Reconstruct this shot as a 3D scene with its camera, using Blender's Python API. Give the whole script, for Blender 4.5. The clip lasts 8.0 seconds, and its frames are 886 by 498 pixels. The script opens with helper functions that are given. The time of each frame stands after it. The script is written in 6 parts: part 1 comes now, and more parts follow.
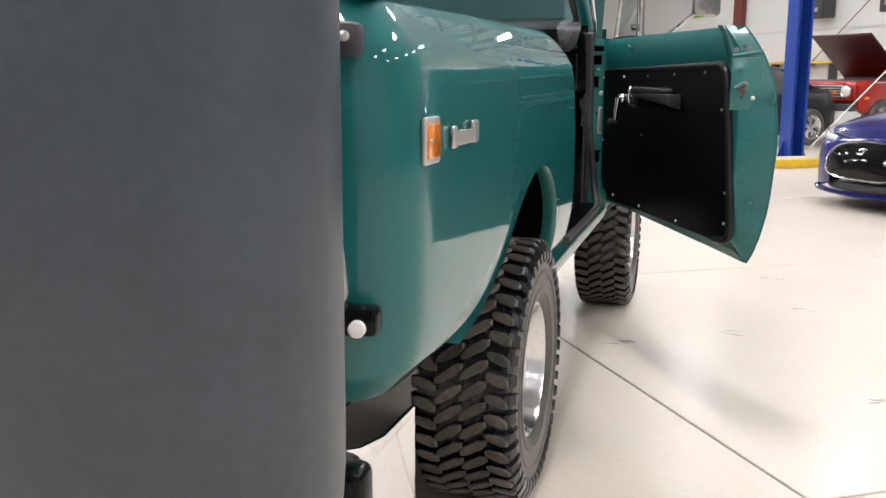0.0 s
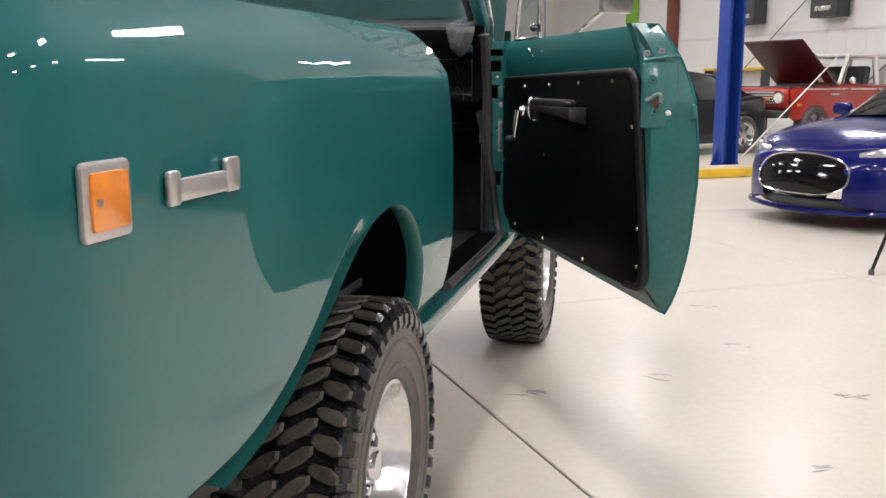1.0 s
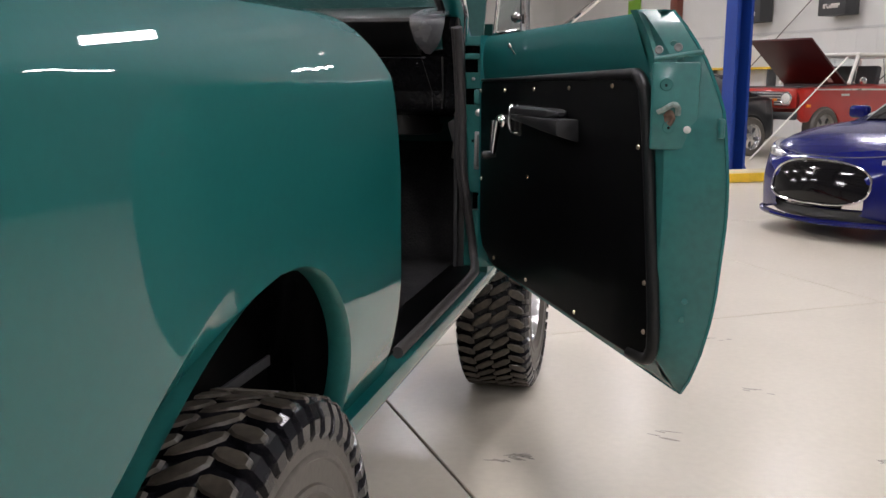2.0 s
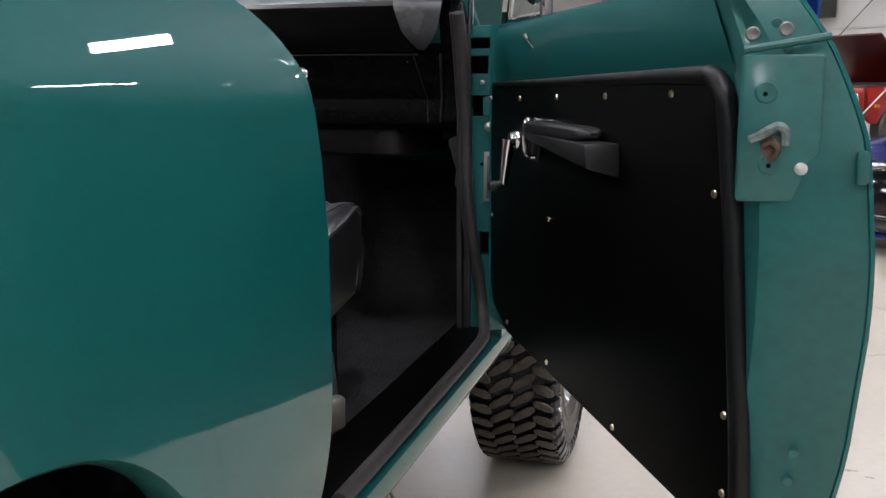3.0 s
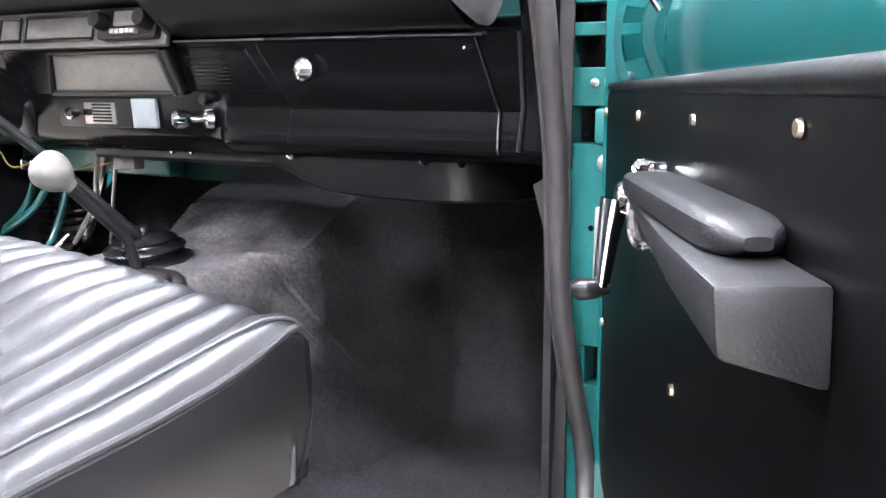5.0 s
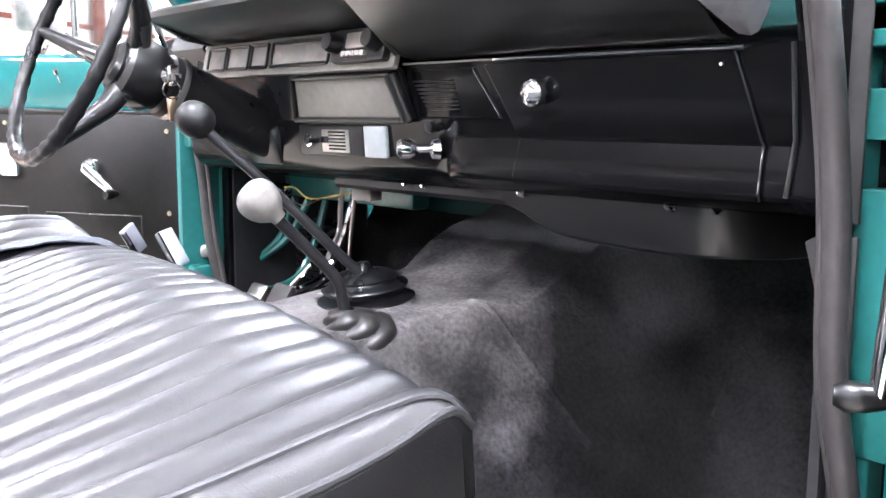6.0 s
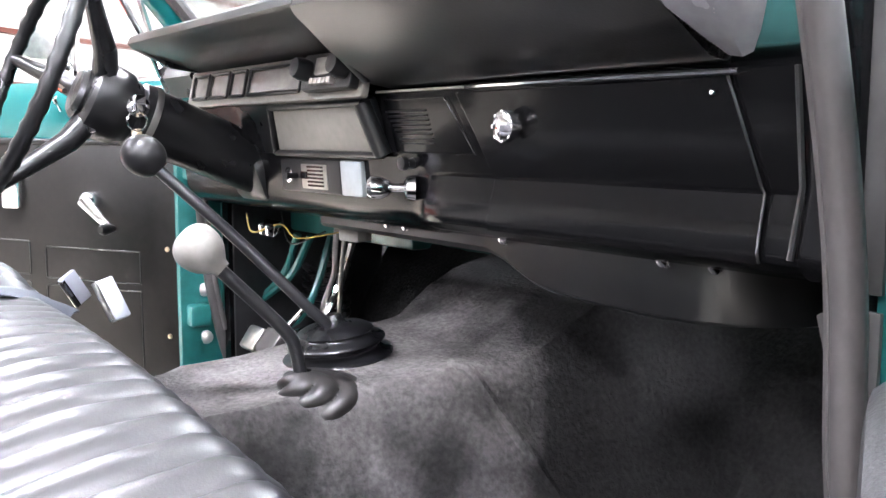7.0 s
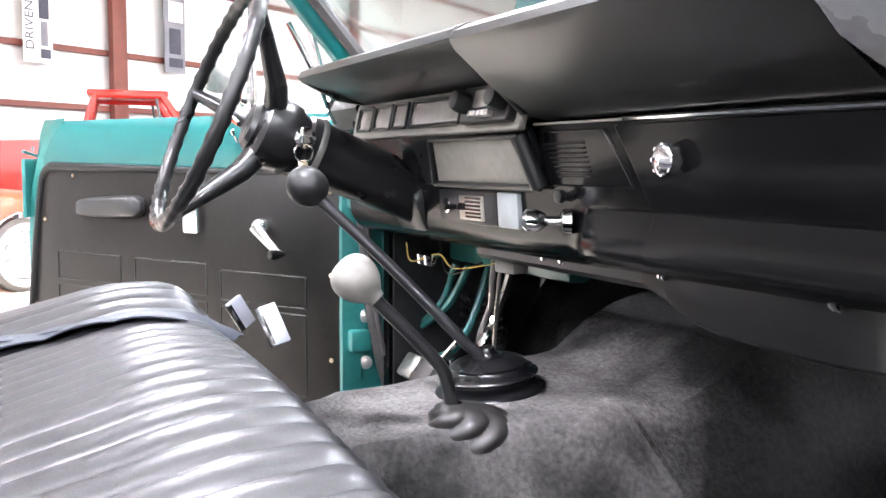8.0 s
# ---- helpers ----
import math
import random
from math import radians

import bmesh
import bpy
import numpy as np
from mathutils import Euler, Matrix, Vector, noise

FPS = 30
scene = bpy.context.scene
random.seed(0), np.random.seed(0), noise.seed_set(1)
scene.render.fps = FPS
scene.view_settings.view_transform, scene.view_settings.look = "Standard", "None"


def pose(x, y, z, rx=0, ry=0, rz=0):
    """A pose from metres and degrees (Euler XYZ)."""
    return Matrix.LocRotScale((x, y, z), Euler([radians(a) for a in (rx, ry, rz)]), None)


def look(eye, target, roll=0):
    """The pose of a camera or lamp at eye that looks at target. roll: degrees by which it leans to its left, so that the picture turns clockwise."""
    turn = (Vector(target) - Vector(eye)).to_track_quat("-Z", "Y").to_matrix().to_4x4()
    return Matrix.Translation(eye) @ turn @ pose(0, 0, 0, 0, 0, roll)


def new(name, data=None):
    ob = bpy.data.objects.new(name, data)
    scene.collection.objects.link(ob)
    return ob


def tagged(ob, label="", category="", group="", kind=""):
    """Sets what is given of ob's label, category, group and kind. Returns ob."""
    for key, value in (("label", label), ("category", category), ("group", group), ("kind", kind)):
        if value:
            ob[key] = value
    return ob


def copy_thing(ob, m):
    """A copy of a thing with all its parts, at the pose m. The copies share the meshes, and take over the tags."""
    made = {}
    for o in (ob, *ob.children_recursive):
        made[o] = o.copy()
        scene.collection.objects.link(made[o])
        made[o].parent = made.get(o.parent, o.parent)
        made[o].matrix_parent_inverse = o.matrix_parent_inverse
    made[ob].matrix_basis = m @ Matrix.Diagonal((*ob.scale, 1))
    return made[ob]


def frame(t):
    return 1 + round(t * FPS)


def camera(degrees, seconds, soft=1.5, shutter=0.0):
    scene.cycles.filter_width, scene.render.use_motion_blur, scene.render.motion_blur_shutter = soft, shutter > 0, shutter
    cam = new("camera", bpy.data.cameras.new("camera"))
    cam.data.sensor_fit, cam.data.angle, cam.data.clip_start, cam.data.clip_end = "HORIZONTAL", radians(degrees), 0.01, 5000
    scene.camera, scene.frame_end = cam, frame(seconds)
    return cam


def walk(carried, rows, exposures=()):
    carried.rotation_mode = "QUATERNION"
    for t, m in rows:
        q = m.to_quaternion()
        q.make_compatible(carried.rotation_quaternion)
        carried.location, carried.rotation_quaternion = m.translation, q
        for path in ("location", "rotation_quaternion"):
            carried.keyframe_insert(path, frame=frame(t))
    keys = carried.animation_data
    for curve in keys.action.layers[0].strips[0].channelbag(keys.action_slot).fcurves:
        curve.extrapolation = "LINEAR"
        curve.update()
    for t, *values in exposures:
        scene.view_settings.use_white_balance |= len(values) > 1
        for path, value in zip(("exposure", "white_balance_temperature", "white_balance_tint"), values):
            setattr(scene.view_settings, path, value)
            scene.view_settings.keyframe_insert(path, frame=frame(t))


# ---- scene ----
cam = camera(50.9, 8.0)
PATH = [
    (0, (1.374, -2.674, 1.261), (0.816, -0.788, 0.899), 0.2),
    (0.5, (1.445, -2.299, 1.265), (0.983, -0.385, 0.915), 0.2),
    (1, (1.448, -1.965, 1.272), (1.007, -0.046, 0.924), 0.1),
    (1.5, (1.434, -1.618, 1.277), (1.001, 0.304, 0.930), 0.1),
    (1.7, (1.433, -1.492, 1.280), (1.000, 0.429, 0.932), 0.3),
    (2.8, (1.366, -0.679, 1.305), (0.861, 1.223, 0.950), -0.8),
    (3, (1.369, -0.516, 1.298), (0.822, 1.376, 0.949), -0.2),
    (3.5, (1.369, -0.187, 1.307), (0.750, 1.681, 0.948), -0.7),
    (4, (1.347, 0.126, 1.311), (0.610, 1.950, 0.949), -0.5),
    (4.2, (1.328, 0.230, 1.308), (0.479, 2.005, 0.950), -0.2),
    (5.3, (1.242, 0.611, 1.297), (0.125, 2.233, 0.953), -0.3),
    (5.5, (1.216, 0.656, 1.29), (-0.065, 2.156, 0.959), -0.4),
    (6, (1.229, 0.786, 1.291), (-0.262, 2.089, 1.011), 0.3),
    (6.5, (1.22, 0.913, 1.3), (-0.325, 2.155, 1.032), 0.5),
    (7, (1.178, 1.018, 1.31), (-0.423, 2.194, 1.074), 0.1),
    (7.5, (1.159, 1.034, 1.312), (-0.633, 1.902, 1.123), 0.4),
    (8, (1.173, 1.036, 1.316), (-0.615, 1.915, 1.138), 0.3),
]

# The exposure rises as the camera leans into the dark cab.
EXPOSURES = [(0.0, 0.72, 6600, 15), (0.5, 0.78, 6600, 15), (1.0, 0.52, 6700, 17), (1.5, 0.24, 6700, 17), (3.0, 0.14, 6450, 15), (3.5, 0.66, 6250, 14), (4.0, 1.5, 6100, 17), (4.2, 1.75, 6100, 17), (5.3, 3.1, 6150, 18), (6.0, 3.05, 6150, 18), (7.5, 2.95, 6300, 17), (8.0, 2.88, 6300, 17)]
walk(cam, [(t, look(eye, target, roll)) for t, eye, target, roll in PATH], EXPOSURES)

# ---- light ----
world = bpy.data.worlds.new("hall_air")
scene.world = world
world.use_nodes = True
world.node_tree.nodes["Background"].inputs[0].default_value = (0.9, 0.95, 1.0, 1)
world.node_tree.nodes["Background"].inputs[1].default_value = 0.05

# The hall is turned against the truck: bx and by are its own axes.
HALL = Matrix.Rotation(radians(33.0), 4, "Z")
LAMP_POWER = 60.0


def hall(bx, by, z=0.0):
    return HALL @ Vector((bx, by, z))


# ---- materials ----
def mat(name, color, rough=0.5, metal=0.0, coat=0.0, var=0.12, scale=4.0, fine=60.0, bump=0.02, grain=180.0,
        rvar=0.1, spec=0.5, trans=0.0, emit=0.0, coat_rough=0.03, sheen=0.0):
    m = bpy.data.materials.new(name)
    m.use_nodes = True
    nt = m.node_tree
    b = nt.nodes["Principled BSDF"]
    b.inputs["Metallic"].default_value = metal
    b.inputs["Specular IOR Level"].default_value = spec
    b.inputs["Roughness"].default_value = rough
    b.inputs["Coat Weight"].default_value = coat
    b.inputs["Coat Roughness"].default_value = coat_rough
    b.inputs["Transmission Weight"].default_value = trans
    b.inputs["Sheen Weight"].default_value = sheen
    tc = nt.nodes.new("ShaderNodeTexCoord")
    a = nt.nodes.new("ShaderNodeTexNoise")
    a.inputs["Scale"].default_value, a.inputs["Detail"].default_value = scale, 6
    f = nt.nodes.new("ShaderNodeTexNoise")
    f.inputs["Scale"].default_value, f.inputs["Detail"].default_value = fine, 3
    nt.links.new(tc.outputs["Object"], a.inputs["Vector"])
    nt.links.new(tc.outputs["Object"], f.inputs["Vector"])
    add = nt.nodes.new("ShaderNodeMath")
    add.operation = "ADD"
    nt.links.new(a.outputs["Fac"], add.inputs[0])
    nt.links.new(f.outputs["Fac"], add.inputs[1])
    mp = nt.nodes.new("ShaderNodeMapRange")
    mp.inputs["From Min"].default_value, mp.inputs["From Max"].default_value = 0.6, 1.4
    mp.inputs["To Min"].default_value, mp.inputs["To Max"].default_value = 1 - var, 1 + var
    nt.links.new(add.outputs[0], mp.inputs["Value"])
    mul = nt.nodes.new("ShaderNodeMix")
    mul.data_type, mul.blend_type = "RGBA", "MULTIPLY"
    mul.inputs["Factor"].default_value = 1.0
    mul.inputs["A"].default_value = (*color, 1)
    nt.links.new(mp.outputs["Result"], mul.inputs["B"])
    nt.links.new(mul.outputs["Result"], b.inputs["Base Color"])
    if rvar:
        rr = nt.nodes.new("ShaderNodeMapRange")
        rr.inputs["From Min"].default_value, rr.inputs["From Max"].default_value = 0.1, 0.9
        rr.inputs["To Min"].default_value, rr.inputs["To Max"].default_value = max(0.02, rough - rvar), min(1, rough + rvar)
        nt.links.new(a.outputs["Fac"], rr.inputs["Value"])
        nt.links.new(rr.outputs["Result"], b.inputs["Roughness"])
    if bump:
        g = nt.nodes.new("ShaderNodeTexNoise")
        g.inputs["Scale"].default_value, g.inputs["Detail"].default_value = grain, 4 if grain > 20 else 0.5
        nt.links.new(tc.outputs["Object"], g.inputs["Vector"])
        bp = nt.nodes.new("ShaderNodeBump")
        bp.inputs["Strength"].default_value, bp.inputs["Distance"].default_value = 1.0, bump * 0.006
        nt.links.new(g.outputs["Fac"], bp.inputs["Height"])
        nt.links.new(bp.outputs["Normal"], b.inputs["Normal"])
    if emit:
        b.inputs["Emission Color"].default_value = (*color, 1)
        b.inputs["Emission Strength"].default_value = emit
    return m


TEAL = mat("teal_paint", (0.002, 0.112, 0.110), 0.5, coat=1.0, var=0.05, scale=2, bump=0.2, grain=4.5, rvar=0.04, spec=0.15, coat_rough=0.01)
TEAL_INNER = mat("teal_paint_inner", (0.014, 0.135, 0.125), 0.42, coat=0.6, var=0.18, scale=9, bump=0.01, grain=60, coat_rough=0.15)
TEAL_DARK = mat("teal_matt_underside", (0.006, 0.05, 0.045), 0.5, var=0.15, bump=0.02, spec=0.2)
BLACK_TRIM = mat("black_hardboard", (0.0018, 0.0018, 0.002), 0.42, var=0.3, scale=5, bump=0.01, grain=300, rvar=0.03, spec=0.06)
# Lighter copy of the hardboard: light on the driver's lining put into its colour.
DOOR_BOARD = mat("lit_black_hardboard", (0.013, 0.0115, 0.0105), 0.3, var=0.3, scale=6, bump=0.02, grain=200, rvar=0.04, spec=0.3)
DUCT = mat("satin_black_duct", (0.008, 0.008, 0.0085), 0.33, var=0.2, scale=8, bump=0.01, rvar=0.04, spec=0.5)
BLACK_PAINT = mat("black_satin_paint", (0.0042, 0.0042, 0.0046), 0.16, var=0.12, scale=5, bump=0.0, rvar=0.0, spec=0.16)
BLACK_PLASTIC = mat("black_plastic", (0.0075, 0.0075, 0.008), 0.3, var=0.2, bump=0.04, grain=500)
# Pale base colour stands in for the doorway's reflection on black vinyl.
PAD_CAP = mat("pale_reflection_vinyl", (0.17, 0.17, 0.185), 0.25, var=0.2, scale=9, bump=0.02, spec=0.8, coat=1.0, coat_rough=0.06)
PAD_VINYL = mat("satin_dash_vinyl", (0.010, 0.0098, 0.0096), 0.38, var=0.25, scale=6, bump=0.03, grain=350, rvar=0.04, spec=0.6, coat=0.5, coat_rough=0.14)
SEAT_BASE = mat("dusty_seat_base", (0.09, 0.085, 0.075), 0.4, var=0.25, scale=12, bump=0.02)
SPOT = mat("orange_lamp_spot", (0.62, 0.11, 0.008), 0.3, coat=0.2, var=0.2, scale=40)
GREY_PLASTIC = mat("worn_grey_plastic", (0.17, 0.16, 0.14), 0.4, var=0.25, scale=12, bump=0.02)
VINYL = mat("black_vinyl", (0.017, 0.017, 0.019), 0.37, var=0.15, scale=7, bump=0.03, grain=420, rvar=0.0, spec=0.65)
ARMREST = mat("charcoal_vinyl", (0.020, 0.020, 0.021), 0.36, var=0.2, scale=9, bump=0.08, grain=400)
CARPET = mat("charcoal_carpet", (0.018, 0.0175, 0.0175), 0.95, var=0.6, scale=11, fine=130, bump=0.6, grain=150, rvar=0.0, spec=0.1)


def wear_and_light(m, centre, near, far, worn):
    """Mixes a paler patch with a ragged edge into a material, for wear and for painted light."""
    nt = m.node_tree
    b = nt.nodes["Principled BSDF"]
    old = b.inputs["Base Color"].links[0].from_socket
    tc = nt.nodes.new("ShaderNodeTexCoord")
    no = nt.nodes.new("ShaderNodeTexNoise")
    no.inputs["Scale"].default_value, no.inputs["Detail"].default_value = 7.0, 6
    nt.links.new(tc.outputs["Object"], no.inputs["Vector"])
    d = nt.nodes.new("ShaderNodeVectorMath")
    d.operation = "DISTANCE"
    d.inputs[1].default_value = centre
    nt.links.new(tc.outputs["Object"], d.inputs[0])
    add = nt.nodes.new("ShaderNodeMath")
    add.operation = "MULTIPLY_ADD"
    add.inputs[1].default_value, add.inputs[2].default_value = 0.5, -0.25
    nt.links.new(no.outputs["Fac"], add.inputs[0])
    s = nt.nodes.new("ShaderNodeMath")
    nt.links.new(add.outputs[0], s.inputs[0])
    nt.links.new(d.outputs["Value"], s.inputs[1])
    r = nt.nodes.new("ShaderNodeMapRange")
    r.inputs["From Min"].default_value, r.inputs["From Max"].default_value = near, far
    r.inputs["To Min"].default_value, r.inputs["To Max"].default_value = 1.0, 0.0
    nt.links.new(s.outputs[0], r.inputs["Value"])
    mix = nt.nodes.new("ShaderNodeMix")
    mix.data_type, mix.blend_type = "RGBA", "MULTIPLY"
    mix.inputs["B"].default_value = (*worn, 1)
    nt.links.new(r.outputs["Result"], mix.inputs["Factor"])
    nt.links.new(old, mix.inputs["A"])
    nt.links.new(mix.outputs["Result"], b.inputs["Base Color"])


# Worn tunnel top, paled further so the right footwell reads as shaded.
wear_and_light(CARPET, (0.0, 1.69, 1.0), 0.14, 0.32, (7.6, 7.4, 7.3))
# Light falling on the floor by the door, painted into the carpet colour.
wear_and_light(CARPET, (0.46, 1.48, 0.62), 0.22, 0.46, (1.5, 1.5, 1.6))
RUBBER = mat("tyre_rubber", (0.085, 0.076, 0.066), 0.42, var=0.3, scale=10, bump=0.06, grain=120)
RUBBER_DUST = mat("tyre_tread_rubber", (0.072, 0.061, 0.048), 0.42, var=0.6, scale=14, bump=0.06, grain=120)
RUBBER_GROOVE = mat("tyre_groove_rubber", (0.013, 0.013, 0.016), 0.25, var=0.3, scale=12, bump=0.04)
LINING_RIM = mat("satin_black_rim", (0.006, 0.006, 0.0065), 0.4, var=0.3, scale=20, bump=0.04, spec=0.35)
RUBBER_TRIM = mat("black_rubber_seal", (0.048, 0.044, 0.044), 0.5, var=0.3, bump=0.03)
CHROME = mat("chrome", (0.85, 0.85, 0.86), 0.07, metal=1, var=0.04, bump=0.0, rvar=0.03)
STEEL = mat("worn_steel", (0.42, 0.41, 0.39), 0.34, metal=1, var=0.3, scale=20, bump=0.02)
ALLOY = mat("polished_alloy", (0.78, 0.78, 0.79), 0.2, metal=1, var=0.1, scale=14, bump=0.01, rvar=0.08)
IVORY = mat("ivory_plastic", (0.2, 0.19, 0.175), 0.45, var=0.25, scale=25)
WHITE_PLASTIC = mat("white_plastic", (0.75, 0.74, 0.7), 0.4, var=0.06)
AMBER = mat("amber_lens", (0.85, 0.26, 0.03), 0.18, coat=1.0, var=0.15, scale=40, bump=0.08, grain=150)
RED_LENS = mat("red_lens", (0.5, 0.042, 0.005), 0.35, coat=0.1, var=0.2, scale=30, bump=0.08, grain=150)
CLEAR_LENS = mat("clear_lens", (0.72, 0.68, 0.62), 0.15, coat=1.0, var=0.1, scale=30, bump=0.08, grain=150)
BEZEL = mat("satin_bezel", (0.62, 0.58, 0.55), 0.3, metal=0.7, var=0.1)
BRASS = mat("brass_screw", (0.6, 0.5, 0.36), 0.3, metal=1, var=0.2)
KICK_GREY = mat("dull_grey_board", (0.024, 0.023, 0.022), 0.6, var=0.3, scale=9)
PALE_PLATE = mat("pale_blue_grey_plate", (0.36, 0.40, 0.41), 0.35, metal=0.2, var=0.12, scale=25)
LATCH_STEEL = mat("painted_over_steel", (0.23, 0.30, 0.28), 0.4, metal=0.3, var=0.5, scale=60, bump=0.05)
RUST = mat("rusty_steel", (0.16, 0.1, 0.075), 0.6, metal=0.4, var=0.5, scale=40, bump=0.1)
COVER = mat("dark_grey_vinyl_cover", (0.048, 0.058, 0.069), 0.32, var=0.2, scale=5, bump=0.02, rvar=0.0)
DULL_YELLOW = mat("dull_yellow_wire", (0.25, 0.17, 0.03), 0.5, var=0.2)
BOOT_DUSTY = mat("dusty_boot_rubber", (0.022, 0.0205, 0.020), 0.36, var=0.4, scale=22, bump=0.03, spec=0.5)
BOOT = mat("glossy_boot_rubber", (0.005, 0.005, 0.006), 0.28, var=0.3, scale=15, bump=0.02, rvar=0.05, spec=0.6)
FOOTWELL = mat("dusty_footwell_paint", (0.02, 0.02, 0.021), 0.5, var=0.4, scale=9, bump=0.03)
LEVER = mat("dark_steel_rod", (0.03, 0.03, 0.032), 0.28, metal=0.5, var=0.2)
BUCKLE = mat("satin_grey_buckle", (0.36, 0.38, 0.43), 0.34, metal=0.6, var=0.15, scale=25)
BELT = mat("navy_webbing", (0.03, 0.036, 0.05), 0.6, var=0.3, scale=30, bump=0.08, grain=300)
PIPING = mat("worn_grey_piping", (0.05, 0.05, 0.053), 0.35, var=0.25, scale=20, bump=0.03)
BRACKET = mat("dark_worn_bracket", (0.05, 0.047, 0.05), 0.4, metal=0.3, var=0.4, scale=18, bump=0.03)
BED_LINER = mat("grey_ribbed_liner", (0.10, 0.10, 0.107), 0.3, var=0.3, scale=6, bump=0.04)
GLASS = mat("window_glass", (0.9, 0.95, 0.95), 0.03, trans=1.0, var=0.0, bump=0.0, rvar=0)
DARK_GLASS = mat("dark_car_glass", (0.02, 0.022, 0.024), 0.06, coat=1, var=0.1, bump=0, rvar=0.02)
CONCRETE = mat("sealed_concrete", (0.57, 0.52, 0.435), 0.42, coat=0.25, var=0.06, scale=1.6, fine=30, bump=0.02, grain=90, rvar=0, coat_rough=0.22)
JOINT = mat("joint_filler", (0.13, 0.12, 0.105), 0.8, var=0.3)
WALL = mat("white_wall_sheet", (0.72, 0.715, 0.69), 0.55, var=0.05, scale=1.5, bump=0.02)
# Tones for the unseen walls, chosen for what paint and dash reflect.
WALL_MID = mat("mid_grey_wall_sheet", (0.36, 0.36, 0.36), 0.55, var=0.12, scale=1.2, bump=0.02)
WALL_DARK = mat("dark_grey_wall_sheet", (0.13, 0.135, 0.14), 0.5, var=0.15, scale=1.2, bump=0.02)
WALL_GREY = mat("grey_liner_sheet", (0.62, 0.62, 0.61), 0.5, var=0.06, scale=1.5, bump=0.02)
DULL_GREY = mat("dull_grey_plate", (0.22, 0.22, 0.22), 0.35, metal=0.4, var=0.15, scale=20)
CEIL = mat("ceiling_sheet", (0.36, 0.36, 0.355), 0.7, var=0.12)
TRUSS = mat("roof_steel", (0.12, 0.1, 0.1), 0.6, var=0.2)
RED_STEEL = mat("red_oxide_steel", (0.17, 0.045, 0.028), 0.55, var=0.2, scale=5)
BLUE_STEEL = mat("blue_lift_paint", (0.008, 0.045, 0.27), 0.4, coat=0.3, var=0.12)
YELLOW = mat("yellow_paint", (0.75, 0.48, 0.03), 0.45, var=0.15, scale=6)
LAMP = mat("lamp_diffuser", (0.95, 0.97, 1.0), 0.5, var=0.0, bump=0, rvar=0, emit=LAMP_POWER)
BLUE_CAR = mat("deep_blue_paint", (0.003, 0.006, 0.1), 0.22, metal=0.0, spec=0.2, coat=0.4, var=0.06, bump=0, rvar=0.03)
RED_CAR = mat("red_paint", (0.42, 0.018, 0.01), 0.3, coat=0.8, var=0.06, bump=0, rvar=0.03)
ORANGE_CAR = mat("orange_red_paint", (0.5, 0.06, 0.022), 0.3, coat=0.8, var=0.06, bump=0, rvar=0.03)
MAROON = mat("dark_red_primer", (0.045, 0.004, 0.004), 0.4, var=0.15)
GREY_CAR = mat("graphite_paint", (0.018, 0.019, 0.021), 0.3, metal=0.4, coat=1.0, var=0.06, bump=0, rvar=0.03)
WHITE_PAINT = mat("white_paint", (0.78, 0.76, 0.7), 0.35, coat=0.4, var=0.05)
WHITEWALL = mat("whitewall_rubber", (0.74, 0.73, 0.7), 0.5, var=0.05)
GREEN_SIGN = mat("green_sheet", (0.2, 0.42, 0.04), 0.5, var=0.15)
BANNER = mat("grey_banner", (0.2, 0.2, 0.22), 0.6, var=0.35, scale=3)
BANNER_INK = mat("dark_banner_print", (0.05, 0.05, 0.07), 0.6, var=0.4, scale=8)
DARK_BOX = mat("dark_grey_enamel", (0.05, 0.052, 0.055), 0.5, var=0.2)


# ---- mesh helpers ----
def thing(name, place, label, category, group="", kind=""):
    ob = new(name)
    ob.location = place
    ob.empty_display_size = 0.1
    return tagged(ob, label, category, group, kind)


def part(name, bm, material, parent=None, label="", smooth=True):
    me = bpy.data.meshes.new(name)
    bmesh.ops.recalc_face_normals(bm, faces=bm.faces)
    bm.to_mesh(me)
    bm.free()
    if smooth:
        for p in me.polygons:
            p.use_smooth = True
        me.set_sharp_from_angle(angle=radians(38))
    for m in (material if isinstance(material, (list, tuple)) else [material]):
        me.materials.append(m)
    ob = new(name, me)
    if parent is not None:
        ob.parent = parent
        if parent.data is None and parent.parent is None:
            ob.matrix_parent_inverse = Matrix.Translation(parent.location).inverted()
    if label:
        ob["label"] = label
    return ob


def put(bm, other, m=None):
    """Join other into bm."""
    if m is not None:
        bmesh.ops.transform(other, matrix=m, verts=other.verts)
    me = bpy.data.meshes.new("tmp")
    other.to_mesh(me)
    other.free()
    bm.from_mesh(me)
    bpy.data.meshes.remove(me)
    return bm


def box(size, at=(0, 0, 0), rot=(0, 0, 0), bevel=0.0, seg=2):
    bm = bmesh.new()
    bmesh.ops.create_cube(bm, size=1.0)
    bmesh.ops.scale(bm, vec=size, verts=bm.verts)
    if bevel:
        bmesh.ops.bevel(bm, geom=bm.edges[:], offset=bevel, segments=seg, profile=0.5, affect="EDGES")
    bmesh.ops.transform(bm, matrix=pose(*at, *rot), verts=bm.verts)
    return bm


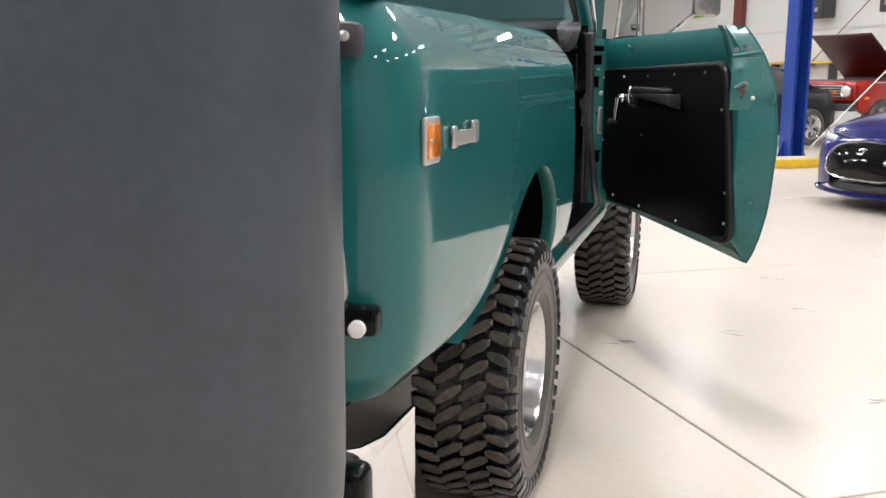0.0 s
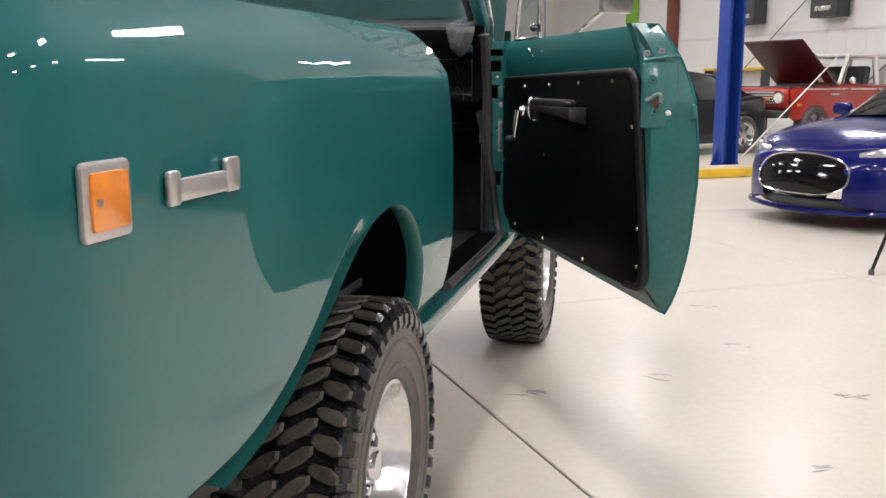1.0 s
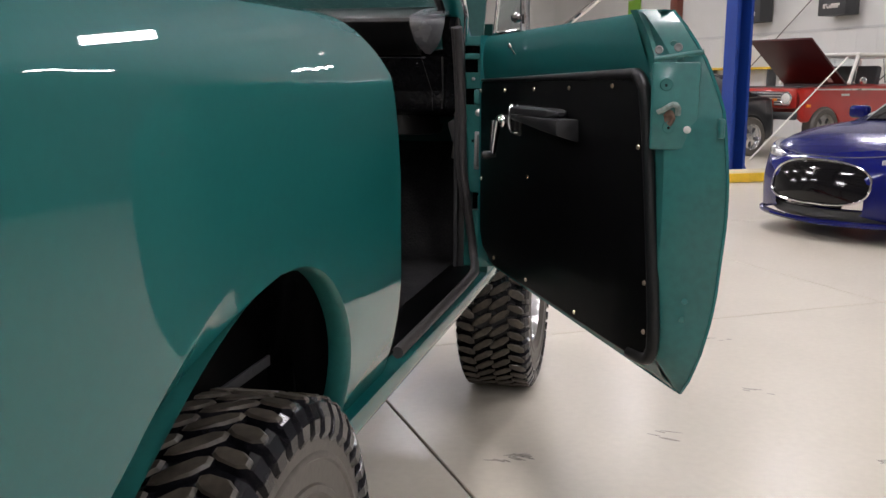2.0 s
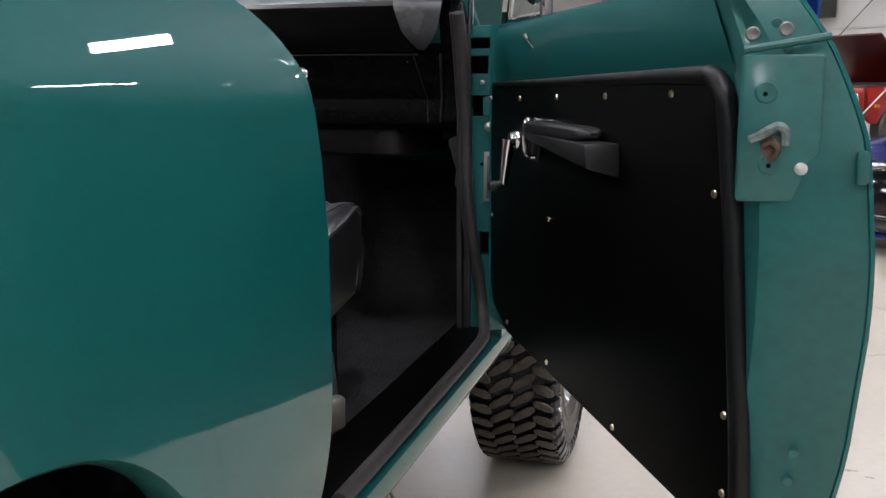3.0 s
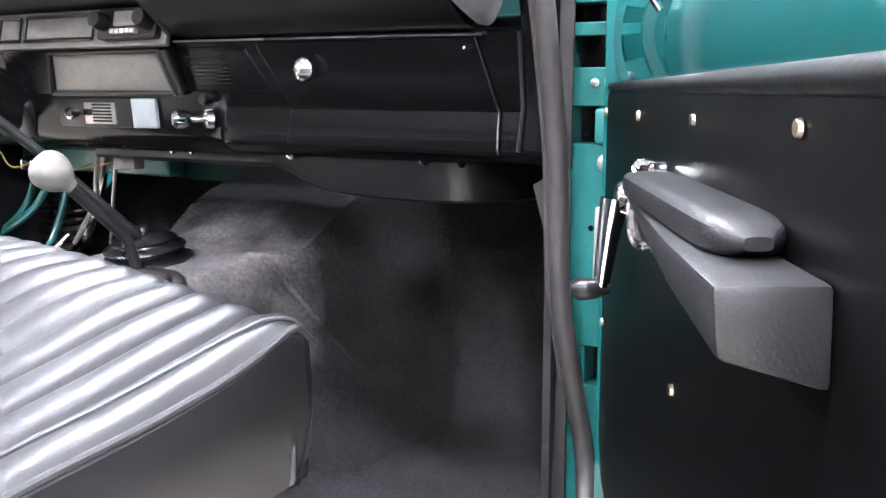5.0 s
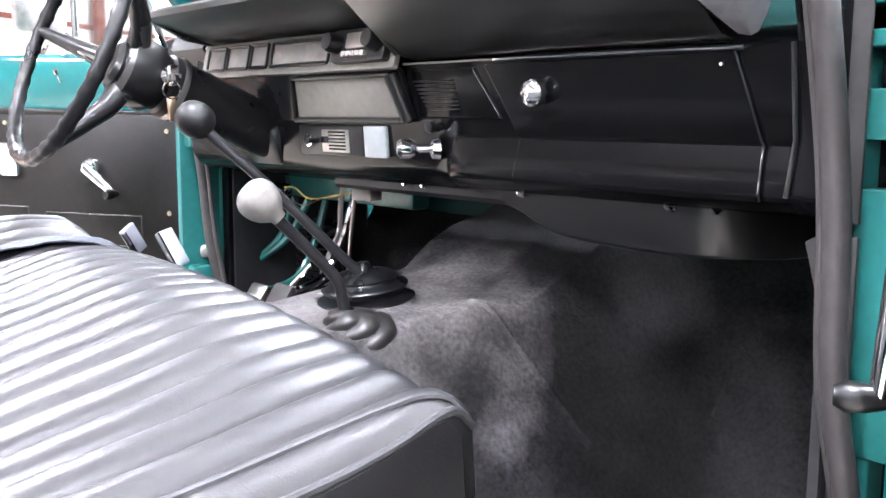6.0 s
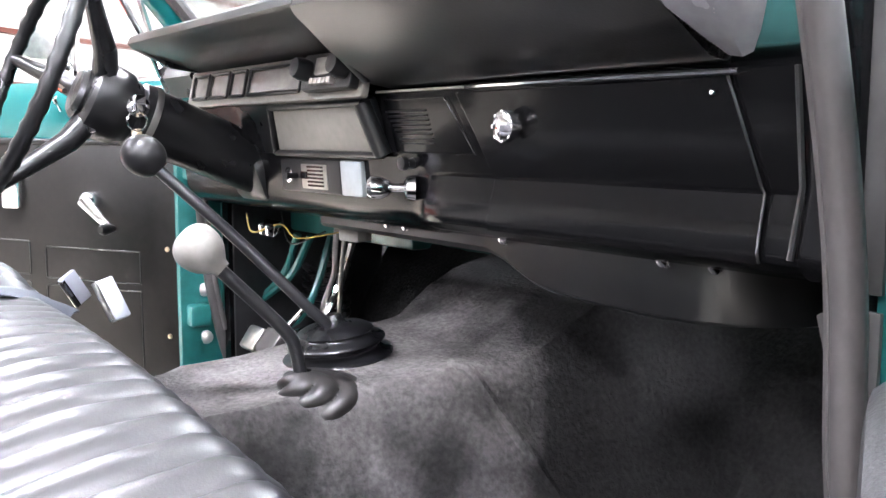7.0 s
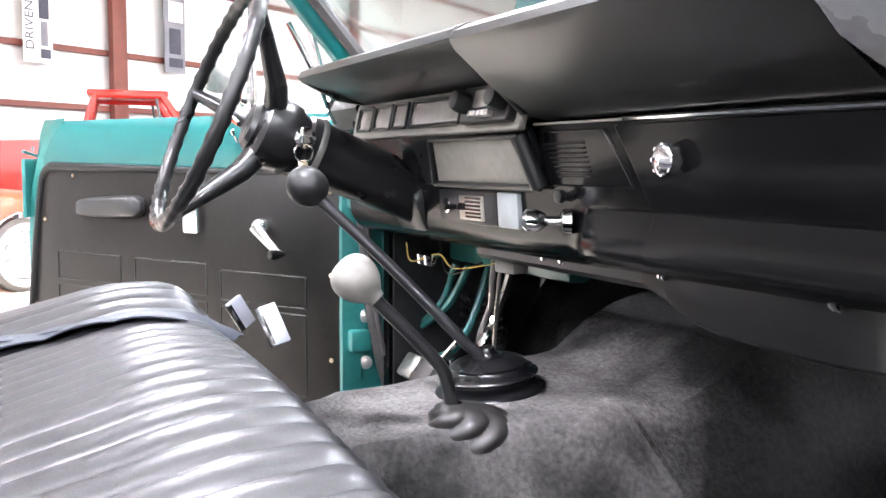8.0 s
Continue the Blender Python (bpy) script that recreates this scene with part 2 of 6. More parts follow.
def cyl(r, h, at=(0, 0, 0), rot=(0, 0, 0), n=24, r2=None, bevel=0.0):
    bm = bmesh.new()
    bmesh.ops.create_cone(bm, cap_ends=True, segments=n, radius1=r, radius2=r if r2 is None else r2, depth=h)
    if bevel:
        es = [e for e in bm.edges if e.calc_face_angle(0) > 1.0]
        bmesh.ops.bevel(bm, geom=es, offset=bevel, segments=2, profile=0.5, affect="EDGES")
    bmesh.ops.transform(bm, matrix=pose(*at, *rot), verts=bm.verts)
    return bm


def axis_to(d):
    return Vector((0, 0, 1)).rotation_difference(Vector(d).normalized()).to_matrix().to_4x4()


def lathe(profile, at=(0, 0, 0), axis=(0, 0, 1), n=32, closed=False):
    """profile: (radius, height) pairs, turned round axis."""
    bm = bmesh.new()
    rings = []
    for r, h in profile:
        rings.append([bm.verts.new((r * math.cos(2 * math.pi * k / n), r * math.sin(2 * math.pi * k / n), h)) for k in range(n)])
    pairs = list(zip(rings, rings[1:])) + ([(rings[-1], rings[0])] if closed else [])
    for a, b in pairs:
        for k in range(n):
            bm.faces.new((a[k], a[(k + 1) % n], b[(k + 1) % n], b[k]))
    if not closed:
        for ring, (r, h) in ((rings[0], profile[0]), (rings[-1], profile[-1])):
            if r > 1e-4:
                bm.faces.new(ring)
    bmesh.ops.remove_doubles(bm, verts=bm.verts, dist=1e-5)
    bmesh.ops.transform(bm, matrix=Matrix.Translation(at) @ axis_to(axis), verts=bm.verts)
    return bm


def spline(points, n=8):
    """Catmull-Rom through the points."""
    p = [Vector(q) for q in points]
    p = [2 * p[0] - p[1]] + p + [2 * p[-1] - p[-2]]
    out = []
    for i in range(1, len(p) - 2):
        a, b, c, d = p[i - 1:i + 3]
        for k in range(n):
            t = k / n
            out.append(0.5 * (2 * b + (c - a) * t + (2 * a - 5 * b + 4 * c - d) * t * t + (3 * b - a - 3 * c + d) * t ** 3))
    return out + [p[-2]]


def tube(points, r, n=10, closed=False, rfun=None):
    bm = bmesh.new()
    pts = [Vector(p) for p in points]
    rings = []
    up = Vector((0.31, 0.17, 0.93))
    for i, p in enumerate(pts):
        a = pts[i - 1] if i or closed else p
        b = pts[(i + 1) % len(pts)] if i < len(pts) - 1 or closed else p
        d = (b - a).normalized()
        s = d.cross(up).normalized()
        w = s.cross(d)
        rr = rfun(i) if rfun else r
        rings.append([bm.verts.new(p + rr * (math.cos(2 * math.pi * k / n) * s + math.sin(2 * math.pi * k / n) * w)) for k in range(n)])
    pairs = list(zip(rings, rings[1:])) + ([(rings[-1], rings[0])] if closed else [])
    for a, b in pairs:
        for k in range(n):
            bm.faces.new((a[k], a[(k + 1) % n], b[(k + 1) % n], b[k]))
    if not closed:
        bm.faces.new(rings[0])
        bm.faces.new(rings[-1])
    return bm


def sheet(rows, thick=0.0, close=False):
    """A surface through rows of points, with a thickness."""
    bm = bmesh.new()
    vs = [[bm.verts.new(p) for p in row] for row in rows]
    n = len(rows[0])
    for a, b in zip(vs, vs[1:]):
        for k in range(n if close else n - 1):
            bm.faces.new((a[k], a[(k + 1) % n], b[(k + 1) % n], b[k]))
    bmesh.ops.remove_doubles(bm, verts=bm.verts, dist=1e-5)
    if thick:
        bmesh.ops.recalc_face_normals(bm, faces=bm.faces)
        bmesh.ops.solidify(bm, geom=bm.faces[:], thickness=thick)
    return bm


def plate(outline, depth, frame_m, bevel=0.0, seg=2):
    """A flat piece: outline of (a, b) points, pushed along the third axis of frame_m by depth."""
    bm = bmesh.new()
    f = bm.faces.new([bm.verts.new((a, b, 0)) for a, b in outline])
    r = bmesh.ops.extrude_face_region(bm, geom=[f])
    bmesh.ops.translate(bm, vec=(0, 0, depth), verts=[v for v in r["geom"] if isinstance(v, bmesh.types.BMVert)])
    bmesh.ops.recalc_face_normals(bm, faces=bm.faces)
    if bevel:
        es = [e for e in bm.edges if e.calc_face_angle(0) > 0.9]
        bmesh.ops.bevel(bm, geom=es, offset=bevel, segments=seg, profile=0.5, affect="EDGES", clamp_overlap=True)
    bmesh.ops.transform(bm, matrix=frame_m, verts=bm.verts)
    return bm


def rounded(a0, a1, b0, b1, r, n=5):
    out = []
    for cx, cy, s in ((a1 - r, b1 - r, 0), (a0 + r, b1 - r, 90), (a0 + r, b0 + r, 180), (a1 - r, b0 + r, 270)):
        for k in range(n + 1):
            t = radians(s + 90 * k / n)
            out.append((cx + r * math.cos(t), cy + r * math.sin(t)))
    return out


def basis(o, a, b):
    a, b = Vector(a).normalized(), Vector(b).normalized()
    c = a.cross(b)
    return Matrix(((a.x, b.x, c.x, o[0]), (a.y, b.y, c.y, o[1]), (a.z, b.z, c.z, o[2]), (0, 0, 0, 1)))


def lerp(x, table):
    for (x0, y0), (x1, y1) in zip(table, table[1:]):
        if x <= x1:
            return y0 + (y1 - y0) * max(0.0, (x - x0) / (x1 - x0))
    return table[-1][1]


def hermite(x, table):
    """A smooth curve through the table that never overshoots."""
    n = len(table)
    slope = [(table[i + 1][1] - table[i][1]) / (table[i + 1][0] - table[i][0]) for i in range(n - 1)]
    tan = [slope[0]] + [0.0 if a * b <= 0 else 2 * a * b / (a + b) for a, b in zip(slope, slope[1:])] + [slope[-1]]
    for i in range(n - 1):
        (x0, y0), (x1, y1) = table[i], table[i + 1]
        if x <= x1 or i == n - 2:
            h = x1 - x0
            t = min(1.0, max(0.0, (x - x0) / h))
            return (2 * t ** 3 - 3 * t * t + 1) * y0 + (t ** 3 - 2 * t * t + t) * h * tan[i] + (3 * t * t - 2 * t ** 3) * y1 + (t ** 3 - t * t) * h * tan[i + 1]


def smooth_lerp(x, table):
    for (x0, y0), (x1, y1) in zip(table, table[1:]):
        if x <= x1:
            t = max(0.0, (x - x0) / (x1 - x0))
            return y0 + (y1 - y0) * t * t * (3 - 2 * t)
    return table[-1][1]

# ---- hall ----
BX0, BX1, BY0, BY1, ROOF = -13.0, 16.4, -15.0, 30.0, 7.2


def hall_box(name, x0, x1, y0, y1, z0, z1, material, label, category):
    bm = box((x1 - x0, y1 - y0, z1 - z0), ((x0 + x1) / 2, (y0 + y1) / 2, (z0 + z1) / 2))
    bmesh.ops.transform(bm, matrix=HALL, verts=bm.verts)
    return tagged(part(name, bm, material, smooth=False), label, category, kind="structure")


ground = hall_box("floor", BX0 - 0.3, BX1 + 0.3, BY0 - 0.3, BY1 + 0.3, -0.3, -0.012, JOINT, "sealed beige concrete workshop floor with saw-cut joints", "floor")
hall_box("ceiling", BX0 - 0.3, BX1 + 0.3, BY0 - 0.3, BY1 + 0.3, ROOF, ROOF + 0.2, CEIL, "light grey sheet metal roof over the hall", "ceiling")
hall_box("wall_west", BX0 - 0.25, BX0, BY0, BY1, 0, ROOF, WALL, "white insulated sheet wall with rust-red girts", "wall")
hall_box("wall_east", BX1, BX1 + 0.25, 10.0, BY1, 0, ROOF, WALL, "white metal wall with a grey seam", "wall")
# Out of view: added dark stretch that keeps white out of the side panel.
hall_box("wall_east_rear", BX1, BX1 + 0.25, BY0, 10.0, 0, ROOF, WALL_DARK, "unseen wall stretch, made dark to deepen the paint's reflections", "wall")
hall_box("wall_north", BX0 - 0.25, BX1 + 0.25, BY1, BY1 + 0.25, 0, ROOF, WALL, "white sheet wall of the hall", "wall")
# Out of view as well; its grey only tempers reflections and bounce.
hall_box("wall_south", BX0 - 0.25, BX1 + 0.25, BY0 - 0.25, BY0, 0, ROOF, WALL_MID, "unseen closing wall, greyed to dim reflections", "wall")

# girts and columns of the two long walls
for z in (1.0, 2.35, 3.38, 4.9, 6.2):
    hall_box("girt", BX0 + 0.002, BX0 + 0.12, BY0, BY1, z - 0.05, z + 0.05, RED_STEEL, "rust-red steel girt along the white wall", "girt")
for by in (-10.2, -2.7, 4.8, 12.33, 19.8):
    b = box((0.14, 0.33, ROOF), (BX0 + 0.2, by, ROOF / 2), bevel=0.01)
    bmesh.ops.transform(b, matrix=HALL, verts=b.verts)
    tagged(part("column", b, RED_STEEL), "rust-red steel column of the hall frame", "column", "hall columns", "structure")
for by in (-6.0, 3.5, 21.9):
    b = box((0.2, 0.36, ROOF), (BX1 - 0.12, by, ROOF / 2), bevel=0.01)
    bmesh.ops.transform(b, matrix=HALL, verts=b.verts)
    tagged(part("column", b, RED_STEEL), "rust-red steel column of the hall frame", "column", "hall columns", "structure")
hall_box("trim", BX1 - 0.035, BX1 - 0.002, 10.0, BY1, 2.52, 2.57, WALL_GREY, "grey metal seam trim along the wall", "trim")
bm = bmesh.new()
for k in range(33):
    put(bm, box((0.012, 0.05, 2.5), (BX1 - 0.007, 10.2 + 0.6 * k, 1.25), bevel=0.006, seg=1))
bmesh.ops.transform(bm, matrix=HALL, verts=bm.verts)
tagged(part("wall_ribs", bm, WALL, smooth=False), "vertical ribs of the grey liner sheets", "wall ribs", kind="structure")
for y0, z0, y1, z1 in ((9.5, 4.8, 14.2, 1.3), (14.2, 4.8, 9.5, 1.3), (14.2, 4.8, 19.0, 1.3), (6.0, 4.8, 3.6, 2.6)):
    tagged(part("brace_cable", tube([hall(BX1 - 0.14, y0, z0), hall(BX1 - 0.14, y1, z1)], 0.014, 6), TRUSS), "thin dark wall brace cable", "cable", "wall braces", "structure")

# roof trusses and lamps
for by in (-8.5, -1.0, 6.5, 14.0, 21.5):
    bm = bmesh.new()
    put(bm, box((BX1 - BX0 - 0.6, 0.22, 0.05), ((BX0 + BX1) / 2, by, 6.15)))
    put(bm, box((BX1 - BX0 - 0.6, 0.22, 0.05), ((BX0 + BX1) / 2, by, 6.95)))
    for k in range(14):
        x = BX0 + 1.2 + 2.0 * k
        put(bm, tube([(x, by, 6.15), (x + 1.0, by, 6.95), (x + 2.0, by, 6.15)], 0.03, 6))
    bmesh.ops.transform(bm, matrix=HALL, verts=bm.verts)
    tagged(part("roof_truss", bm, TRUSS, smooth=False), "dark steel roof truss", "truss", "roof trusses", "structure")

for k in range(19):
    x = BX0 + 0.7 + 1.55 * k
    hall_box("roof_purlin", x - 0.08, x + 0.08, BY0, BY1, 6.98, 7.16, TRUSS, "dark steel purlin under the roof", "purlin")


def ceiling_lamp():
    ob = thing("ceiling_lamp", (0, 0, 0), "bright white rectangular high-bay lamp under the roof", "ceiling lamp", "hall lamps")
    bm = box((1.30, 0.56, 0.10), (0, 0, 0.06), bevel=0.015)
    part("housing", bm, WHITE_PAINT, ob)
    for k in (-0.35, 0.35):
        put_b = tube([(k, 0, 0.1), (k, 0, 1.205)], 0.006, 6)
        part("hanger", put_b, TRUSS, ob)
    part("diffuser", box((1.22, 0.48, 0.02), (0, 0, -0.002)), LAMP, ob, "glowing white diffuser")
    return ob


first_lamp = ceiling_lamp()
spots = [(bx, by) for by in (-11.5, -6.0, -0.5, 5.0, 10.5, 16.0, 22.0) for bx in (-4.6, 0.8, 6.2, 11.6)]
for k, (bx, by) in enumerate(spots):
    m = HALL @ pose(bx, by, 6.0, 0, 0, 90)
    if k == 0:
        first_lamp.matrix_basis = m
    else:
        copy_thing(first_lamp, m)


# ---- the truck: x to its right, y ahead from the rear axle ----
truck = thing("utility_truck", (0, 0, 0), "teal green off-road utility truck with both doors and tailgate open", "truck")

SIDE = 0.885


def top_z(y):
    return lerp(y, [(-1.3, 1.385), (-0.6, 1.40), (0.2, 1.412), (0.485, 1.415), (0.53, 1.407), (0.56, 1.39), (0.58, 1.362), (0.592, 1.325), (0.60, 1.27), (0.607, 1.20), (0.613, 1.1)])


def low_z(y):
    """Lower edge of the side: sill, wheel arch, long sweep to the tail."""
    if y >= 0.325:
        return 0.635
    if y > -0.043:
        t = (y + 0.043) / 0.368
        return 0.62 + 0.39 * math.sqrt(max(0.0, 1 - abs(t) ** 2.6))
    return hermite(y, [(-1.3, 0.735), (-1.14, 0.700), (-0.9, 0.689), (-0.78, 0.694), (-0.68, 0.716), (-0.57, 0.768), (-0.48, 0.826), (-0.38, 0.890), (-0.25, 0.957), (-0.14, 0.995), (-0.043, 1.01)])


def side_x(z, y=0.0):
    """The section of the body side, bulging at the middle and rolling in above the shoulder."""
    if z > 1.295:
        t = (z - 1.295) / 0.12
        x = SIDE - 0.012 - 0.055 * t - 0.035 * t * t
    elif z > 0.9:
        x = SIDE - 0.012 * max(0.0, (z - 1.05) / 0.245) ** 2
    else:
        t = (0.9 - z) / 0.28
        x = SIDE - 0.055 * t * t
    return x


def quarter(sign):
    """Side panel from the door opening round the tail corner."""
    ys = [0.613 - 0.006 * k for k in range(14)] + [0.525 - 0.0145 * k for k in range(72)] + [-0.52 - 0.05 * k for k in range(12)]
    rows = []
    R = 0.13
    cols = [(y, 0.0) for y in ys if y > -1.12] + [(-1.12, a) for a in range(0, 91, 10)] + [(-1.12, 90 + w) for w in (4, 8, 12)]
    for y, a in cols:
        row = []
        z0, z1 = low_z(y), top_z(y) - 0.085 * smooth_lerp(a, [(60, 0.0), (94, 1.0)])
        tuck = smooth_lerp(y, [(-0.42, 1.0), (-0.12, 0.0)])
        for k in range(37):
            z = z0 + (0.0125 * k if k < 5 else 0.052 + (z1 - z0 - 0.052) * (k - 5) / 31)
            x = side_x(z) - 0.034 * tuck * max(0.0, 1 - (z - z0) / 0.05)
            if a == 0:
                p = (x, y, z)
            elif a <= 90:
                t = radians(a)
                p = (x - R + R * math.cos(t), -1.12 - R * math.sin(t), z)
            else:
                p = (x - R - (a - 90) * 0.01, -1.25, z)
            row.append((sign * p[0], p[1], p[2]))
        rows.append(row)
    bm = sheet(rows)
    return bm


for sign in (1, -1):
    q = part("quarter_panel", quarter(sign), TEAL, truck, "glossy teal green quarter panel with wheel arch")
    # rolled arch lip and inner arch
    lip = []
    n = 48
    for k in range(n + 1):
        y = -0.80 + 1.122 * (0.5 - 0.5 * math.cos(math.pi * k / n))
        z = low_z(y)
        lip.append((y, z))
    lip = lip + [(0.325, 0.637)]
    rows = [[(sign * (side_x(z) - d), y * s + (-0.043) * (1 - s), (z - 0.62) * s + 0.62) for y, z in lip] for d, s in ((0.0, 1.0), (0.006, 0.99), (0.03, 0.985), (0.045, 1.0))]
    part("arch_lip", sheet(rows), TEAL_INNER, q)
    rows = [[(sign * (side_x(z) - d), y * 1.04, z + 0.01) for y, z in lip] for d in (0.04, 0.2, 0.42)]
    part("inner_arch", sheet(rows), BLACK_PAINT, q)
    rows = [[(sign * 0.45, y * 1.04, z + 0.01), (sign * 0.45, y * 1.04, 0.5)] for y, z in lip]
    part("arch_wall", sheet(rows), BLACK_PAINT, q)
    # bed rail and inner side
    rows = []
    for d, dz in ((0.0, 0.0), (0.012, 0.006), (0.06, 0.008), (0.085, 0.0), (0.09, -0.04), (0.09, -0.72)):
        rows.append([(sign * (side_x(top_z(y)) - d), y, max(0.66, top_z(y) + dz)) for y in [0.52 - 0.06 * k for k in range(30)]])
    part("bed_rail", sheet(rows), TEAL, q)
    rows = [[(sign * 0.705, y, z) for z in (0.68, 1.0, 1.37)] for y in (0.3, -0.4, -1.2)]
    part("bed_side", sheet(rows, 0.01), BLACK_TRIM, q)
    # edge of the door opening behind the seat
    edge = [(0.613, 0.64), (0.613, 0.8), (0.613, 1.0), (0.613, 1.1), (0.607, 1.2), (0.60, 1.27), (0.592, 1.325), (0.58, 1.362), (0.56, 1.39), (0.53, 1.407), (0.485, 1.415)]
    rows = [[(sign * (side_x(z) - d), y + dy, z) for y, z in edge] for d, dy in ((0.0, 0.0), (0.012, 0.006), (0.05, 0.004), (0.06, -0.04), (0.16, -0.05))]
    part("door_jamb", sheet(rows), TEAL_INNER, q)
    # sill
    rows = []
    for x, z in ((0.85, 0.607), (0.868, 0.613), (0.873, 0.63), (0.866, 0.652), (0.84, 0.656), (0.832, 0.664), (0.76, 0.666), (0.72, 0.63), (0.72, 0.60), (0.85, 0.607)):
        rows.append([(sign * x, y, z) for y in (0.30, 0.7, 1.2, 1.7, 1.95)])
    part("sill", sheet(rows), TEAL, truck, "teal door sill")
    # door seal, following the opening
    seal = [(0.80, 1.618, 1.46), (0.80, 1.634, 1.42), (0.80, 1.672, 1.29), (0.80, 1.694, 1.18), (0.80, 1.709, 1.02), (0.802, 1.735, 0.88), (0.81, 1.762, 0.78), (0.82, 1.752, 0.72), (0.836, 1.70, 0.682), (0.843, 1.60, 0.672), (0.845, 1.2, 0.670), (0.845, 0.72, 0.670)]
    seal = [(sign * (x - (0.010 if z > 0.9 and sign > 0 else 0.0)), y + (0.0 if sign > 0 or y < 1.5 else 0.11), z) for x, y, z in seal]
    ds = part("door_seal", tube(spline(seal, 6), 0.0145, 10), RUBBER_TRIM, truck, "black rubber door seal")
    part("seal_lip", tube(spline([(x - sign * 0.017, y + 0.004, z) for x, y, z in seal if z > 0.8], 6), 0.006, 8), RUBBER_TRIM, ds)
    # hinge pillar: teal, with two dark hinge pockets
    back = 0.0 if sign > 0 else 0.12
    if sign < 0:
        for z0, z1 in ((0.62, 0.80), (0.88, 1.20), (1.285, 1.42)):
            part("hinge_pillar", box((0.05, 0.24, z1 - z0), (-0.805, 1.98, (z0 + z1) / 2), (0, 0, 0), 0.006), TEAL_INNER, truck, "teal hinge pillar")
        part("pillar_back", box((0.03, 0.26, 0.84), (-0.775, 1.98, 1.02)), BLACK_PAINT, truck)
        for z in (0.913, 1.243):
            h = part("door_hinge", box((0.05, 0.05, 0.05), (-0.825, 1.80, z), bevel=0.008), TEAL_INNER, truck, "teal painted door hinge")
            part("hinge_pin", cyl(0.011, 0.075, (-0.848, 1.775, z), n=14), TEAL_INNER, h)
            for dz in (-0.055, 0.055):
                part("bolt", lathe([(0.016, 0.0), (0.016, 0.004), (0.011, 0.005), (0.011, 0.011), (0.007, 0.014), (0.0, 0.014)], (-0.829, 1.82, z + dz), (1, -0.3, 0), 12), BEZEL, h)
    else:
        # its rear face looks back at the door's edge, pierced by dark pockets
        hp = None
        for z0, z1, spans in ((0.62, 0.868, ((0.772, 0.866),)), (0.868, 0.926, ((0.772, 0.806), (0.835, 0.866))), (0.926, 1.218, ((0.772, 0.866),)), (1.218, 1.270, ((0.772, 0.779), (0.848, 0.866))), (1.270, 1.323, ((0.772, 0.866),)), (1.323, 1.366, ((0.764, 0.771), (0.826, 0.866))), (1.366, 1.384, ((0.764, 0.866),)), (1.410, 1.44, ((0.764, 0.866),))):
            for a, b in spans:
                ob = part("hinge_pillar", box((b - a, 0.18, z1 - z0), ((a + b) / 2, 1.858, (z0 + z1) / 2), bevel=0.0015, seg=1), TEAL_INNER, truck, "teal hinge pillar with dark hinge pockets", smooth=False)
                hp = hp or ob
        part("pillar_back", box((0.084, 0.13, 0.84), (0.818, 1.87, 1.02)), BLACK_PAINT, hp)
        for x, z, w in ((0.829, 1.243, 0.032), (0.846, 0.893, 0.036)):
            h = part("door_hinge", box((w, 0.03, 0.05), (x, 1.774, z), (0, 0, 12), 0.006), TEAL_INNER, truck, "teal painted door hinge")
            part("hinge_pin", cyl(0.008, 0.07, (x + 0.016, 1.772, z), n=14), TEAL_INNER, h)
        for x, z, rr in ((0.831, 1.192, 0.0125), (0.846, 0.951, 0.0125), (0.850, 0.842, 0.0135), (0.812, 1.302, 0.006), (0.850, 1.392, 0.012)):
            part("bolt", lathe([(rr, 0.0), (rr, 0.003), (rr * 0.7, 0.004), (rr * 0.68, 0.009), (rr * 0.45, 0.011), (0.0, 0.011)], (x, 1.768, z), (0, -1, 0), 12), BEZEL, hp, "bright pillar bolt")
        part("pillar_hole", lathe([(0.0, 0.0006), (0.004, 0.0006), (0.0045, 0.0)], (0.811, 1.768, 1.099), (0, -1, 0), 10), BLACK_PAINT, hp)
        sp = part("striker_plate", box((0.044, 0.006, 0.126), (0.839, 1.766, 1.067), (0, 1, 0), 0.002), BEZEL, hp, "bright plate frame on the hinge pillar")
        part("plate_window", box((0.030, 0.004, 0.106), (0.841, 1.762, 1.067), (0, 1, 0), 0.001), DULL_GREY, sp)
        # grey board edge showing between carpet and seal
        part("kick_edge", plate([(0.786, 0.64), (0.763, 0.64), (0.768, 0.80), (0.770, 0.98), (0.760, 1.05), (0.744, 1.10), (0.728, 1.158), (0.745, 1.168), (0.786, 1.168)], 0.006, basis((0, 1.756, 0), (1, 0, 0), (0, 0, 1)), 0.0015), KICK_GREY, truck, "grey edge of the kick panel board")
        ke = part("kick_edge", plate([(0.786, 1.182), (0.748, 1.182), (0.756, 1.23), (0.752, 1.44), (0.786, 1.44)], 0.006, basis((0, 1.756, 0), (1, 0, 0), (0, 0, 1)), 0.0015), KICK_GREY, truck)
        part("kick_screw", lathe([(0.0055, 0.0), (0.004, 0.003), (0.0, 0.004)], (0.757, 1.750, 1.192), (0, -1, 0), 12), WHITE_PLASTIC, ke, "pale screw head")
    # cowl side trim and kick panel
    rows = [[(sign * 0.765, y, z) for z in (0.64, 0.85, 1.05, 1.22)] for y in (1.74 + back, 1.9 + back * 0.5, 2.1, 2.25)]
    part("kick_panel", sheet(rows, 0.012), FOOTWELL, truck, "black kick panel")
    # front fender, with its wheel arch
    rows = []
    ys = [1.93 + 0.02 * k for k in range(10)] + [2.11 + 0.0185 * k for k in range(48)] + [3.0, 3.1, 3.2]
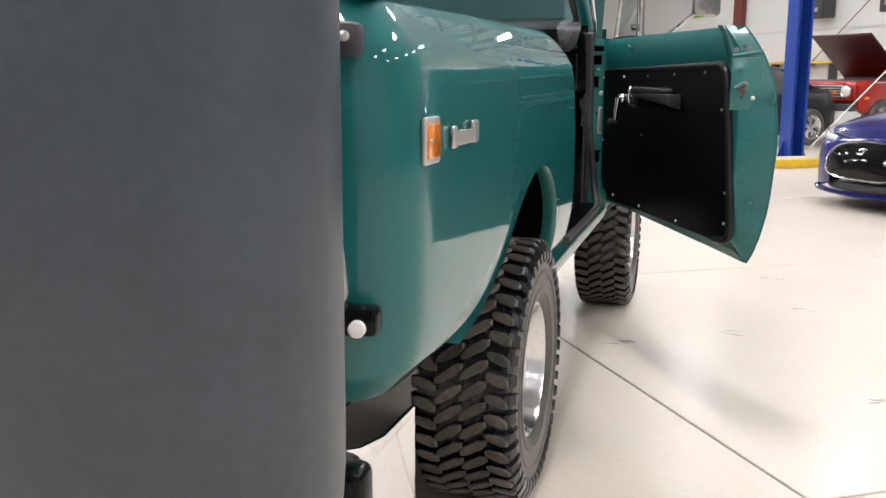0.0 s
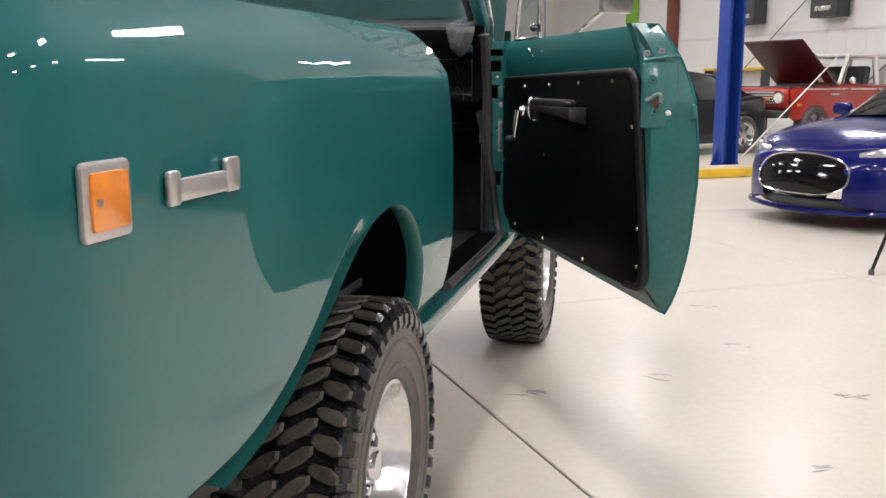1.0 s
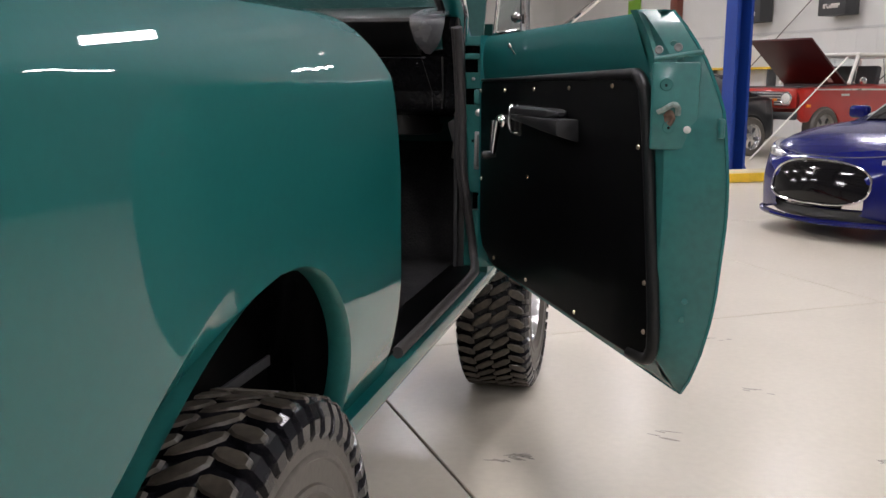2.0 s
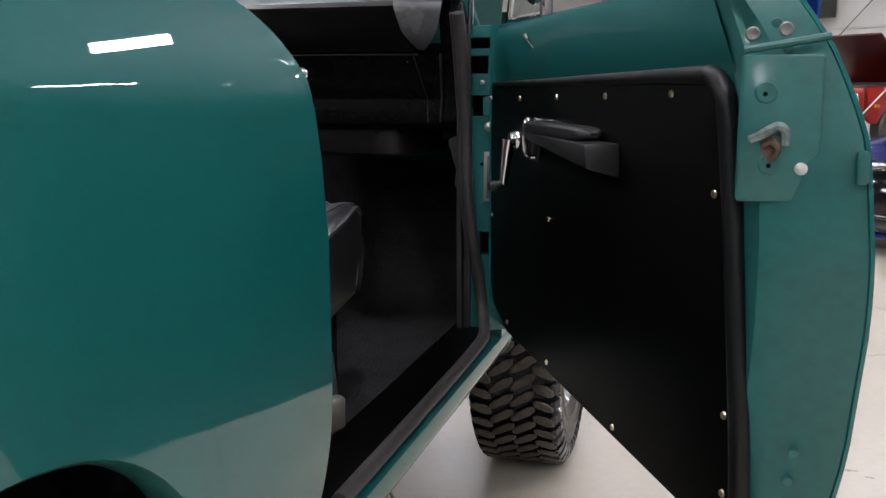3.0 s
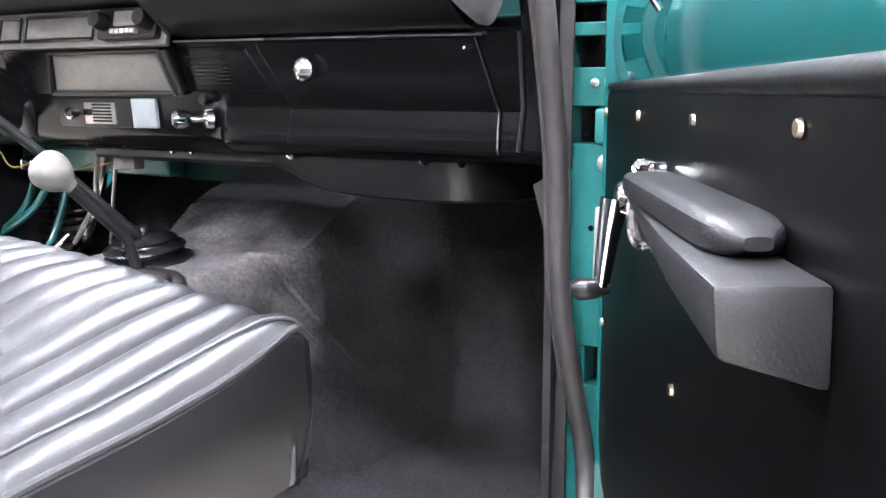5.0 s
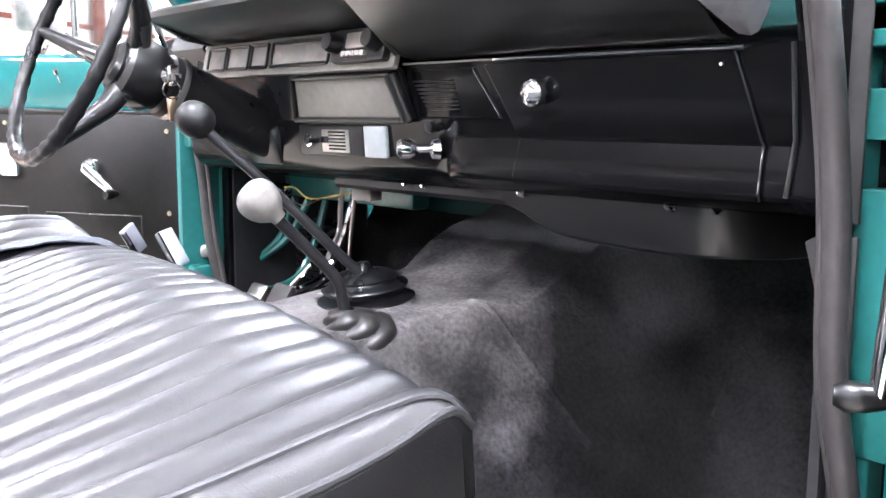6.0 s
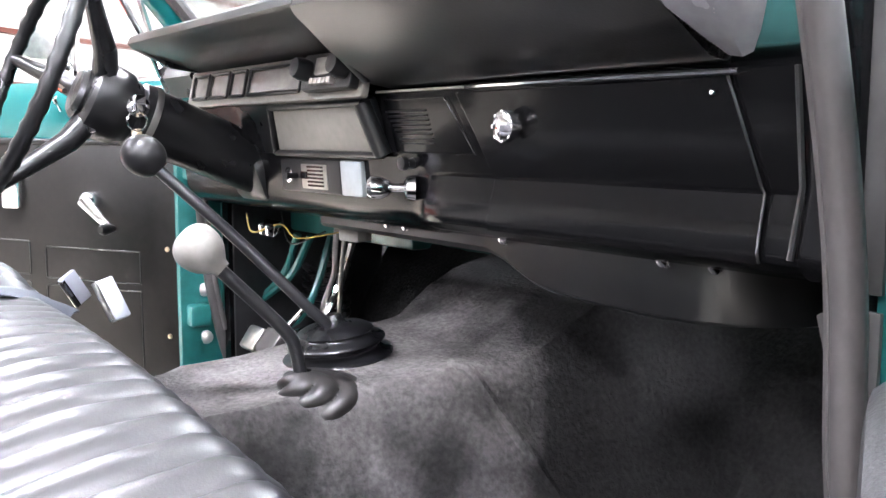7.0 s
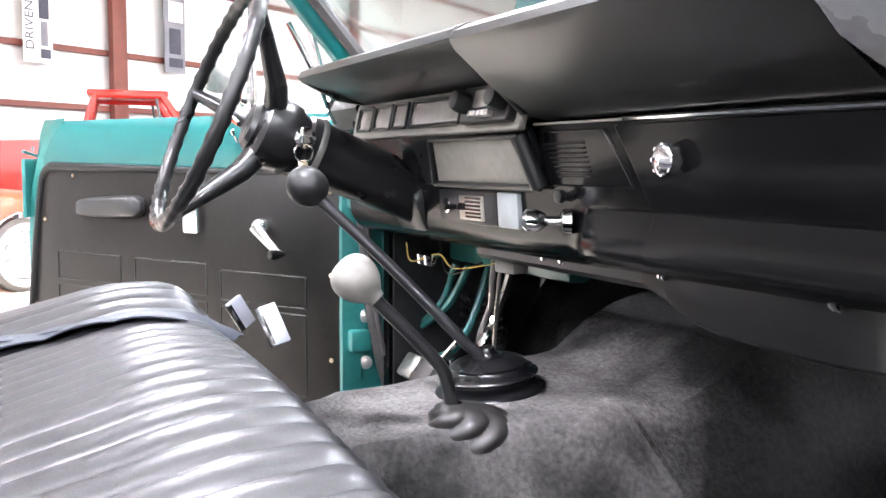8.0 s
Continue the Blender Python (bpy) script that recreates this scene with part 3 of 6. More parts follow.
    for y in ys:
        t = (y - 2.55) / 0.43
        z0 = 0.60 + (0.39 * math.sqrt(1 - abs(t) ** 2.6) if abs(t) < 1 else 0.0)
        z1 = lerp(y, [(1.9, 1.40), (2.2, 1.40), (3.2, 1.33)])
        rows.append([(sign * side_x(z0 + (z1 - z0) * k / 14), y, z0 + (z1 - z0) * k / 14) for k in range(15)])
    part("front_fender", sheet(rows, 0.004), TEAL, truck, "teal front fender")

# tail: rear face with the load opening, bed floor, bulkhead
rows = [[(x, -1.25, z) for x in (-0.62, -0.2, 0.2, 0.62)] for z in (0.66, 0.72, 0.78)]
part("sill_trim", box((0.10, 1.26, 0.008), (0.785, 1.20, 0.671), bevel=0.003), BLACK_TRIM, truck, "black trim strip inside the sill")
part("sill_trim", box((0.10, 1.26, 0.008), (-0.785, 1.20, 0.671), bevel=0.003), BLACK_TRIM, truck)
part("rear_sill", sheet(rows, 0.03), TEAL, truck, "teal rear sill below the load opening")
for sign in (1, -1):
    part("tail_post", box((0.03, 0.05, 0.53), (sign * 0.628, -1.222, 1.025), bevel=0.008), TEAL, truck, "teal tail post")
bed = part("bed_floor", box((1.42, 1.55, 0.02), (0, -0.47, 0.765)), BED_LINER, truck, "black ribbed load floor")
for k in range(12):
    part("floor_rib", box((0.05, 1.5, 0.012), (-0.6 + 0.11 * k, -0.47, 0.782), bevel=0.004, seg=1), BED_LINER, bed)
part("bed_wheel_box", box((0.26, 0.95, 0.30), (0.57, -0.05, 0.92), bevel=0.03), BLACK_TRIM, truck)
part("bed_wheel_box", box((0.26, 0.95, 0.30), (-0.57, -0.05, 0.92), bevel=0.03), BLACK_TRIM, truck)
part("bulkhead", box((1.50, 0.02, 0.66), (0, 0.33, 1.0)), BLACK_TRIM, truck, "black cab bulkhead")
part("underbody", box((1.15, 3.9, 0.12), (0, 0.9, 0.55), bevel=0.03), BLACK_PAINT, truck, "dark underbody")
for y in (0.0, 2.54):
    part("axle", tube([(-0.72, y, 0.42), (-0.2, y, 0.42), (0.15, y, 0.42), (0.72, y, 0.42)], 0.045, 12), BLACK_PAINT, truck, "black axle")
# rear bumper
bm = box((1.7, 0.07, 0.13), (0, -1.33, 0.57), bevel=0.02, seg=3)
bumper = part("rear_bumper", bm, BLACK_PAINT, truck, "black rear bumper")
for s in (1, -1):
    rows = [[(s * x, y, z) for z in (0.47, 0.485, 0.56, 0.635, 0.65)] for x, y in ((0.70, -1.345), (0.78, -1.335), (0.825, -1.30), (0.845, -1.24), (0.848, -1.08))]
    part("bumper_end", sheet(rows, 0.008), CHROME, bumper, "chrome wrap-around bumper end")

# lowered tailgate
gate = part("tailgate", box((1.19, 0.56, 0.045), (0, -1.545, 0.735), (-3, 0, 0), bevel=0.012), TEAL, truck, "teal tailgate folded down")
part("gate_lining", box((1.12, 0.5, 0.012), (0, -1.54, 0.764), (-3, 0, 0), bevel=0.004), BED_LINER, gate, "black ribbed tailgate lining")
for k in range(9):
    part("lining_rib", box((1.05, 0.018, 0.008), (0, -1.34 - 0.05 * k, 0.772 + 0.0026 * k), (-3, 0, 0), bevel=0.003, seg=1), BED_LINER, gate)
for s in (1, -1):
    part("gate_strap", sheet([[(s * x, y - 0.018, z - 0.012), (s * x, y + 0.018, z + 0.012)] for x, y, z in ((0.634, -1.262, 1.19), (0.606, -1.33, 1.07), (0.56, -1.62, 0.785))], 0.006), BEZEL, gate, "pale flat tailgate stay")

# tail lamps, side markers, badges
for s in (1, -1):
    lamp = part("tail_lamp", plate(rounded(-0.053, 0.053, -0.150, 0.147, 0.024), 0.022, basis((s * 0.724, -1.251, 1.033), (1, 0, 0), (-0.10 * s, 0, 1)), 0.008, 3), BEZEL, truck, "tall red and white tail lamp with a bright bezel")
    for z0, z1, m in ((-0.012, 0.125, RED_LENS), (-0.057, -0.017, CLEAR_LENS), (-0.125, -0.062, RED_LENS)):
        part("lens", plate(rounded(-0.034, 0.034, z0, z1, 0.008), 0.012, basis((s * 0.724, -1.273, 1.033), (1, 0, 0), (-0.10 * s, 0, 1)), 0.004), m, lamp, "red lens" if m is RED_LENS else "clear reversing lens")
    part("reflector_spot", lathe([(0.021, 0.0), (0.019, 0.003), (0.0, 0.005)], (s * 0.7175, -1.285, 1.092), (0, -1, 0), 20), SPOT, lamp, "amber spot in the red lens")
    mk = part("side_marker", plate(rounded(-0.045, 0.045, -0.042, 0.042, 0.008), 0.009, basis((s * 0.881, -1.099, 1.152), (0, s, 0), (0, 0, 1)), 0.004), BEZEL, truck, "amber side marker in a bright frame")
    part("lens", plate(rounded(-0.034, 0.034, -0.031, 0.031, 0.005), 0.005, basis((s * 0.889, -1.099, 1.152), (0, s, 0), (0, 0, 1)), 0.002), AMBER, mk, "amber lens")
    part("lens_screw", cyl(0.004, 0.004, (s * 0.895, -1.123, 1.152), (0, 90, 0), n=10), STEEL, mk)
    bm = plate(rounded(-0.095, 0.095, -0.014, 0.014, 0.006), 0.008, basis((s * 0.885, -0.883, 1.146), (0, s, 0), (0, 0, 1)), 0.003)
    put(bm, plate(rounded(-0.095, -0.068, -0.017, 0.025, 0.006), 0.009, basis((s * 0.885, -0.883, 1.146), (0, s, 0), (0, 0, 1)), 0.003))
    put(bm, plate(rounded(0.055, 0.095, -0.016, 0.03, 0.006), 0.009, basis((s * 0.885, -0.883, 1.146), (0, s, 0), (0, 0, 1)), 0.003))
    part("badge", bm, BEZEL, truck, "small bright metal badge")

# swing-out carrier on the tail corner, standing open
carrier = part("spare_carrier", tube(spline([(0.74, -1.30, 0.86), (0.80, -1.40, 0.88), (0.76, -1.55, 0.98), (0.68, -1.66, 1.12)], 6), 0.016, 10), BRACKET, truck, "black swing-out carrier standing open")
part("upper_bracket", box((0.124, 0.05, 0.056), (0.763, -1.278, 1.322), (0, 4, 8), 0.012), BRACKET, carrier)
part("lower_bracket", box((0.17, 0.05, 0.05), (0.768, -1.285, 0.866), (0, 0, 8), 0.012), BLACK_PAINT, carrier)
part("lower_arm", box((0.26, 0.16, 0.02), (0.62, -1.37, 0.81), (12, 0, 20), 0.008), BRACKET, carrier)
part("bolt", cyl(0.0145, 0.02, (0.827, -1.315, 0.860), (90, 0, 10), n=18, bevel=0.006), WHITE_PLASTIC, carrier, "pale round bolt cap")
part("bolt", cyl(0.009, 0.016, (0.748, -1.306, 1.318), (90, 0, 10), n=18, bevel=0.005), BEZEL, carrier)
part("bolt", cyl(0.009, 0.016, (0.806, -1.301, 1.324), (90, 0, 10), n=18, bevel=0.005), BEZEL, carrier)
part("latch_bar", tube([(0.1, -1.28, 1.385), (0.45, -1.28, 1.372), (0.69, -1.28, 1.348)], 0.010, 8), BLACK_PAINT, carrier)
out = []
for k in range(64):
    t = 2 * math.pi * k / 64
    c, s = math.cos(t), math.sin(t)
    out.append((0.42 * math.copysign(abs(c) ** 0.22, c), 0.335 * math.copysign(abs(s) ** 0.22, s)))
bm = sheet([[(0.595 + f * a, y, 1.178 + 1.424 * f * b) for a, b in out] for f, y in ((0.05, -1.79), (0.9, -1.79), (0.985, -1.80), (1.0, -1.825), (1.0, -1.86), (0.985, -1.90), (0.95, -1.93), (0.88, -1.955), (0.78, -1.97), (0.4, -1.98), (0.03, -1.985))], close=True)
bmesh.ops.holes_fill(bm, edges=[e for e in bm.edges if e.is_boundary], sides=80)
part("spare_cover", bm, COVER, carrier, "dark grey vinyl cover over the spare wheel")


# wheels with mud-terrain tyres
def wheel(at, sign):
    """One wheel, its outer face towards sign x."""
    R, r = 0.415, 0.205
    M = Matrix.Translation(at) @ axis_to((sign, 0, 0)) @ Matrix.Scale(0.952, 4)

    def turned(profile, n, closed=False):
        bm = lathe(profile, n=n, closed=closed)
        bmesh.ops.transform(bm, matrix=M, verts=bm.verts)
        return bm

    hub = part("wheel", turned([(0.10, -0.09), (r, -0.10), (r + 0.012, -0.13), (r, -0.11), (0.2, 0.02), (0.195, 0.08), (0.203, 0.118), (0.214, 0.122), (0.214, 0.13), (0.204, 0.132), (0.196, 0.12), (0.182, 0.06), (0.165, 0.03), (0.12, 0.045), (0.075, 0.05), (0.06, 0.06), (0.0, 0.06)], 40), ALLOY, truck, "polished slotted alloy wheel")
    prof = [(r, -0.105), (r + 0.02, -0.135), (0.30, -0.148), (0.365, -0.142), (0.392, -0.128), (0.395, -0.06), (0.396, 0.0), (0.395, 0.06), (0.392, 0.128), (0.365, 0.142), (0.335, 0.149), (0.318, 0.1485), (0.314, 0.1515), (0.306, 0.1515), (0.302, 0.147), (0.262, 0.144), (0.258, 0.1475), (0.246, 0.1475), (0.240, 0.141), (r + 0.02, 0.137), (r + 0.012, 0.130), (r, 0.105)]
    bm = lathe(prof, n=72, closed=True)
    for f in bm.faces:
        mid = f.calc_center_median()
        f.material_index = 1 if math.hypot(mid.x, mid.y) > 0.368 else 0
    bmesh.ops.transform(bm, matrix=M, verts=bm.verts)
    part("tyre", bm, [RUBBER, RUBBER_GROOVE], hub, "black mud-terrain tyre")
    tread = bmesh.new()
    n = 44

    def block(a, h, la, lh, skew, r0, r1):
        vs = []
        for rr, sh in ((r0, 1.0), (r1 - 0.005, 0.93), (r1, 0.78)):
            for p, q in ((-0.42, -0.30), (-0.18, -0.5), (0.22, -0.5), (0.44, -0.28), (0.5, 0.25), (0.28, 0.5), (-0.2, 0.5), (-0.5, 0.22)):
                hh = h + q * lh * sh
                aa = a + (p * la * sh + skew * q * lh) / R
                vs.append(tread.verts.new((rr * math.cos(aa), rr * math.sin(aa), hh)))
        c = len(vs) // 3
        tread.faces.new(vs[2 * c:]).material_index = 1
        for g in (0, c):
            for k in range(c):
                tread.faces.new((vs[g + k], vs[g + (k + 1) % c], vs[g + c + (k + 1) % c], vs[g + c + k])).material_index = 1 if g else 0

    for k in range(n):
        a = 2 * math.pi * k / n
        long_ = 1.0 if k % 2 else 0.86
        block(a, -0.104, 0.042 * long_, 0.074, 0.25, 0.386, R)
        block(a + 0.06, -0.036, 0.040, 0.088, -0.55, 0.386, R)
        block(a + 0.02, 0.036, 0.040, 0.088, -0.55, 0.386, R)
        block(a + 0.075, 0.104, 0.042 * long_, 0.074, 0.25, 0.386, R)
        # shoulder lugs that wrap onto the sidewall
        for sgn, aa in ((-1, a), (1, a + 0.075)):
            ends = []
            for h, rr, w in ((0.128, 0.411, 0.040), (0.143, 0.402, 0.041), (0.155, 0.376, 0.039), (0.157, 0.352, 0.034), (0.147, 0.334, 0.024)):
                w = w * long_
                ends.append([tread.verts.new(((rr - dr) * math.cos(aa + d * w / R), (rr - dr) * math.sin(aa + d * w / R), sgn * (h - dh))) for d, dr, dh in ((-0.56, 0.012, 0.014), (-0.46, 0.0, 0.0), (0.46, 0.0, 0.0), (0.56, 0.012, 0.014))])
            for p, q in zip(ends, ends[1:]):
                for j in range(3):
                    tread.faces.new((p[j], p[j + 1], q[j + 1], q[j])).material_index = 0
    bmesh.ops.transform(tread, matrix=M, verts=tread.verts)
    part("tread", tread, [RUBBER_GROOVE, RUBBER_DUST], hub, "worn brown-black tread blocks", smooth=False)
    # spoke slots and hub
    for k in range(8):
        t = 2 * math.pi * k / 8
        b = plate(rounded(0.09, 0.16, -0.018, 0.018, 0.014), 0.02, M @ Matrix.Rotation(t, 4, "Z") @ Matrix.Translation((0, 0, 0.034)), 0.003)
        part("wheel_slot", b, BLACK_PAINT, hub)
    for k in range(5):
        t = 2 * math.pi * k / 5
        b = cyl(0.011, 0.03, (0.07 * math.cos(t), 0.07 * math.sin(t), 0.065), n=8, bevel=0.002)
        bmesh.ops.transform(b, matrix=M, verts=b.verts)
        part("lug_nut", b, CHROME, hub)
    part("hub_cap", turned([(0.045, 0.055), (0.045, 0.09), (0.036, 0.104), (0.0, 0.108)], 24), CHROME, hub)
    return hub


for y in (0.0, 2.60):
    for s in (1, -1):
        wheel((s * (0.745 if y < 1 else 0.80), y, 0.3955), s)

# ---- doors ----
def door(sign, origin, along, outward):
    """A door standing open. s runs from the hinge to the latch edge, o outwards, z up."""
    U, N = Vector((*along, 0)), Vector((*outward, 0))

    def P(s, o, z):
        return Vector((*origin, 0)) + U * s + N * o + Vector((0, 0, z))

    def rear(z):
        """The latch edge of the door."""
        return lerp(z, [(0.60, 1.175), (0.625, 1.20), (0.66, 1.222), (0.72, 1.245), (0.85, 1.272), (1.0, 1.286), (1.1, 1.286), (1.22, 1.272), (1.33, 1.232), (1.40, 1.182), (1.44, 1.14)])

    def bulge(z):
        """The outer skin's distance from the inner face."""
        return lerp(z, [(0.6, 0.085), (0.8, 0.112), (1.05, 0.12), (1.25, 0.112), (1.36, 0.085), (1.44, 0.06)])

    zs = [0.60 + 0.035 * k for k in range(24)] + [1.415, 1.43, 1.44]
    # outer skin
    def grid(n, lo0, lo1, inset, off):
        out = []
        for j in range(len(zs)):
            row = []
            for k in range(n + 1):
                lo = lo0 + (lo1 - lo0) * k / n
                z = lo + (1.44 - lo) * (zs[j] - 0.60) / 0.84
                s0 = lerp(z, [(0.6, 0.015), (0.75, -0.015), (1.44, -0.015)])
                row.append(P(s0 + (rear(z) - inset(z) - s0) * k / n, off(z), z))
            out.append(row)
        return out

    rows = grid(12, 0.675, 0.62, lambda z: 0.0, bulge)
    d = part("door", sheet(rows, 0.006), TEAL, truck, "teal door standing wide open")
    # latch face between skin and inner face
    rows = []
    for z in [0.62 + (v - 0.60) * 0.82 / 0.84 for v in zs]:
        s1, b = rear(z), bulge(z)
        f = lerp(z, [(0.62, 0.3), (0.70, 0.75), (0.80, 1.0)])
        g = lerp(z, [(0.62, 0.04), (0.66, 0.5), (0.72, 1.0)])
        rows.append([P(s1 - ds * f, b - (b - o) * g, z + ds * 0.06) for ds, o in ((0.0, b), (0.005, b - 0.008), (0.040, b - 0.058), (0.070, 0.020), (0.077, 0.013), (0.086, 0.013), (0.118, 0.016))])
    part("latch_face", sheet(rows), TEAL_INNER, d, "teal latch face of the door")
    # inner sheet with the raised top rail
    rows = grid(10, 0.70, 0.628, lambda z: 0.118 * lerp(z, [(0.62, 0.3), (0.70, 0.75), (0.80, 1.0)]) - 0.012, lambda z: lerp(z, [(0.62, 0.085), (0.66, 0.05), (0.72, 0.03), (1.28, 0.024), (1.33, 0.01), (1.40, 0.01), (1.43, 0.02), (1.44, 0.03)]))
    part("inner_sheet", sheet(rows), TEAL, d, "teal inner sheet of the door")
    bm = sheet([[P(0.0, 0.0, z), P(0.0, bulge(z), z)] for z in [0.68 + (v - 0.6) * 0.76 / 0.84 for v in zs]], 0.004)
    put(bm, sheet([[P(rear(1.44) * k / 6, 0.03, 1.44), P(rear(1.44) * k / 6, 0.06, 1.44)] for k in range(7)], 0.004))
    put(bm, sheet([[P(1.1 * k / 6, 0.03 + 0.045 * k / 6, 0.70 - 0.068 * k / 6), P(1.17 * k / 6, 0.088, 0.675 - 0.055 * k / 6)] for k in range(7)], 0.003))
    part("door_edge", bm, TEAL, d)
    for z in (0.84, 1.243):
        part("hinge_strap", box((0.045, 0.05, 0.055), P(-0.018, 0.05, z), (0, 0, 30), 0.008), TEAL_INNER, d)
        for dz in (-0.05, 0.05):
            part("hinge_bolt", cyl(0.010, 0.012, P(-0.008, 0.045, z + dz), (0, 90, math.degrees(math.atan2(U.y, U.x))), n=6), STEEL, d)
    # black lining board with a rolled rim
    fm = basis(P(0, 0.016, 0), U, (0, 0, 1))
    into = 1 if fm.to_3x3().col[2].dot(-N) > 0 else -1
    outline = [(-0.008, 0.82), (0.03, 0.755), (0.14, 0.712), (1.0, 0.69), (1.12, 0.688), (1.18, 0.70), (1.207, 0.745), (1.192, 0.9), (1.156, 1.12), (1.126, 1.25), (1.105, 1.292), (1.06, 1.306), (0.02, 1.296), (-0.008, 1.285)]
    # Same board on both doors; the driver's takes the lit copy.
    part("lining", plate(outline, into * 0.012, fm, 0.006, 2), BLACK_TRIM if sign > 0 else DOOR_BOARD, d, "black lining board")
    top = [P(s, 0.008, z) for s, z in ((0.0, 1.297), (0.35, 1.300), (0.7, 1.304), (1.04, 1.308), (1.088, 1.305), (1.112, 1.288), (1.126, 1.258), (1.152, 1.13), (1.188, 0.9), (1.203, 0.76), (1.196, 0.72), (1.17, 0.70), (1.10, 0.694))]
    part("lining_roll", tube(spline(top, 6), 0.014, 12, rfun=lambda i: 0.005 + 0.009 * min(1.0, i / 20)), LINING_RIM, d, "rolled black vinyl rim of the lining")
    # screws along the rim
    for s, z in ((0.008, 1.264), (0.24, 1.267), (0.484, 1.272), (0.73, 1.277), (0.976, 1.283), (1.112, 1.154), (1.165, 0.867), (1.17, 0.76), (0.8, 0.715), (0.45, 0.727), (0.16, 0.74), (0.02, 0.98), (0.446, 1.027)) if sign > 0 else ((0.03, 1.255), (0.5, 1.272), (0.976, 1.283), (1.112, 1.154), (1.165, 0.9), (0.03, 1.06), (0.03, 0.86)):
        c = lathe([(0.006, 0.0), (0.005, 0.003), (0.0, 0.004)], P(s, 0.003, z), -N, 12)
        part("screw", c, BRASS, d)
    # pressed panels in the lining
    for a0, a1, b0, b1 in () if sign > 0 else ((0.108, 0.392, 0.975, 1.05), (0.443, 0.719, 0.98, 1.062), (0.78, 1.057, 0.985, 1.064), (0.108, 0.392, 0.76, 0.958), (0.443, 0.719, 0.75, 0.963), (0.78, 1.057, 0.74, 0.967)):
        loop = [P(s, 0.004, z) for s, z in rounded(a0, a1, b0, b1, 0.004, 2)]
        part("pressed_line", tube(loop, 0.0022, 6, True), BLACK_PLASTIC, d)
    # window crank
    hub = P(0.235, 0.0, 1.176) if sign > 0 else P(0.236, -0.012, 1.166)
    ob = part("window_crank", lathe([(0.02, -0.02), (0.024, 0.0), (0.018, 0.016), (0.012, 0.02)], hub, -N, 20), CHROME, d, "chrome window crank")
    if sign > 0:
        arm = [hub - N * 0.020, hub - N * 0.027 + Vector((0, 0, -0.05)), hub - N * 0.033 + Vector((0, 0, -0.102))]
        knob = arm[-1]
    else:
        arm = [hub - N * 0.018, hub - N * 0.022 + U * -0.045 + Vector((0, 0, -0.035)), hub - N * 0.028 + U * -0.085 + Vector((0, 0, -0.06))]
        knob = arm[-1]
    part("crank_arm", tube(arm, 0.011, 10, rfun=lambda i: (0.016, 0.012, 0.009)[i]), CHROME, d)
    part("crank_knob", lathe([(0.007, -0.01), (0.012, 0.01), (0.013, 0.025), (0.008, 0.034)], knob, -N, 14), BLACK_PLASTIC, d, "black crank knob")
    # door handle with its cup
    h = P(0.372 if sign > 0 else 0.463, 0.0, 1.185)
    if sign > 0:
        # a dished plate with a thin pull loop standing off it
        part("handle_plate", plate(rounded(-0.018, 0.03, -0.046, 0.042, 0.010), into * 0.006, basis(h, U, (0, 0, 1)), 0.002), BLACK_PLASTIC, d, "black handle dish")
        loop = [h - N * o + U * u + Vector((0, 0, z)) for u, o, z in ((-0.010, 0.004, 0.038), (-0.012, 0.020, 0.036), (-0.008, 0.024, 0.0), (0.004, 0.022, -0.032), (0.012, 0.006, -0.036))]
        part("inner_handle", tube(spline(loop, 5), 0.0055, 8), CHROME, d, "chrome inner door handle")
        part("handle_pivot", lathe([(0.011, 0.0), (0.011, 0.012), (0.007, 0.016), (0.0, 0.017)], h + U * 0.02 + Vector((0, 0, 0.034)), -N, 14), CHROME, d)
    else:
        part("inner_handle", plate(rounded(-0.012, 0.045, -0.045, 0.04, 0.008), into * 0.016, basis(h, U, (0, 0, 1)), 0.004), CHROME, d, "chrome inner door handle")
    # armrest: a soft pad with rounded ends
    s0, s1, deep = (0.385, 0.735, 0.044) if sign > 0 else (0.66, 0.93, 0.04)
    rows = []
    for k in range(21):
        t = k / 20
        q = max(0.1, 1 - abs(2 * t - 1) ** 9) ** 0.5
        row = []
        for a in range(16):
            ang = 2 * math.pi * a / 16
            ca, sa = math.cos(ang), math.sin(ang)
            row.append(P(s0 + (s1 - s0) * t, 0.004 - deep * 0.5 - deep * 0.62 * q * math.copysign(abs(ca) ** 0.55, ca), (1.2115 if sign > 0 else 1.205 - 0.012 * t) + (0.0135 if sign > 0 else 0.032 - 0.006 * t) * q * math.copysign(abs(sa) ** 0.55, sa)))
        rows.append(row)
    bm = sheet(rows, close=True)
    for k in (0, 20):
        bm.faces.new([bm.verts.new(p) for p in rows[k]])
    part("armrest", bm, ARMREST, d, "dark grey padded armrest")
    if sign > 0:
        # a tapering shell under the pad, its blunt end towards the latch
        rows = []
        for t, dp, zi, zo in ((0.39, 0.034, 1.186, 1.180), (0.52, 0.046, 1.180, 1.170), (0.66, 0.056, 1.170, 1.156), (0.795, 0.060, 1.161, 1.143)):
            rows.append([P(t, 0.004, 1.201), P(t, -dp, 1.201), P(t + 0.004, -dp + 0.003, zi), P(t + 0.004, 0.004, zo)])
        bm = sheet(rows, close=True)
        bm.verts.ensure_lookup_table()
        bm.faces.new(bm.verts[0:4])
        bm.faces.new(bm.verts[12:16])
        bmesh.ops.recalc_face_normals(bm, faces=bm.faces[:])
        sharp = [e for e in bm.edges if len(e.link_faces) == 2 and e.calc_face_angle() > 0.6]
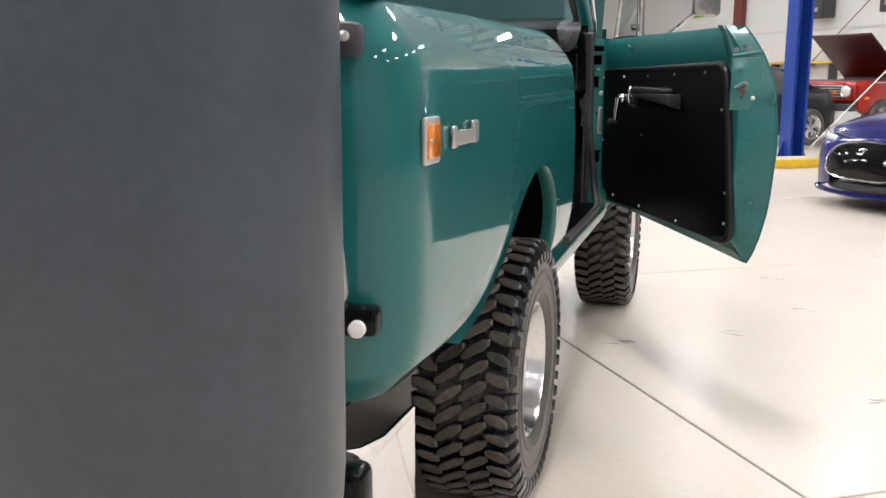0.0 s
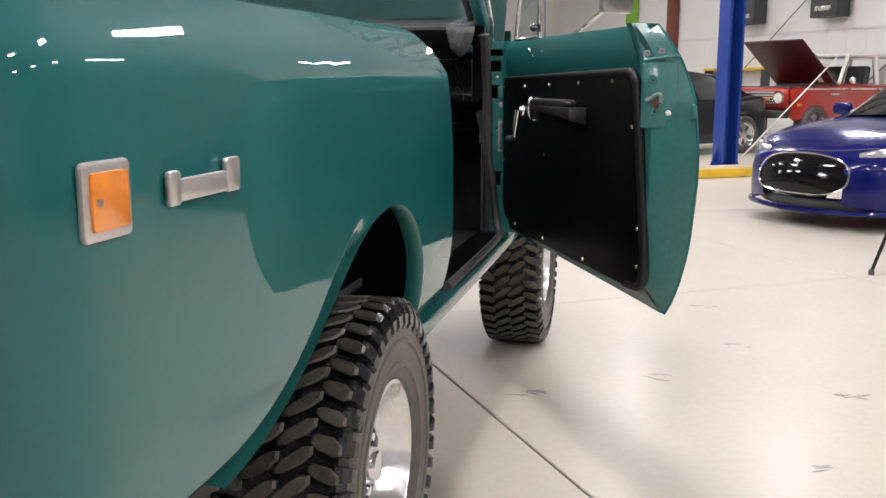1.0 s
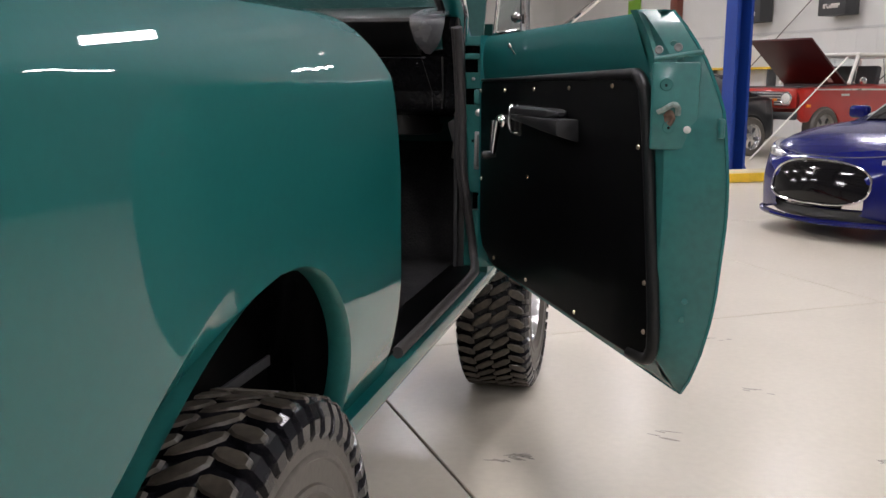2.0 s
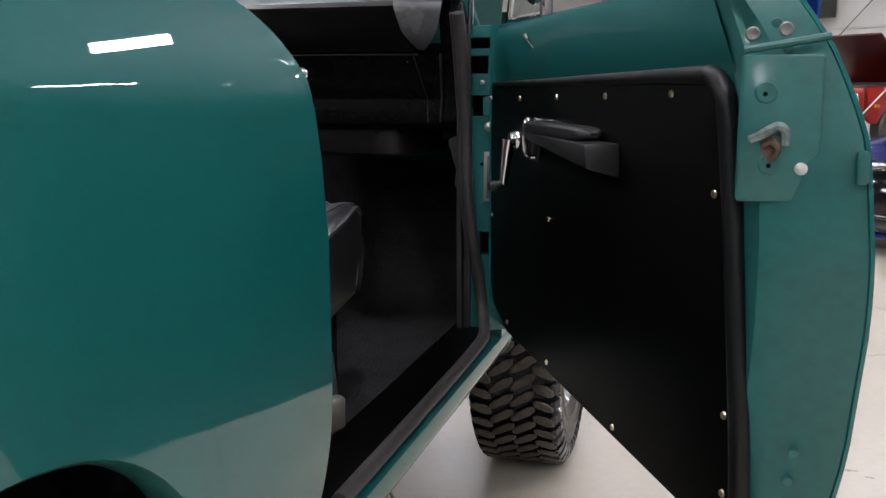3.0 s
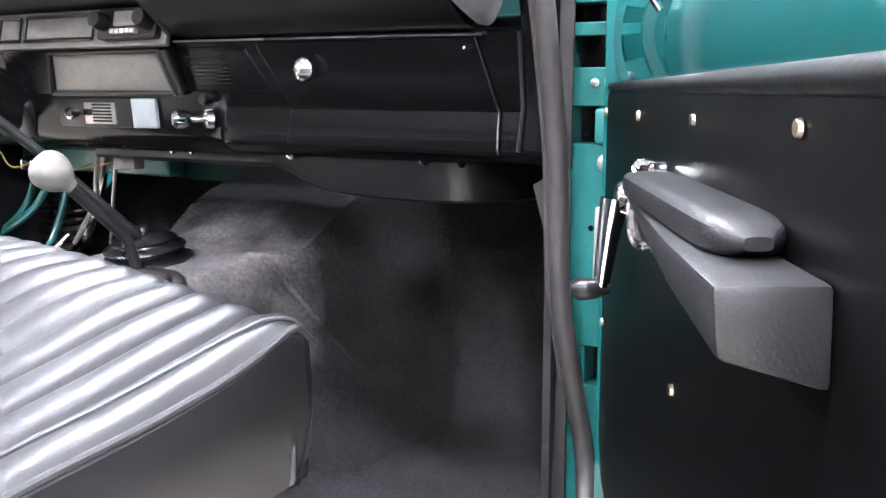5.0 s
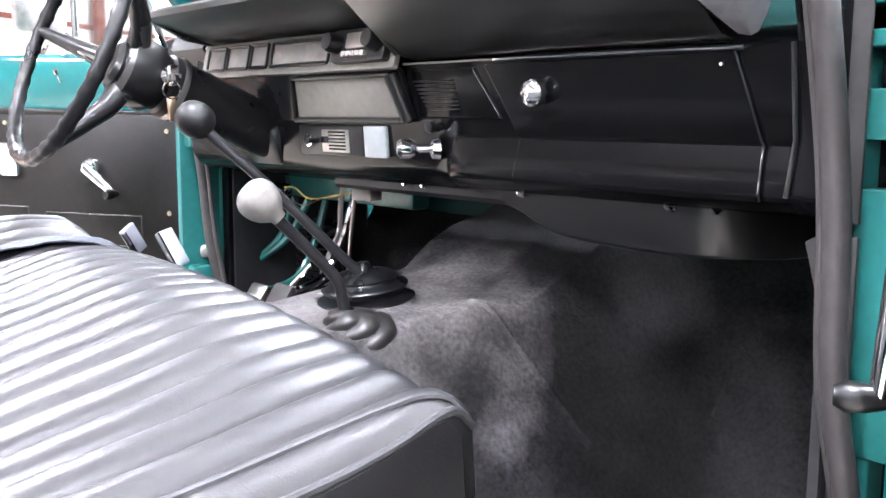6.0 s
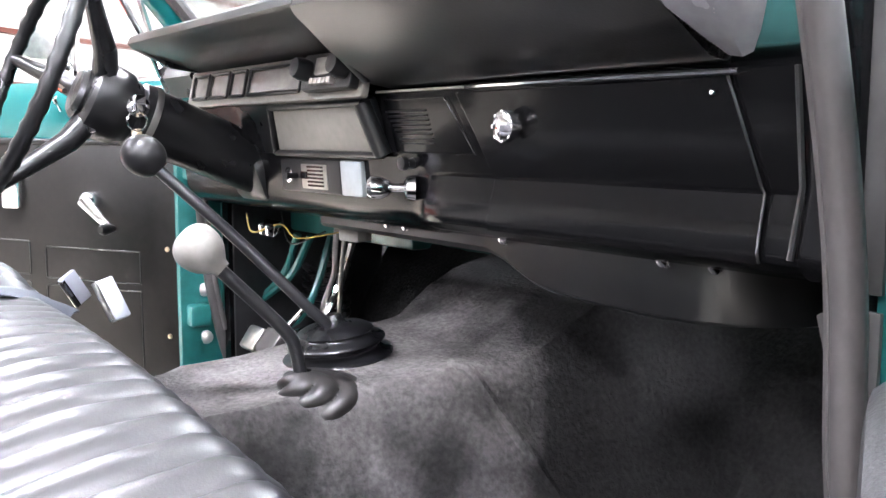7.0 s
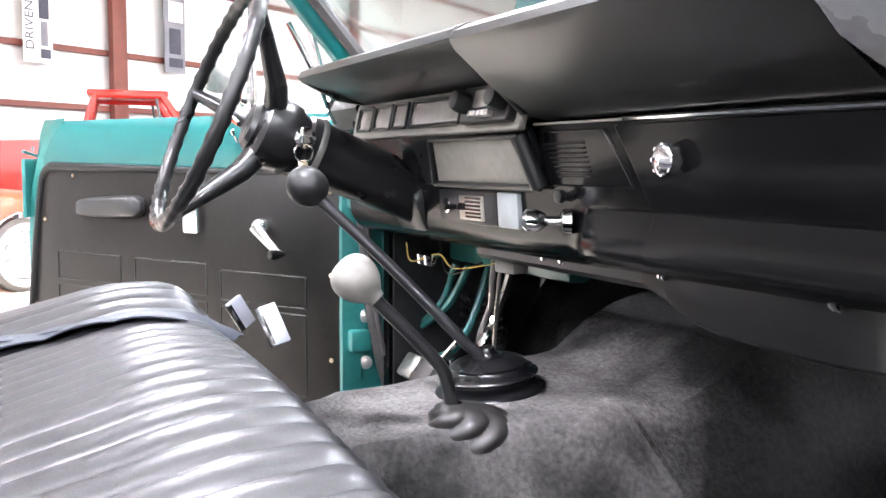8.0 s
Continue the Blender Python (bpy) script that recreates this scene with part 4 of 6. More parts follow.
        bmesh.ops.bevel(bm, geom=sharp, offset=0.005, segments=2, profile=0.5, affect="EDGES")
        part("armrest_shell", bm, ARMREST, d, "dark grey armrest shell")
    # latch with worn steel and a white button
    z = 1.225
    s1 = rear(z) - 0.018
    fl = basis(P(s1 - 0.045, 0.034, z), (U * 0.5 + N).normalized(), (0, 0, 1))
    face_n = (U * 0.9 - N * 0.43).normalized()
    if fl.to_3x3().col[2].dot(face_n) < 0:
        fl = basis(P(s1 - 0.045, 0.034, z), -(U * 0.43 + N * 0.9).normalized(), (0, 0, 1))
    part("latch_plate", plate(rounded(-0.05, 0.045, -0.07, 0.106, 0.006), 0.014, fl, 0.004), TEAL_INNER, d)
    part("latch_pocket", plate([(0.011 * math.cos(t) - 0.012, 0.015 * math.sin(t) - 0.004) for t in [2 * math.pi * k / 18 for k in range(18)]], 0.0152, fl, 0.001), RUST, d, "worn rusty door latch")
    part("latch_claw", tube(spline([fl @ Vector(p) for p in ((-0.036, 0.006, 0.016), (-0.022, 0.013, 0.021), (-0.006, 0.022, 0.021), (0.004, 0.016, 0.018), (0.004, 0.0, 0.015))], 4), 0.0058, 8), LATCH_STEEL, d, "scuffed steel latch claw")
    part("latch_hook", tube(spline([fl @ Vector(p) for p in ((-0.022, -0.002, 0.016), (-0.012, 0.004, 0.019), (-0.004, -0.006, 0.018), (-0.012, -0.02, 0.015))], 4), 0.0042, 8), RUST, d)
    for a_, b_ in ((-0.020, 0.062), (-0.012, -0.0235)):
        dim = part("latch_dimple", lathe([(0.014, 0.0), (0.012, 0.0015), (0.007, 0.0012), (0.0, 0.0008)], fl @ Vector((a_, b_, 0.0137)), face_n, 20), TEAL_INNER, d)
        part("latch_screw", lathe([(0.003, 0.0), (0.0025, 0.001), (0.0, 0.001)], fl @ Vector((a_ - 0.001, b_ - 0.002, 0.0146)), face_n, 12), BLACK_PAINT, dim)
    for a_, b_ in ((-0.038, 0.131), (0.0, 0.136)):
        part("latch_screw", lathe([(0.009, 0.0), (0.007, 0.002), (0.003, 0.001), (0.0, 0.0006)], fl @ Vector((a_, b_, 0.001)), face_n, 12), DULL_GREY, d)
    part("button", lathe([(0.0075, 0.0), (0.0075, 0.005), (0.005, 0.007), (0.0, 0.008)], fl @ Vector((0.024, -0.0285, 0.013)), face_n, 18), WHITE_PLASTIC, d, "white round button")
    for z2 in (0.84, 0.80, 1.37, 1.34):
        s2 = rear(z2)
        part("rivet", lathe([(0.007, 0.0), (0.006, 0.003), (0.0, 0.004)], P(s2 - 0.028, bulge(z2) * 0.5, z2), face_n, 10), TEAL_INNER, d)
    part("bumper_stop", box((0.014, 0.014, 0.04), P(rear(1.2) + 0.001, 0.10, 1.2), bevel=0.004), TEAL_INNER, d)
    part("pressed_ridge", tube([fl @ Vector(p) for p in ((-0.047, 0.112, 0.004), (0.0, 0.119, 0.006), (0.05, 0.127, 0.002))], 0.005, 8), TEAL_INNER, d)
    part("lock_knob", lathe([(0.004, 0.0), (0.004, 0.02), (0.007, 0.024), (0.006, 0.034), (0.0, 0.036)], P(0.325, 0.004, 1.372), -N + Vector((0, 0, 1.5)), 12), CHROME, d, "small chrome lock knob")
    # vent window and mirror
    frame_pts = [P(0.05, 0.035, 1.44), P(0.30, 0.035, 1.44), P(0.30, 0.03, 1.80), P(0.17, 0.03, 1.80), P(0.05, 0.035, 1.44)]
    part("vent_frame", tube(frame_pts, 0.009, 8), CHROME, d, "chrome vent window frame")
    part("vent_post", tube([P(0.335, 0.035, 1.43), P(0.335, 0.03, 1.82)], 0.009, 8), CHROME, d)
    gl = part("vent_glass", plate([(0.06, 1.45), (0.29, 1.45), (0.29, 1.79), (0.18, 1.79)], 0.004, basis(P(0, 0.033, 0), U, (0, 0, 1))), GLASS, d, "clear vent glass")
    gl.visible_shadow = False
    part("vent_latch", lathe([(0.012, 0), (0.016, 0.012), (0.008, 0.024)], P(0.31, 0.02, 1.475), -N, 12), CHROME, d)
    part("mirror_head", plate(rounded(-0.07, 0.07, -0.05, 0.06, 0.02), 0.022, basis(P(0.56, 0.20, 1.56), (N * 0.94 + U * -0.3).normalized(), (0, 0, 1)), 0.006), STEEL, d, "square bright door mirror")
    part("mirror_arm", tube(spline([P(0.45, 0.08, 1.43), P(0.47, 0.13, 1.47), P(0.52, 0.19, 1.53)], 4), 0.008, 8), CHROME, d)
    return d


door(1, (0.8395, 1.7307), (0.4785, -0.878), (0.878, 0.4785))
door(-1, (-0.845, 1.765), (-0.856, -0.517), (-0.517, 0.856))

# ---- cab ----
# floor, toe board and tunnel under one carpet
def carpet_z(x, y):
    """Height of the carpet: floor, tunnel (fuller on the passenger side) and the rising toe board."""
    full = [(0.3, 0.16), (1.3, 0.2), (1.55, 0.26), (1.75, 0.34), (1.9, 0.37), (2.1, 0.40), (2.4, 0.42)] if x > 0 else [(0.3, 0.16), (1.3, 0.2), (1.75, 0.27), (2.1, 0.36), (2.4, 0.40)]
    t = abs(x) / lerp(y, full)
    high = smooth_lerp(y, [(0.3, 0.14), (1.1, 0.24), (1.45, 0.33), (1.85, 0.355), (2.1, 0.44), (2.4, 0.55)])
    z = 0.645 + high * (1.0 if t < 0.55 else max(0.0, 1 - (t - 0.55) / 0.6) if t < 1.15 else 0.0)
    toe = max(0.0, (y - 2.0) / 0.32)
    return max(z, 0.645 + 0.46 * toe * min(1.0, toe + 0.35)) + 0.005 * noise.noise(Vector((x * 9, y * 9, 2.0))) + 0.003 * noise.noise(Vector((x * 23, y * 23, 5.0)))


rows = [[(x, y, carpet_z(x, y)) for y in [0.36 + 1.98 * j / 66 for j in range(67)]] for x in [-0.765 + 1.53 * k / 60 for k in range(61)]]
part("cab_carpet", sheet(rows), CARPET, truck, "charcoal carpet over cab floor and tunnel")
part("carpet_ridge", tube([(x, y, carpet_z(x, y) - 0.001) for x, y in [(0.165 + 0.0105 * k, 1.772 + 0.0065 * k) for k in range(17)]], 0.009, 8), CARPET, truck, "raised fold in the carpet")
part("door_jamb", box((0.02, 0.14, 0.80), (-0.838, 1.832, 1.02), bevel=0.005), TEAL_INNER, truck, "teal door jamb")
part("side_closing_panel", box((0.012, 0.42, 0.84), (-0.862, 2.12, 0.99)), FOOTWELL, truck)
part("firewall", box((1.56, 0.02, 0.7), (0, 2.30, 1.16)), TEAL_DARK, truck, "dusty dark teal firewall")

# bench seat
seat = part("bench_seat", box((1.24, 0.44, 0.2), (0, 1.06, 0.76), bevel=0.02), BLACK_PAINT, truck, "black vinyl bench seat with pleats")


def cushion_top(x, y):
    t = (y - 0.86) / 0.47
    crown = hermite(y, [(0.84, 1.01), (0.95, 1.045), (1.1, 1.09), (1.22, 1.118), (1.28, 1.112), (1.31, 1.09), (1.33, 1.05)])
    edge = hermite(y, [(0.84, 0.960), (0.96, 0.985), (1.08, 0.994), (1.19, 1.007), (1.25, 1.020), (1.31, 1.037), (1.335, 1.022)])
    crown += (min(edge, crown) - crown) * (abs(x) / 0.66) ** 2.5
    # the driver's place stands fuller than the dip where the belts lie
    crown += 0.034 * smooth_lerp(x, [(-0.66, 0.0), (-0.44, 1.0), (-0.26, 0.9), (-0.10, 0.0)])
    if abs(x) < 0.60 and t > 0.02:
        ph = (x / 0.041) * 2 * math.pi
        crown += 0.0056 * (abs(math.cos(ph / 2)) ** 0.6 - 0.6)
    # the rolled band outside the pleats
    crown += 0.009 * math.sin(math.pi * max(0.0, min(1.0, (abs(x) - 0.602) / 0.058)))
    return crown


def front(x, y):
    """Draws the cushion's front corners in."""
    e = max(0.0, abs(x) - 0.633)
    return 0.84 + (y - 0.84) * (0.498 - (0.027 - math.sqrt(max(0.0, 0.000729 - e * e)))) / 0.498


rows = []
xs = [-0.66 + 1.32 * k / 520 for k in range(521)]
ysec = [0.84 + 0.0135 * k for k in range(33)] + [1.28, 1.29, 1.30, 1.31, 1.32]
for x in xs:
    rows.append([(x, front(x, y), cushion_top(x, y)) for y in ysec] + [(x, front(x, 1.333), cushion_top(x, 1.32) - 0.012), (x, front(x, 1.338), 0.96), (x, front(x, 1.33), 0.9), (x, front(x, 1.31), 0.868)])
bm = sheet(rows)
for x in (-0.66, 0.66):
    col = [(x, front(x, y), cushion_top(x, y)) for y in ysec] + [(x, front(x, 1.333), cushion_top(x, 1.32) - 0.012), (x, front(x, 1.338), 0.96), (x, front(x, 1.33), 0.9), (x, front(x, 1.31), 0.868)]
    put(bm, sheet([col, [(x * 1.008, y, min(z, 0.95)) for _, y, z in col], [(x * 0.995, y, 0.868) for _, y, z in col]]))
part("cushion", bm, VINYL, seat, "pleated black vinyl cushion")
for x in (-0.655, 0.655):
    part("piping", tube([(x, front(x, y), cushion_top(x, y) + 0.002) for y in ysec] + [(x, front(x, 1.333), cushion_top(x, 1.32) - 0.012)], 0.0045, 8), PIPING, seat)
    s = 1 if x > 0 else -1
    turn_in = [(s * lerp(y, [(0.84, 0.607), (1.20, 0.610), (1.25, 0.616), (1.28, 0.626), (1.30, 0.638), (1.32, 0.652)]), y) for y in ysec]
    part("seam", tube([(a, front(a, y), cushion_top(a, y) + 0.001) for a, y in turn_in], 0.0032, 6), PIPING, seat)
part("seat_frame", box((1.30, 0.50, 0.05), (0, 1.065, 0.838), (10, 0, 0), 0.012), SEAT_BASE, seat, "grey-brown seat base strip")
rows = []
for k in range(265):
    x = -0.66 + 1.32 * k / 264
    e = max(0.0, (abs(x) - 0.585) / 0.075) ** 2
    pl = 0.010 * (abs(math.cos(x / 0.041 * math.pi)) ** 0.6 - 0.6) if abs(x) < 0.565 else 0.0
    row = []
    for y, z, p in ((0.86, 0.905, 0), (0.905, 0.95, 0), (0.915, 1.0, 1), (0.885, 1.08, 1), (0.845, 1.16, 1), (0.80, 1.25, 1), (0.765, 1.33, 1), (0.735, 1.385, 0), (0.69, 1.405, 0), (0.64, 1.385, 0), (0.63, 1.3, 0), (0.70, 1.1, 0), (0.76, 0.93, 0), (0.80, 0.9, 0)):
        row.append((x, y + (pl if p else 0) - 0.004 * e, z))
    rows.append(row)
bm = sheet(rows, close=True)
for row in (rows[0], rows[-1]):
    bm.faces.new([bm.verts.new(p) for p in row])
part("backrest", bm, VINYL, seat, "black vinyl backrest")
side = [(0.662, 0.86, 0.905), (0.662, 0.905, 0.95), (0.662, 0.912, 1.0), (0.662, 0.88, 1.08), (0.662, 0.84, 1.16), (0.662, 0.795, 1.25), (0.662, 0.76, 1.33)]
part("backrest_piping", tube(side, 0.006, 8), PIPING, seat)
# lap belts and buckles
lie = [(0.87, -0.235), (0.95, -0.20), (1.047, -0.155), (1.126, -0.105), (1.20, -0.065), (1.25, -0.052), (1.30, -0.075), (1.345, -0.10)]
for shift, lift in ((-0.012, 0.004), (0.026, 0.007)):
    rows = []
    for k in range(25):
        y = 0.87 + 0.475 * k / 24
        x = hermite(y, lie) + shift * (1 - 0.6 * k / 24) + 0.006 * math.sin(9 * y)
        z = cushion_top(x, min(y, 1.312)) + lift + 0.003 * math.sin(23 * y) - 0.6 * max(0.0, y - 1.318)
        rows.append([(x - 0.022, y + 0.012, z), (x, y, z + 0.003), (x + 0.022, y - 0.012, z)])
    part("lap_belt", sheet(rows, 0.002), BELT, seat, "navy lap belt lying over the cushion")
# two folded grey buckle shells standing up behind the cushion's front edge
for high, low in (((-0.147, 1.342, 1.116), (-0.152, 1.366, 1.076)), ((-0.086, 1.369, 1.119), (-0.060, 1.385, 1.068))):
    high, low = Vector(high), Vector(low)
    down = (low - high).normalized()
    wide = Vector((-0.30, 0.60, 0.62))
    wide = (wide - down * wide.dot(down)).normalized()
    m = basis(high, wide, down)
    n = m.to_3x3().col[2] * (1 if m.to_3x3().col[2].x > 0 else -1)
    long = (low - high).length
    bm = bmesh.new()
    q = [bm.verts.new(high + wide * a + down * b + n * c) for b in (0.0, long) for a, c in ((0.0, 0.0), (0.026, 0.002), (0.025, -0.006), (0.0, -0.009))]
    for k in range(4):
        bm.faces.new((q[k], q[(k + 1) % 4], q[4 + (k + 1) % 4], q[4 + k]))
    bm.faces.new(q[0:4])
    bm.faces.new(q[4:8])
    bmesh.ops.recalc_face_normals(bm, faces=bm.faces[:])
    bmesh.ops.bevel(bm, geom=bm.edges[:], offset=0.002, segments=2, profile=0.5, affect="EDGES")
    bk = part("buckle", bm, BUCKLE, seat, "grey metal belt buckle")
    part("buckle_edge", tube([high + down * 0.002, low - down * 0.002], 0.0046, 8), CHROME, bk, "bright rolled buckle edge")
part("belt_strap", sheet([[(0.722 + 0.003 * k, 0.93, 0.835 - 0.02 * k), (0.738 + 0.002 * k, 0.962, 0.83 - 0.02 * k)] for k in range(5)], 0.004), BELT, seat)
part("buckle", box((0.026, 0.05, 0.062), (0.742, 0.94, 0.722), (4, 6, -25), 0.008, 3), IVORY, seat, "ivory belt buckle beside the seat")
part("seat_lever", tube(spline([(0.66, 0.66, 0.80), (0.70, 0.69, 0.795), (0.71, 0.76, 0.775), (0.69, 0.82, 0.77)], 4), 0.007, 8), CHROME, seat, "chrome seat lever")

# dashboard: black steel face, padded top
DASH_PLAIN = [(1.80, 1.182), (1.79, 1.178), (1.77, 1.188), (1.757, 1.205), (1.754, 1.211), (1.750, 1.24), (1.747, 1.262), (1.745, 1.28), (1.728, 1.372), (1.74, 1.385), (1.80, 1.40)]
DASH_BAND = [(1.80, 1.184), (1.785, 1.181), (1.752, 1.190), (1.736, 1.200), (1.733, 1.209), (1.741, 1.236), (1.749, 1.261), (1.746, 1.267), (1.728, 1.372), (1.74, 1.385), (1.80, 1.40)]


def dash_face(x, lift=0.0):
    """The dash section: plain behind the switches, with a ledge-like lower band to the right of them."""
    w = smooth_lerp(x, [(0.13, 0.0), (0.16, 1.0)])
    return [(p[0] + (q[0] - p[0]) * w - lift, p[1] + (q[1] - p[1]) * w) for p, q in zip(DASH_PLAIN, DASH_BAND)]


dash_xs = [-0.74 + 0.074 * k for k in range(12)] + [0.10, 0.13, 0.138, 0.145, 0.152, 0.16, 0.20, 0.30, 0.42, 0.55, 0.66, 0.74]
dash = part("dashboard", sheet([[(x, y, z) for y, z in dash_face(x)] for x in dash_xs], 0.004), BLACK_PAINT, truck, "black steel dashboard")
DUCT_LOW = [(-0.76, 1.158), (0.21, 1.157), (0.24, 1.149), (0.27, 1.136), (0.30, 1.125), (0.335, 1.119), (0.40, 1.115), (0.52, 1.112), (0.65, 1.112)]
DUCT_BACK = [(-0.76, 0.0), (0.47, 0.0), (0.51, 0.004), (0.55, 0.014), (0.58, 0.030), (0.605, 0.055), (0.625, 0.09), (0.637, 0.14), (0.641, 0.20)]
duct_xs = [-0.25 + 0.02 * k for k in range(23)] + [0.20 + 0.012 * k for k in range(24)] + [0.485 + 0.01 * k for k in range(12)] + [0.603, 0.611, 0.618, 0.625, 0.631, 0.637, 0.641]
part("under_panel", sheet([[(x, y + lerp(x, DUCT_BACK), z) for y, z in ((1.805, 1.185), (1.802, 1.165), (1.805, lerp(x, DUCT_LOW) + 0.004), (1.809, lerp(x, DUCT_LOW)), (1.83, lerp(x, DUCT_LOW) - 0.002))] + [(x, 2.06, 1.14)] for x in duct_xs], 0.003), DUCT, dash, "black under-dash heater duct")
for sx, sz in ((0.02, 1.176), (0.25, 1.176), (0.515, 1.174)):
    part("screw", lathe([(0.0045, 0.0), (0.0045, 0.002), (0.0, 0.004)], (sx, 1.803 + lerp(sx, DUCT_BACK), sz), (0, -1, 0), 10), CHROME, dash)
part("under_shelf", sheet([[(x, y, z) for y, z in ((1.80, 1.183), (1.84, 1.178), (2.28, 1.19))] for x in (0.60, 0.68, 0.76)], 0.003), BLACK_PAINT, dash)
part("under_shelf", sheet([[(x, y, z) for y, z in ((1.80, 1.18), (1.84, 1.17), (2.28, 1.19))] for x in (-0.76, -0.5, -0.25)], 0.003), BLACK_PAINT, dash)
PAD = [(1.73, 1.378), (1.70, 1.383), (1.64, 1.42), (1.585, 1.466), (1.578, 1.477), (1.582, 1.488), (1.60, 1.498), (1.75, 1.525), (1.95, 1.55), (2.02, 1.55)]
bm = sheet([[(0.085 + 0.04 * k, y, z) for y, z in PAD] for k in range(15)])
bmesh.ops.holes_fill(bm, edges=[e for e in bm.edges if e.is_boundary])
part("dash_pad", bm, PAD_VINYL, dash, "black padded dash top")
# the pad's right end turns away in a shiny cap, its doorway reflection painted pale
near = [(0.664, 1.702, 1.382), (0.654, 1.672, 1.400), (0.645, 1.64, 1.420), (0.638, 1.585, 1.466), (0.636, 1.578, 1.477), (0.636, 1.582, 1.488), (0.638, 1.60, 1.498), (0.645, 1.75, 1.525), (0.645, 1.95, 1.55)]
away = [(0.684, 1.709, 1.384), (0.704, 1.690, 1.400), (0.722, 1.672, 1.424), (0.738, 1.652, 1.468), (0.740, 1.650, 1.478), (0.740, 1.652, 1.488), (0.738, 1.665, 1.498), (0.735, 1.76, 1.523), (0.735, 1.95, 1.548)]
part("pad_end", sheet([near, [tuple(0.5 * (p + q) + d for p, q, d in zip(a, b, (0.009, -0.010, -0.004))) for a, b in zip(near, away)], away], 0.004), PAD_CAP, dash, "rounded end of the dash pad with its bright reflection painted in")
part("dash_end", plate([(1.70, 1.46), (1.728, 1.375), (1.742, 1.27), (1.728, 1.205), (1.745, 1.188), (1.86, 1.185), (1.90, 1.50), (1.74, 1.50)], 0.05, basis((0.716, 0, 0), (0, 1, 0), (0, 0, 1)), 0.008), BLACK_PAINT, dash, "black dash end panel")
part("end_groove", tube([(0.7155, 1.726, 1.372), (0.7155, 1.741, 1.268), (0.7155, 1.727, 1.206)], 0.003, 6), PAD_VINYL, dash)
# hood over the instruments
HOOD = [(1.72, 1.433), (1.66, 1.45), (1.585, 1.474), (1.578, 1.48), (1.583, 1.492), (1.60, 1.50), (1.75, 1.525), (1.95, 1.55), (2.02, 1.55)]
part("cluster_hood", sheet([[(x, y, z) for y, z in HOOD] for x in [-0.56 + 0.06 * k for k in range(11)] + [0.06, 0.088]], 0.006), PAD_VINYL, dash, "black hood over the instruments")
part("hood_cheek", plate([(1.72, 1.40), (1.69, 1.383), (1.585, 1.47), (1.60, 1.49), (1.72, 1.5)], 0.014, basis((0.078, 0, 0), (0, 1, 0), (0, 0, 1)), 0.003), BLACK_PLASTIC, dash)
part("hood_cheek", plate([(1.74, 1.43), (1.66, 1.44), (1.585, 1.474), (1.60, 1.49), (1.74, 1.5)], 0.014, basis((-0.57, 0, 0), (0, 1, 0), (0, 0, 1)), 0.003), BLACK_PLASTIC, dash)
part("pad_left", sheet([[(x, y, z) for y, z in ((1.72, 1.39), (1.70, 1.43), (1.75, 1.5), (1.95, 1.545))] for x in (-0.74, -0.66, -0.575)], 0.006), BLACK_PLASTIC, dash)

# instrument face
FACE = basis((0, 1.688, 1.372), (1, 0, 0), (0, 0.22, 1))
face = part("instrument_face", plate(rounded(-0.56, 0.078, -0.006, 0.062, 0.006), -0.012, FACE, 0.003), GREY_PLASTIC, dash, "worn grey instrument face")
for a0, a1 in ((-0.53, -0.46), (-0.45, -0.37), (-0.36, -0.30), (-0.285, -0.10)):
    part("gauge_frame", tube([FACE @ Vector((a, b, 0.004)) for a, b in rounded(a0, a1, 0.008, 0.052, 0.004)], 0.0028, 6, True), BLACK_PLASTIC, face)
    part("gauge_glass", plate(rounded(a0 + 0.004, a1 - 0.004, 0.012, 0.048, 0.003), 0.003, FACE, 0.001), mat("pale_gauge_glass", (0.17, 0.16, 0.145), 0.2, coat=0.6, var=0.2, scale=15), face, "pale gauge window")
part("radio", plate(rounded(-0.075, 0.068, 0.004, 0.058, 0.006), 0.016, FACE, 0.003), BLACK_PLASTIC, face, "old radio with two knobs")
for a in (-0.058, 0.05):
    part("radio_knob", lathe([(0.0165, 0.0), (0.017, 0.012), (0.014, 0.024), (0.0, 0.026)], FACE @ Vector((a, 0.033, 0.016)), (0, -1, 0.22), 12), BLACK_PLASTIC, face)
part("radio_dial", plate(rounded(-0.03, 0.024, 0.024, 0.05, 0.003), 0.021, FACE, 0.002), STEEL, face)
for k in range(5):
    part("radio_button", plate(rounded(-0.032 + 0.0125 * k, -0.022 + 0.0125 * k, 0.010, 0.019, 0.002), 0.026, FACE, 0.002), BEZEL, face)

# lower cluster box with a deep bezel
F2 = basis((0, 1.752, 1.292), (1, 0, 0), (0, -0.35, 1))
cl = part("gauge_housing", plate(rounded(-0.40, 0.058, -0.006, 0.084, 0.01), 0.012, F2, 0.004), BLACK_PLASTIC, dash, "black lower cluster housing")
for pts, thick in ((((-0.275, 0.0), (-0.245, 0.078)), 0.006), (((0.062, 0.0), (0.047, 0.078)), 0.013), (((-0.245, 0.078), (0.047, 0.078)), 0.005), (((-0.275, 0.0), (0.062, 0.0)), 0.005)):
    a, b = (F2 @ Vector((*p, 0.020)) for p in pts)
    part("cluster_rim", tube([a, b], thick, 10), BLACK_PLASTIC, cl)
part("cluster_face", plate([(-0.266, 0.004), (0.052, 0.004), (0.040, 0.074), (-0.242, 0.074)], 0.018, F2, 0.002), GREY_PLASTIC, cl, "plain grey-brown gauge cover")

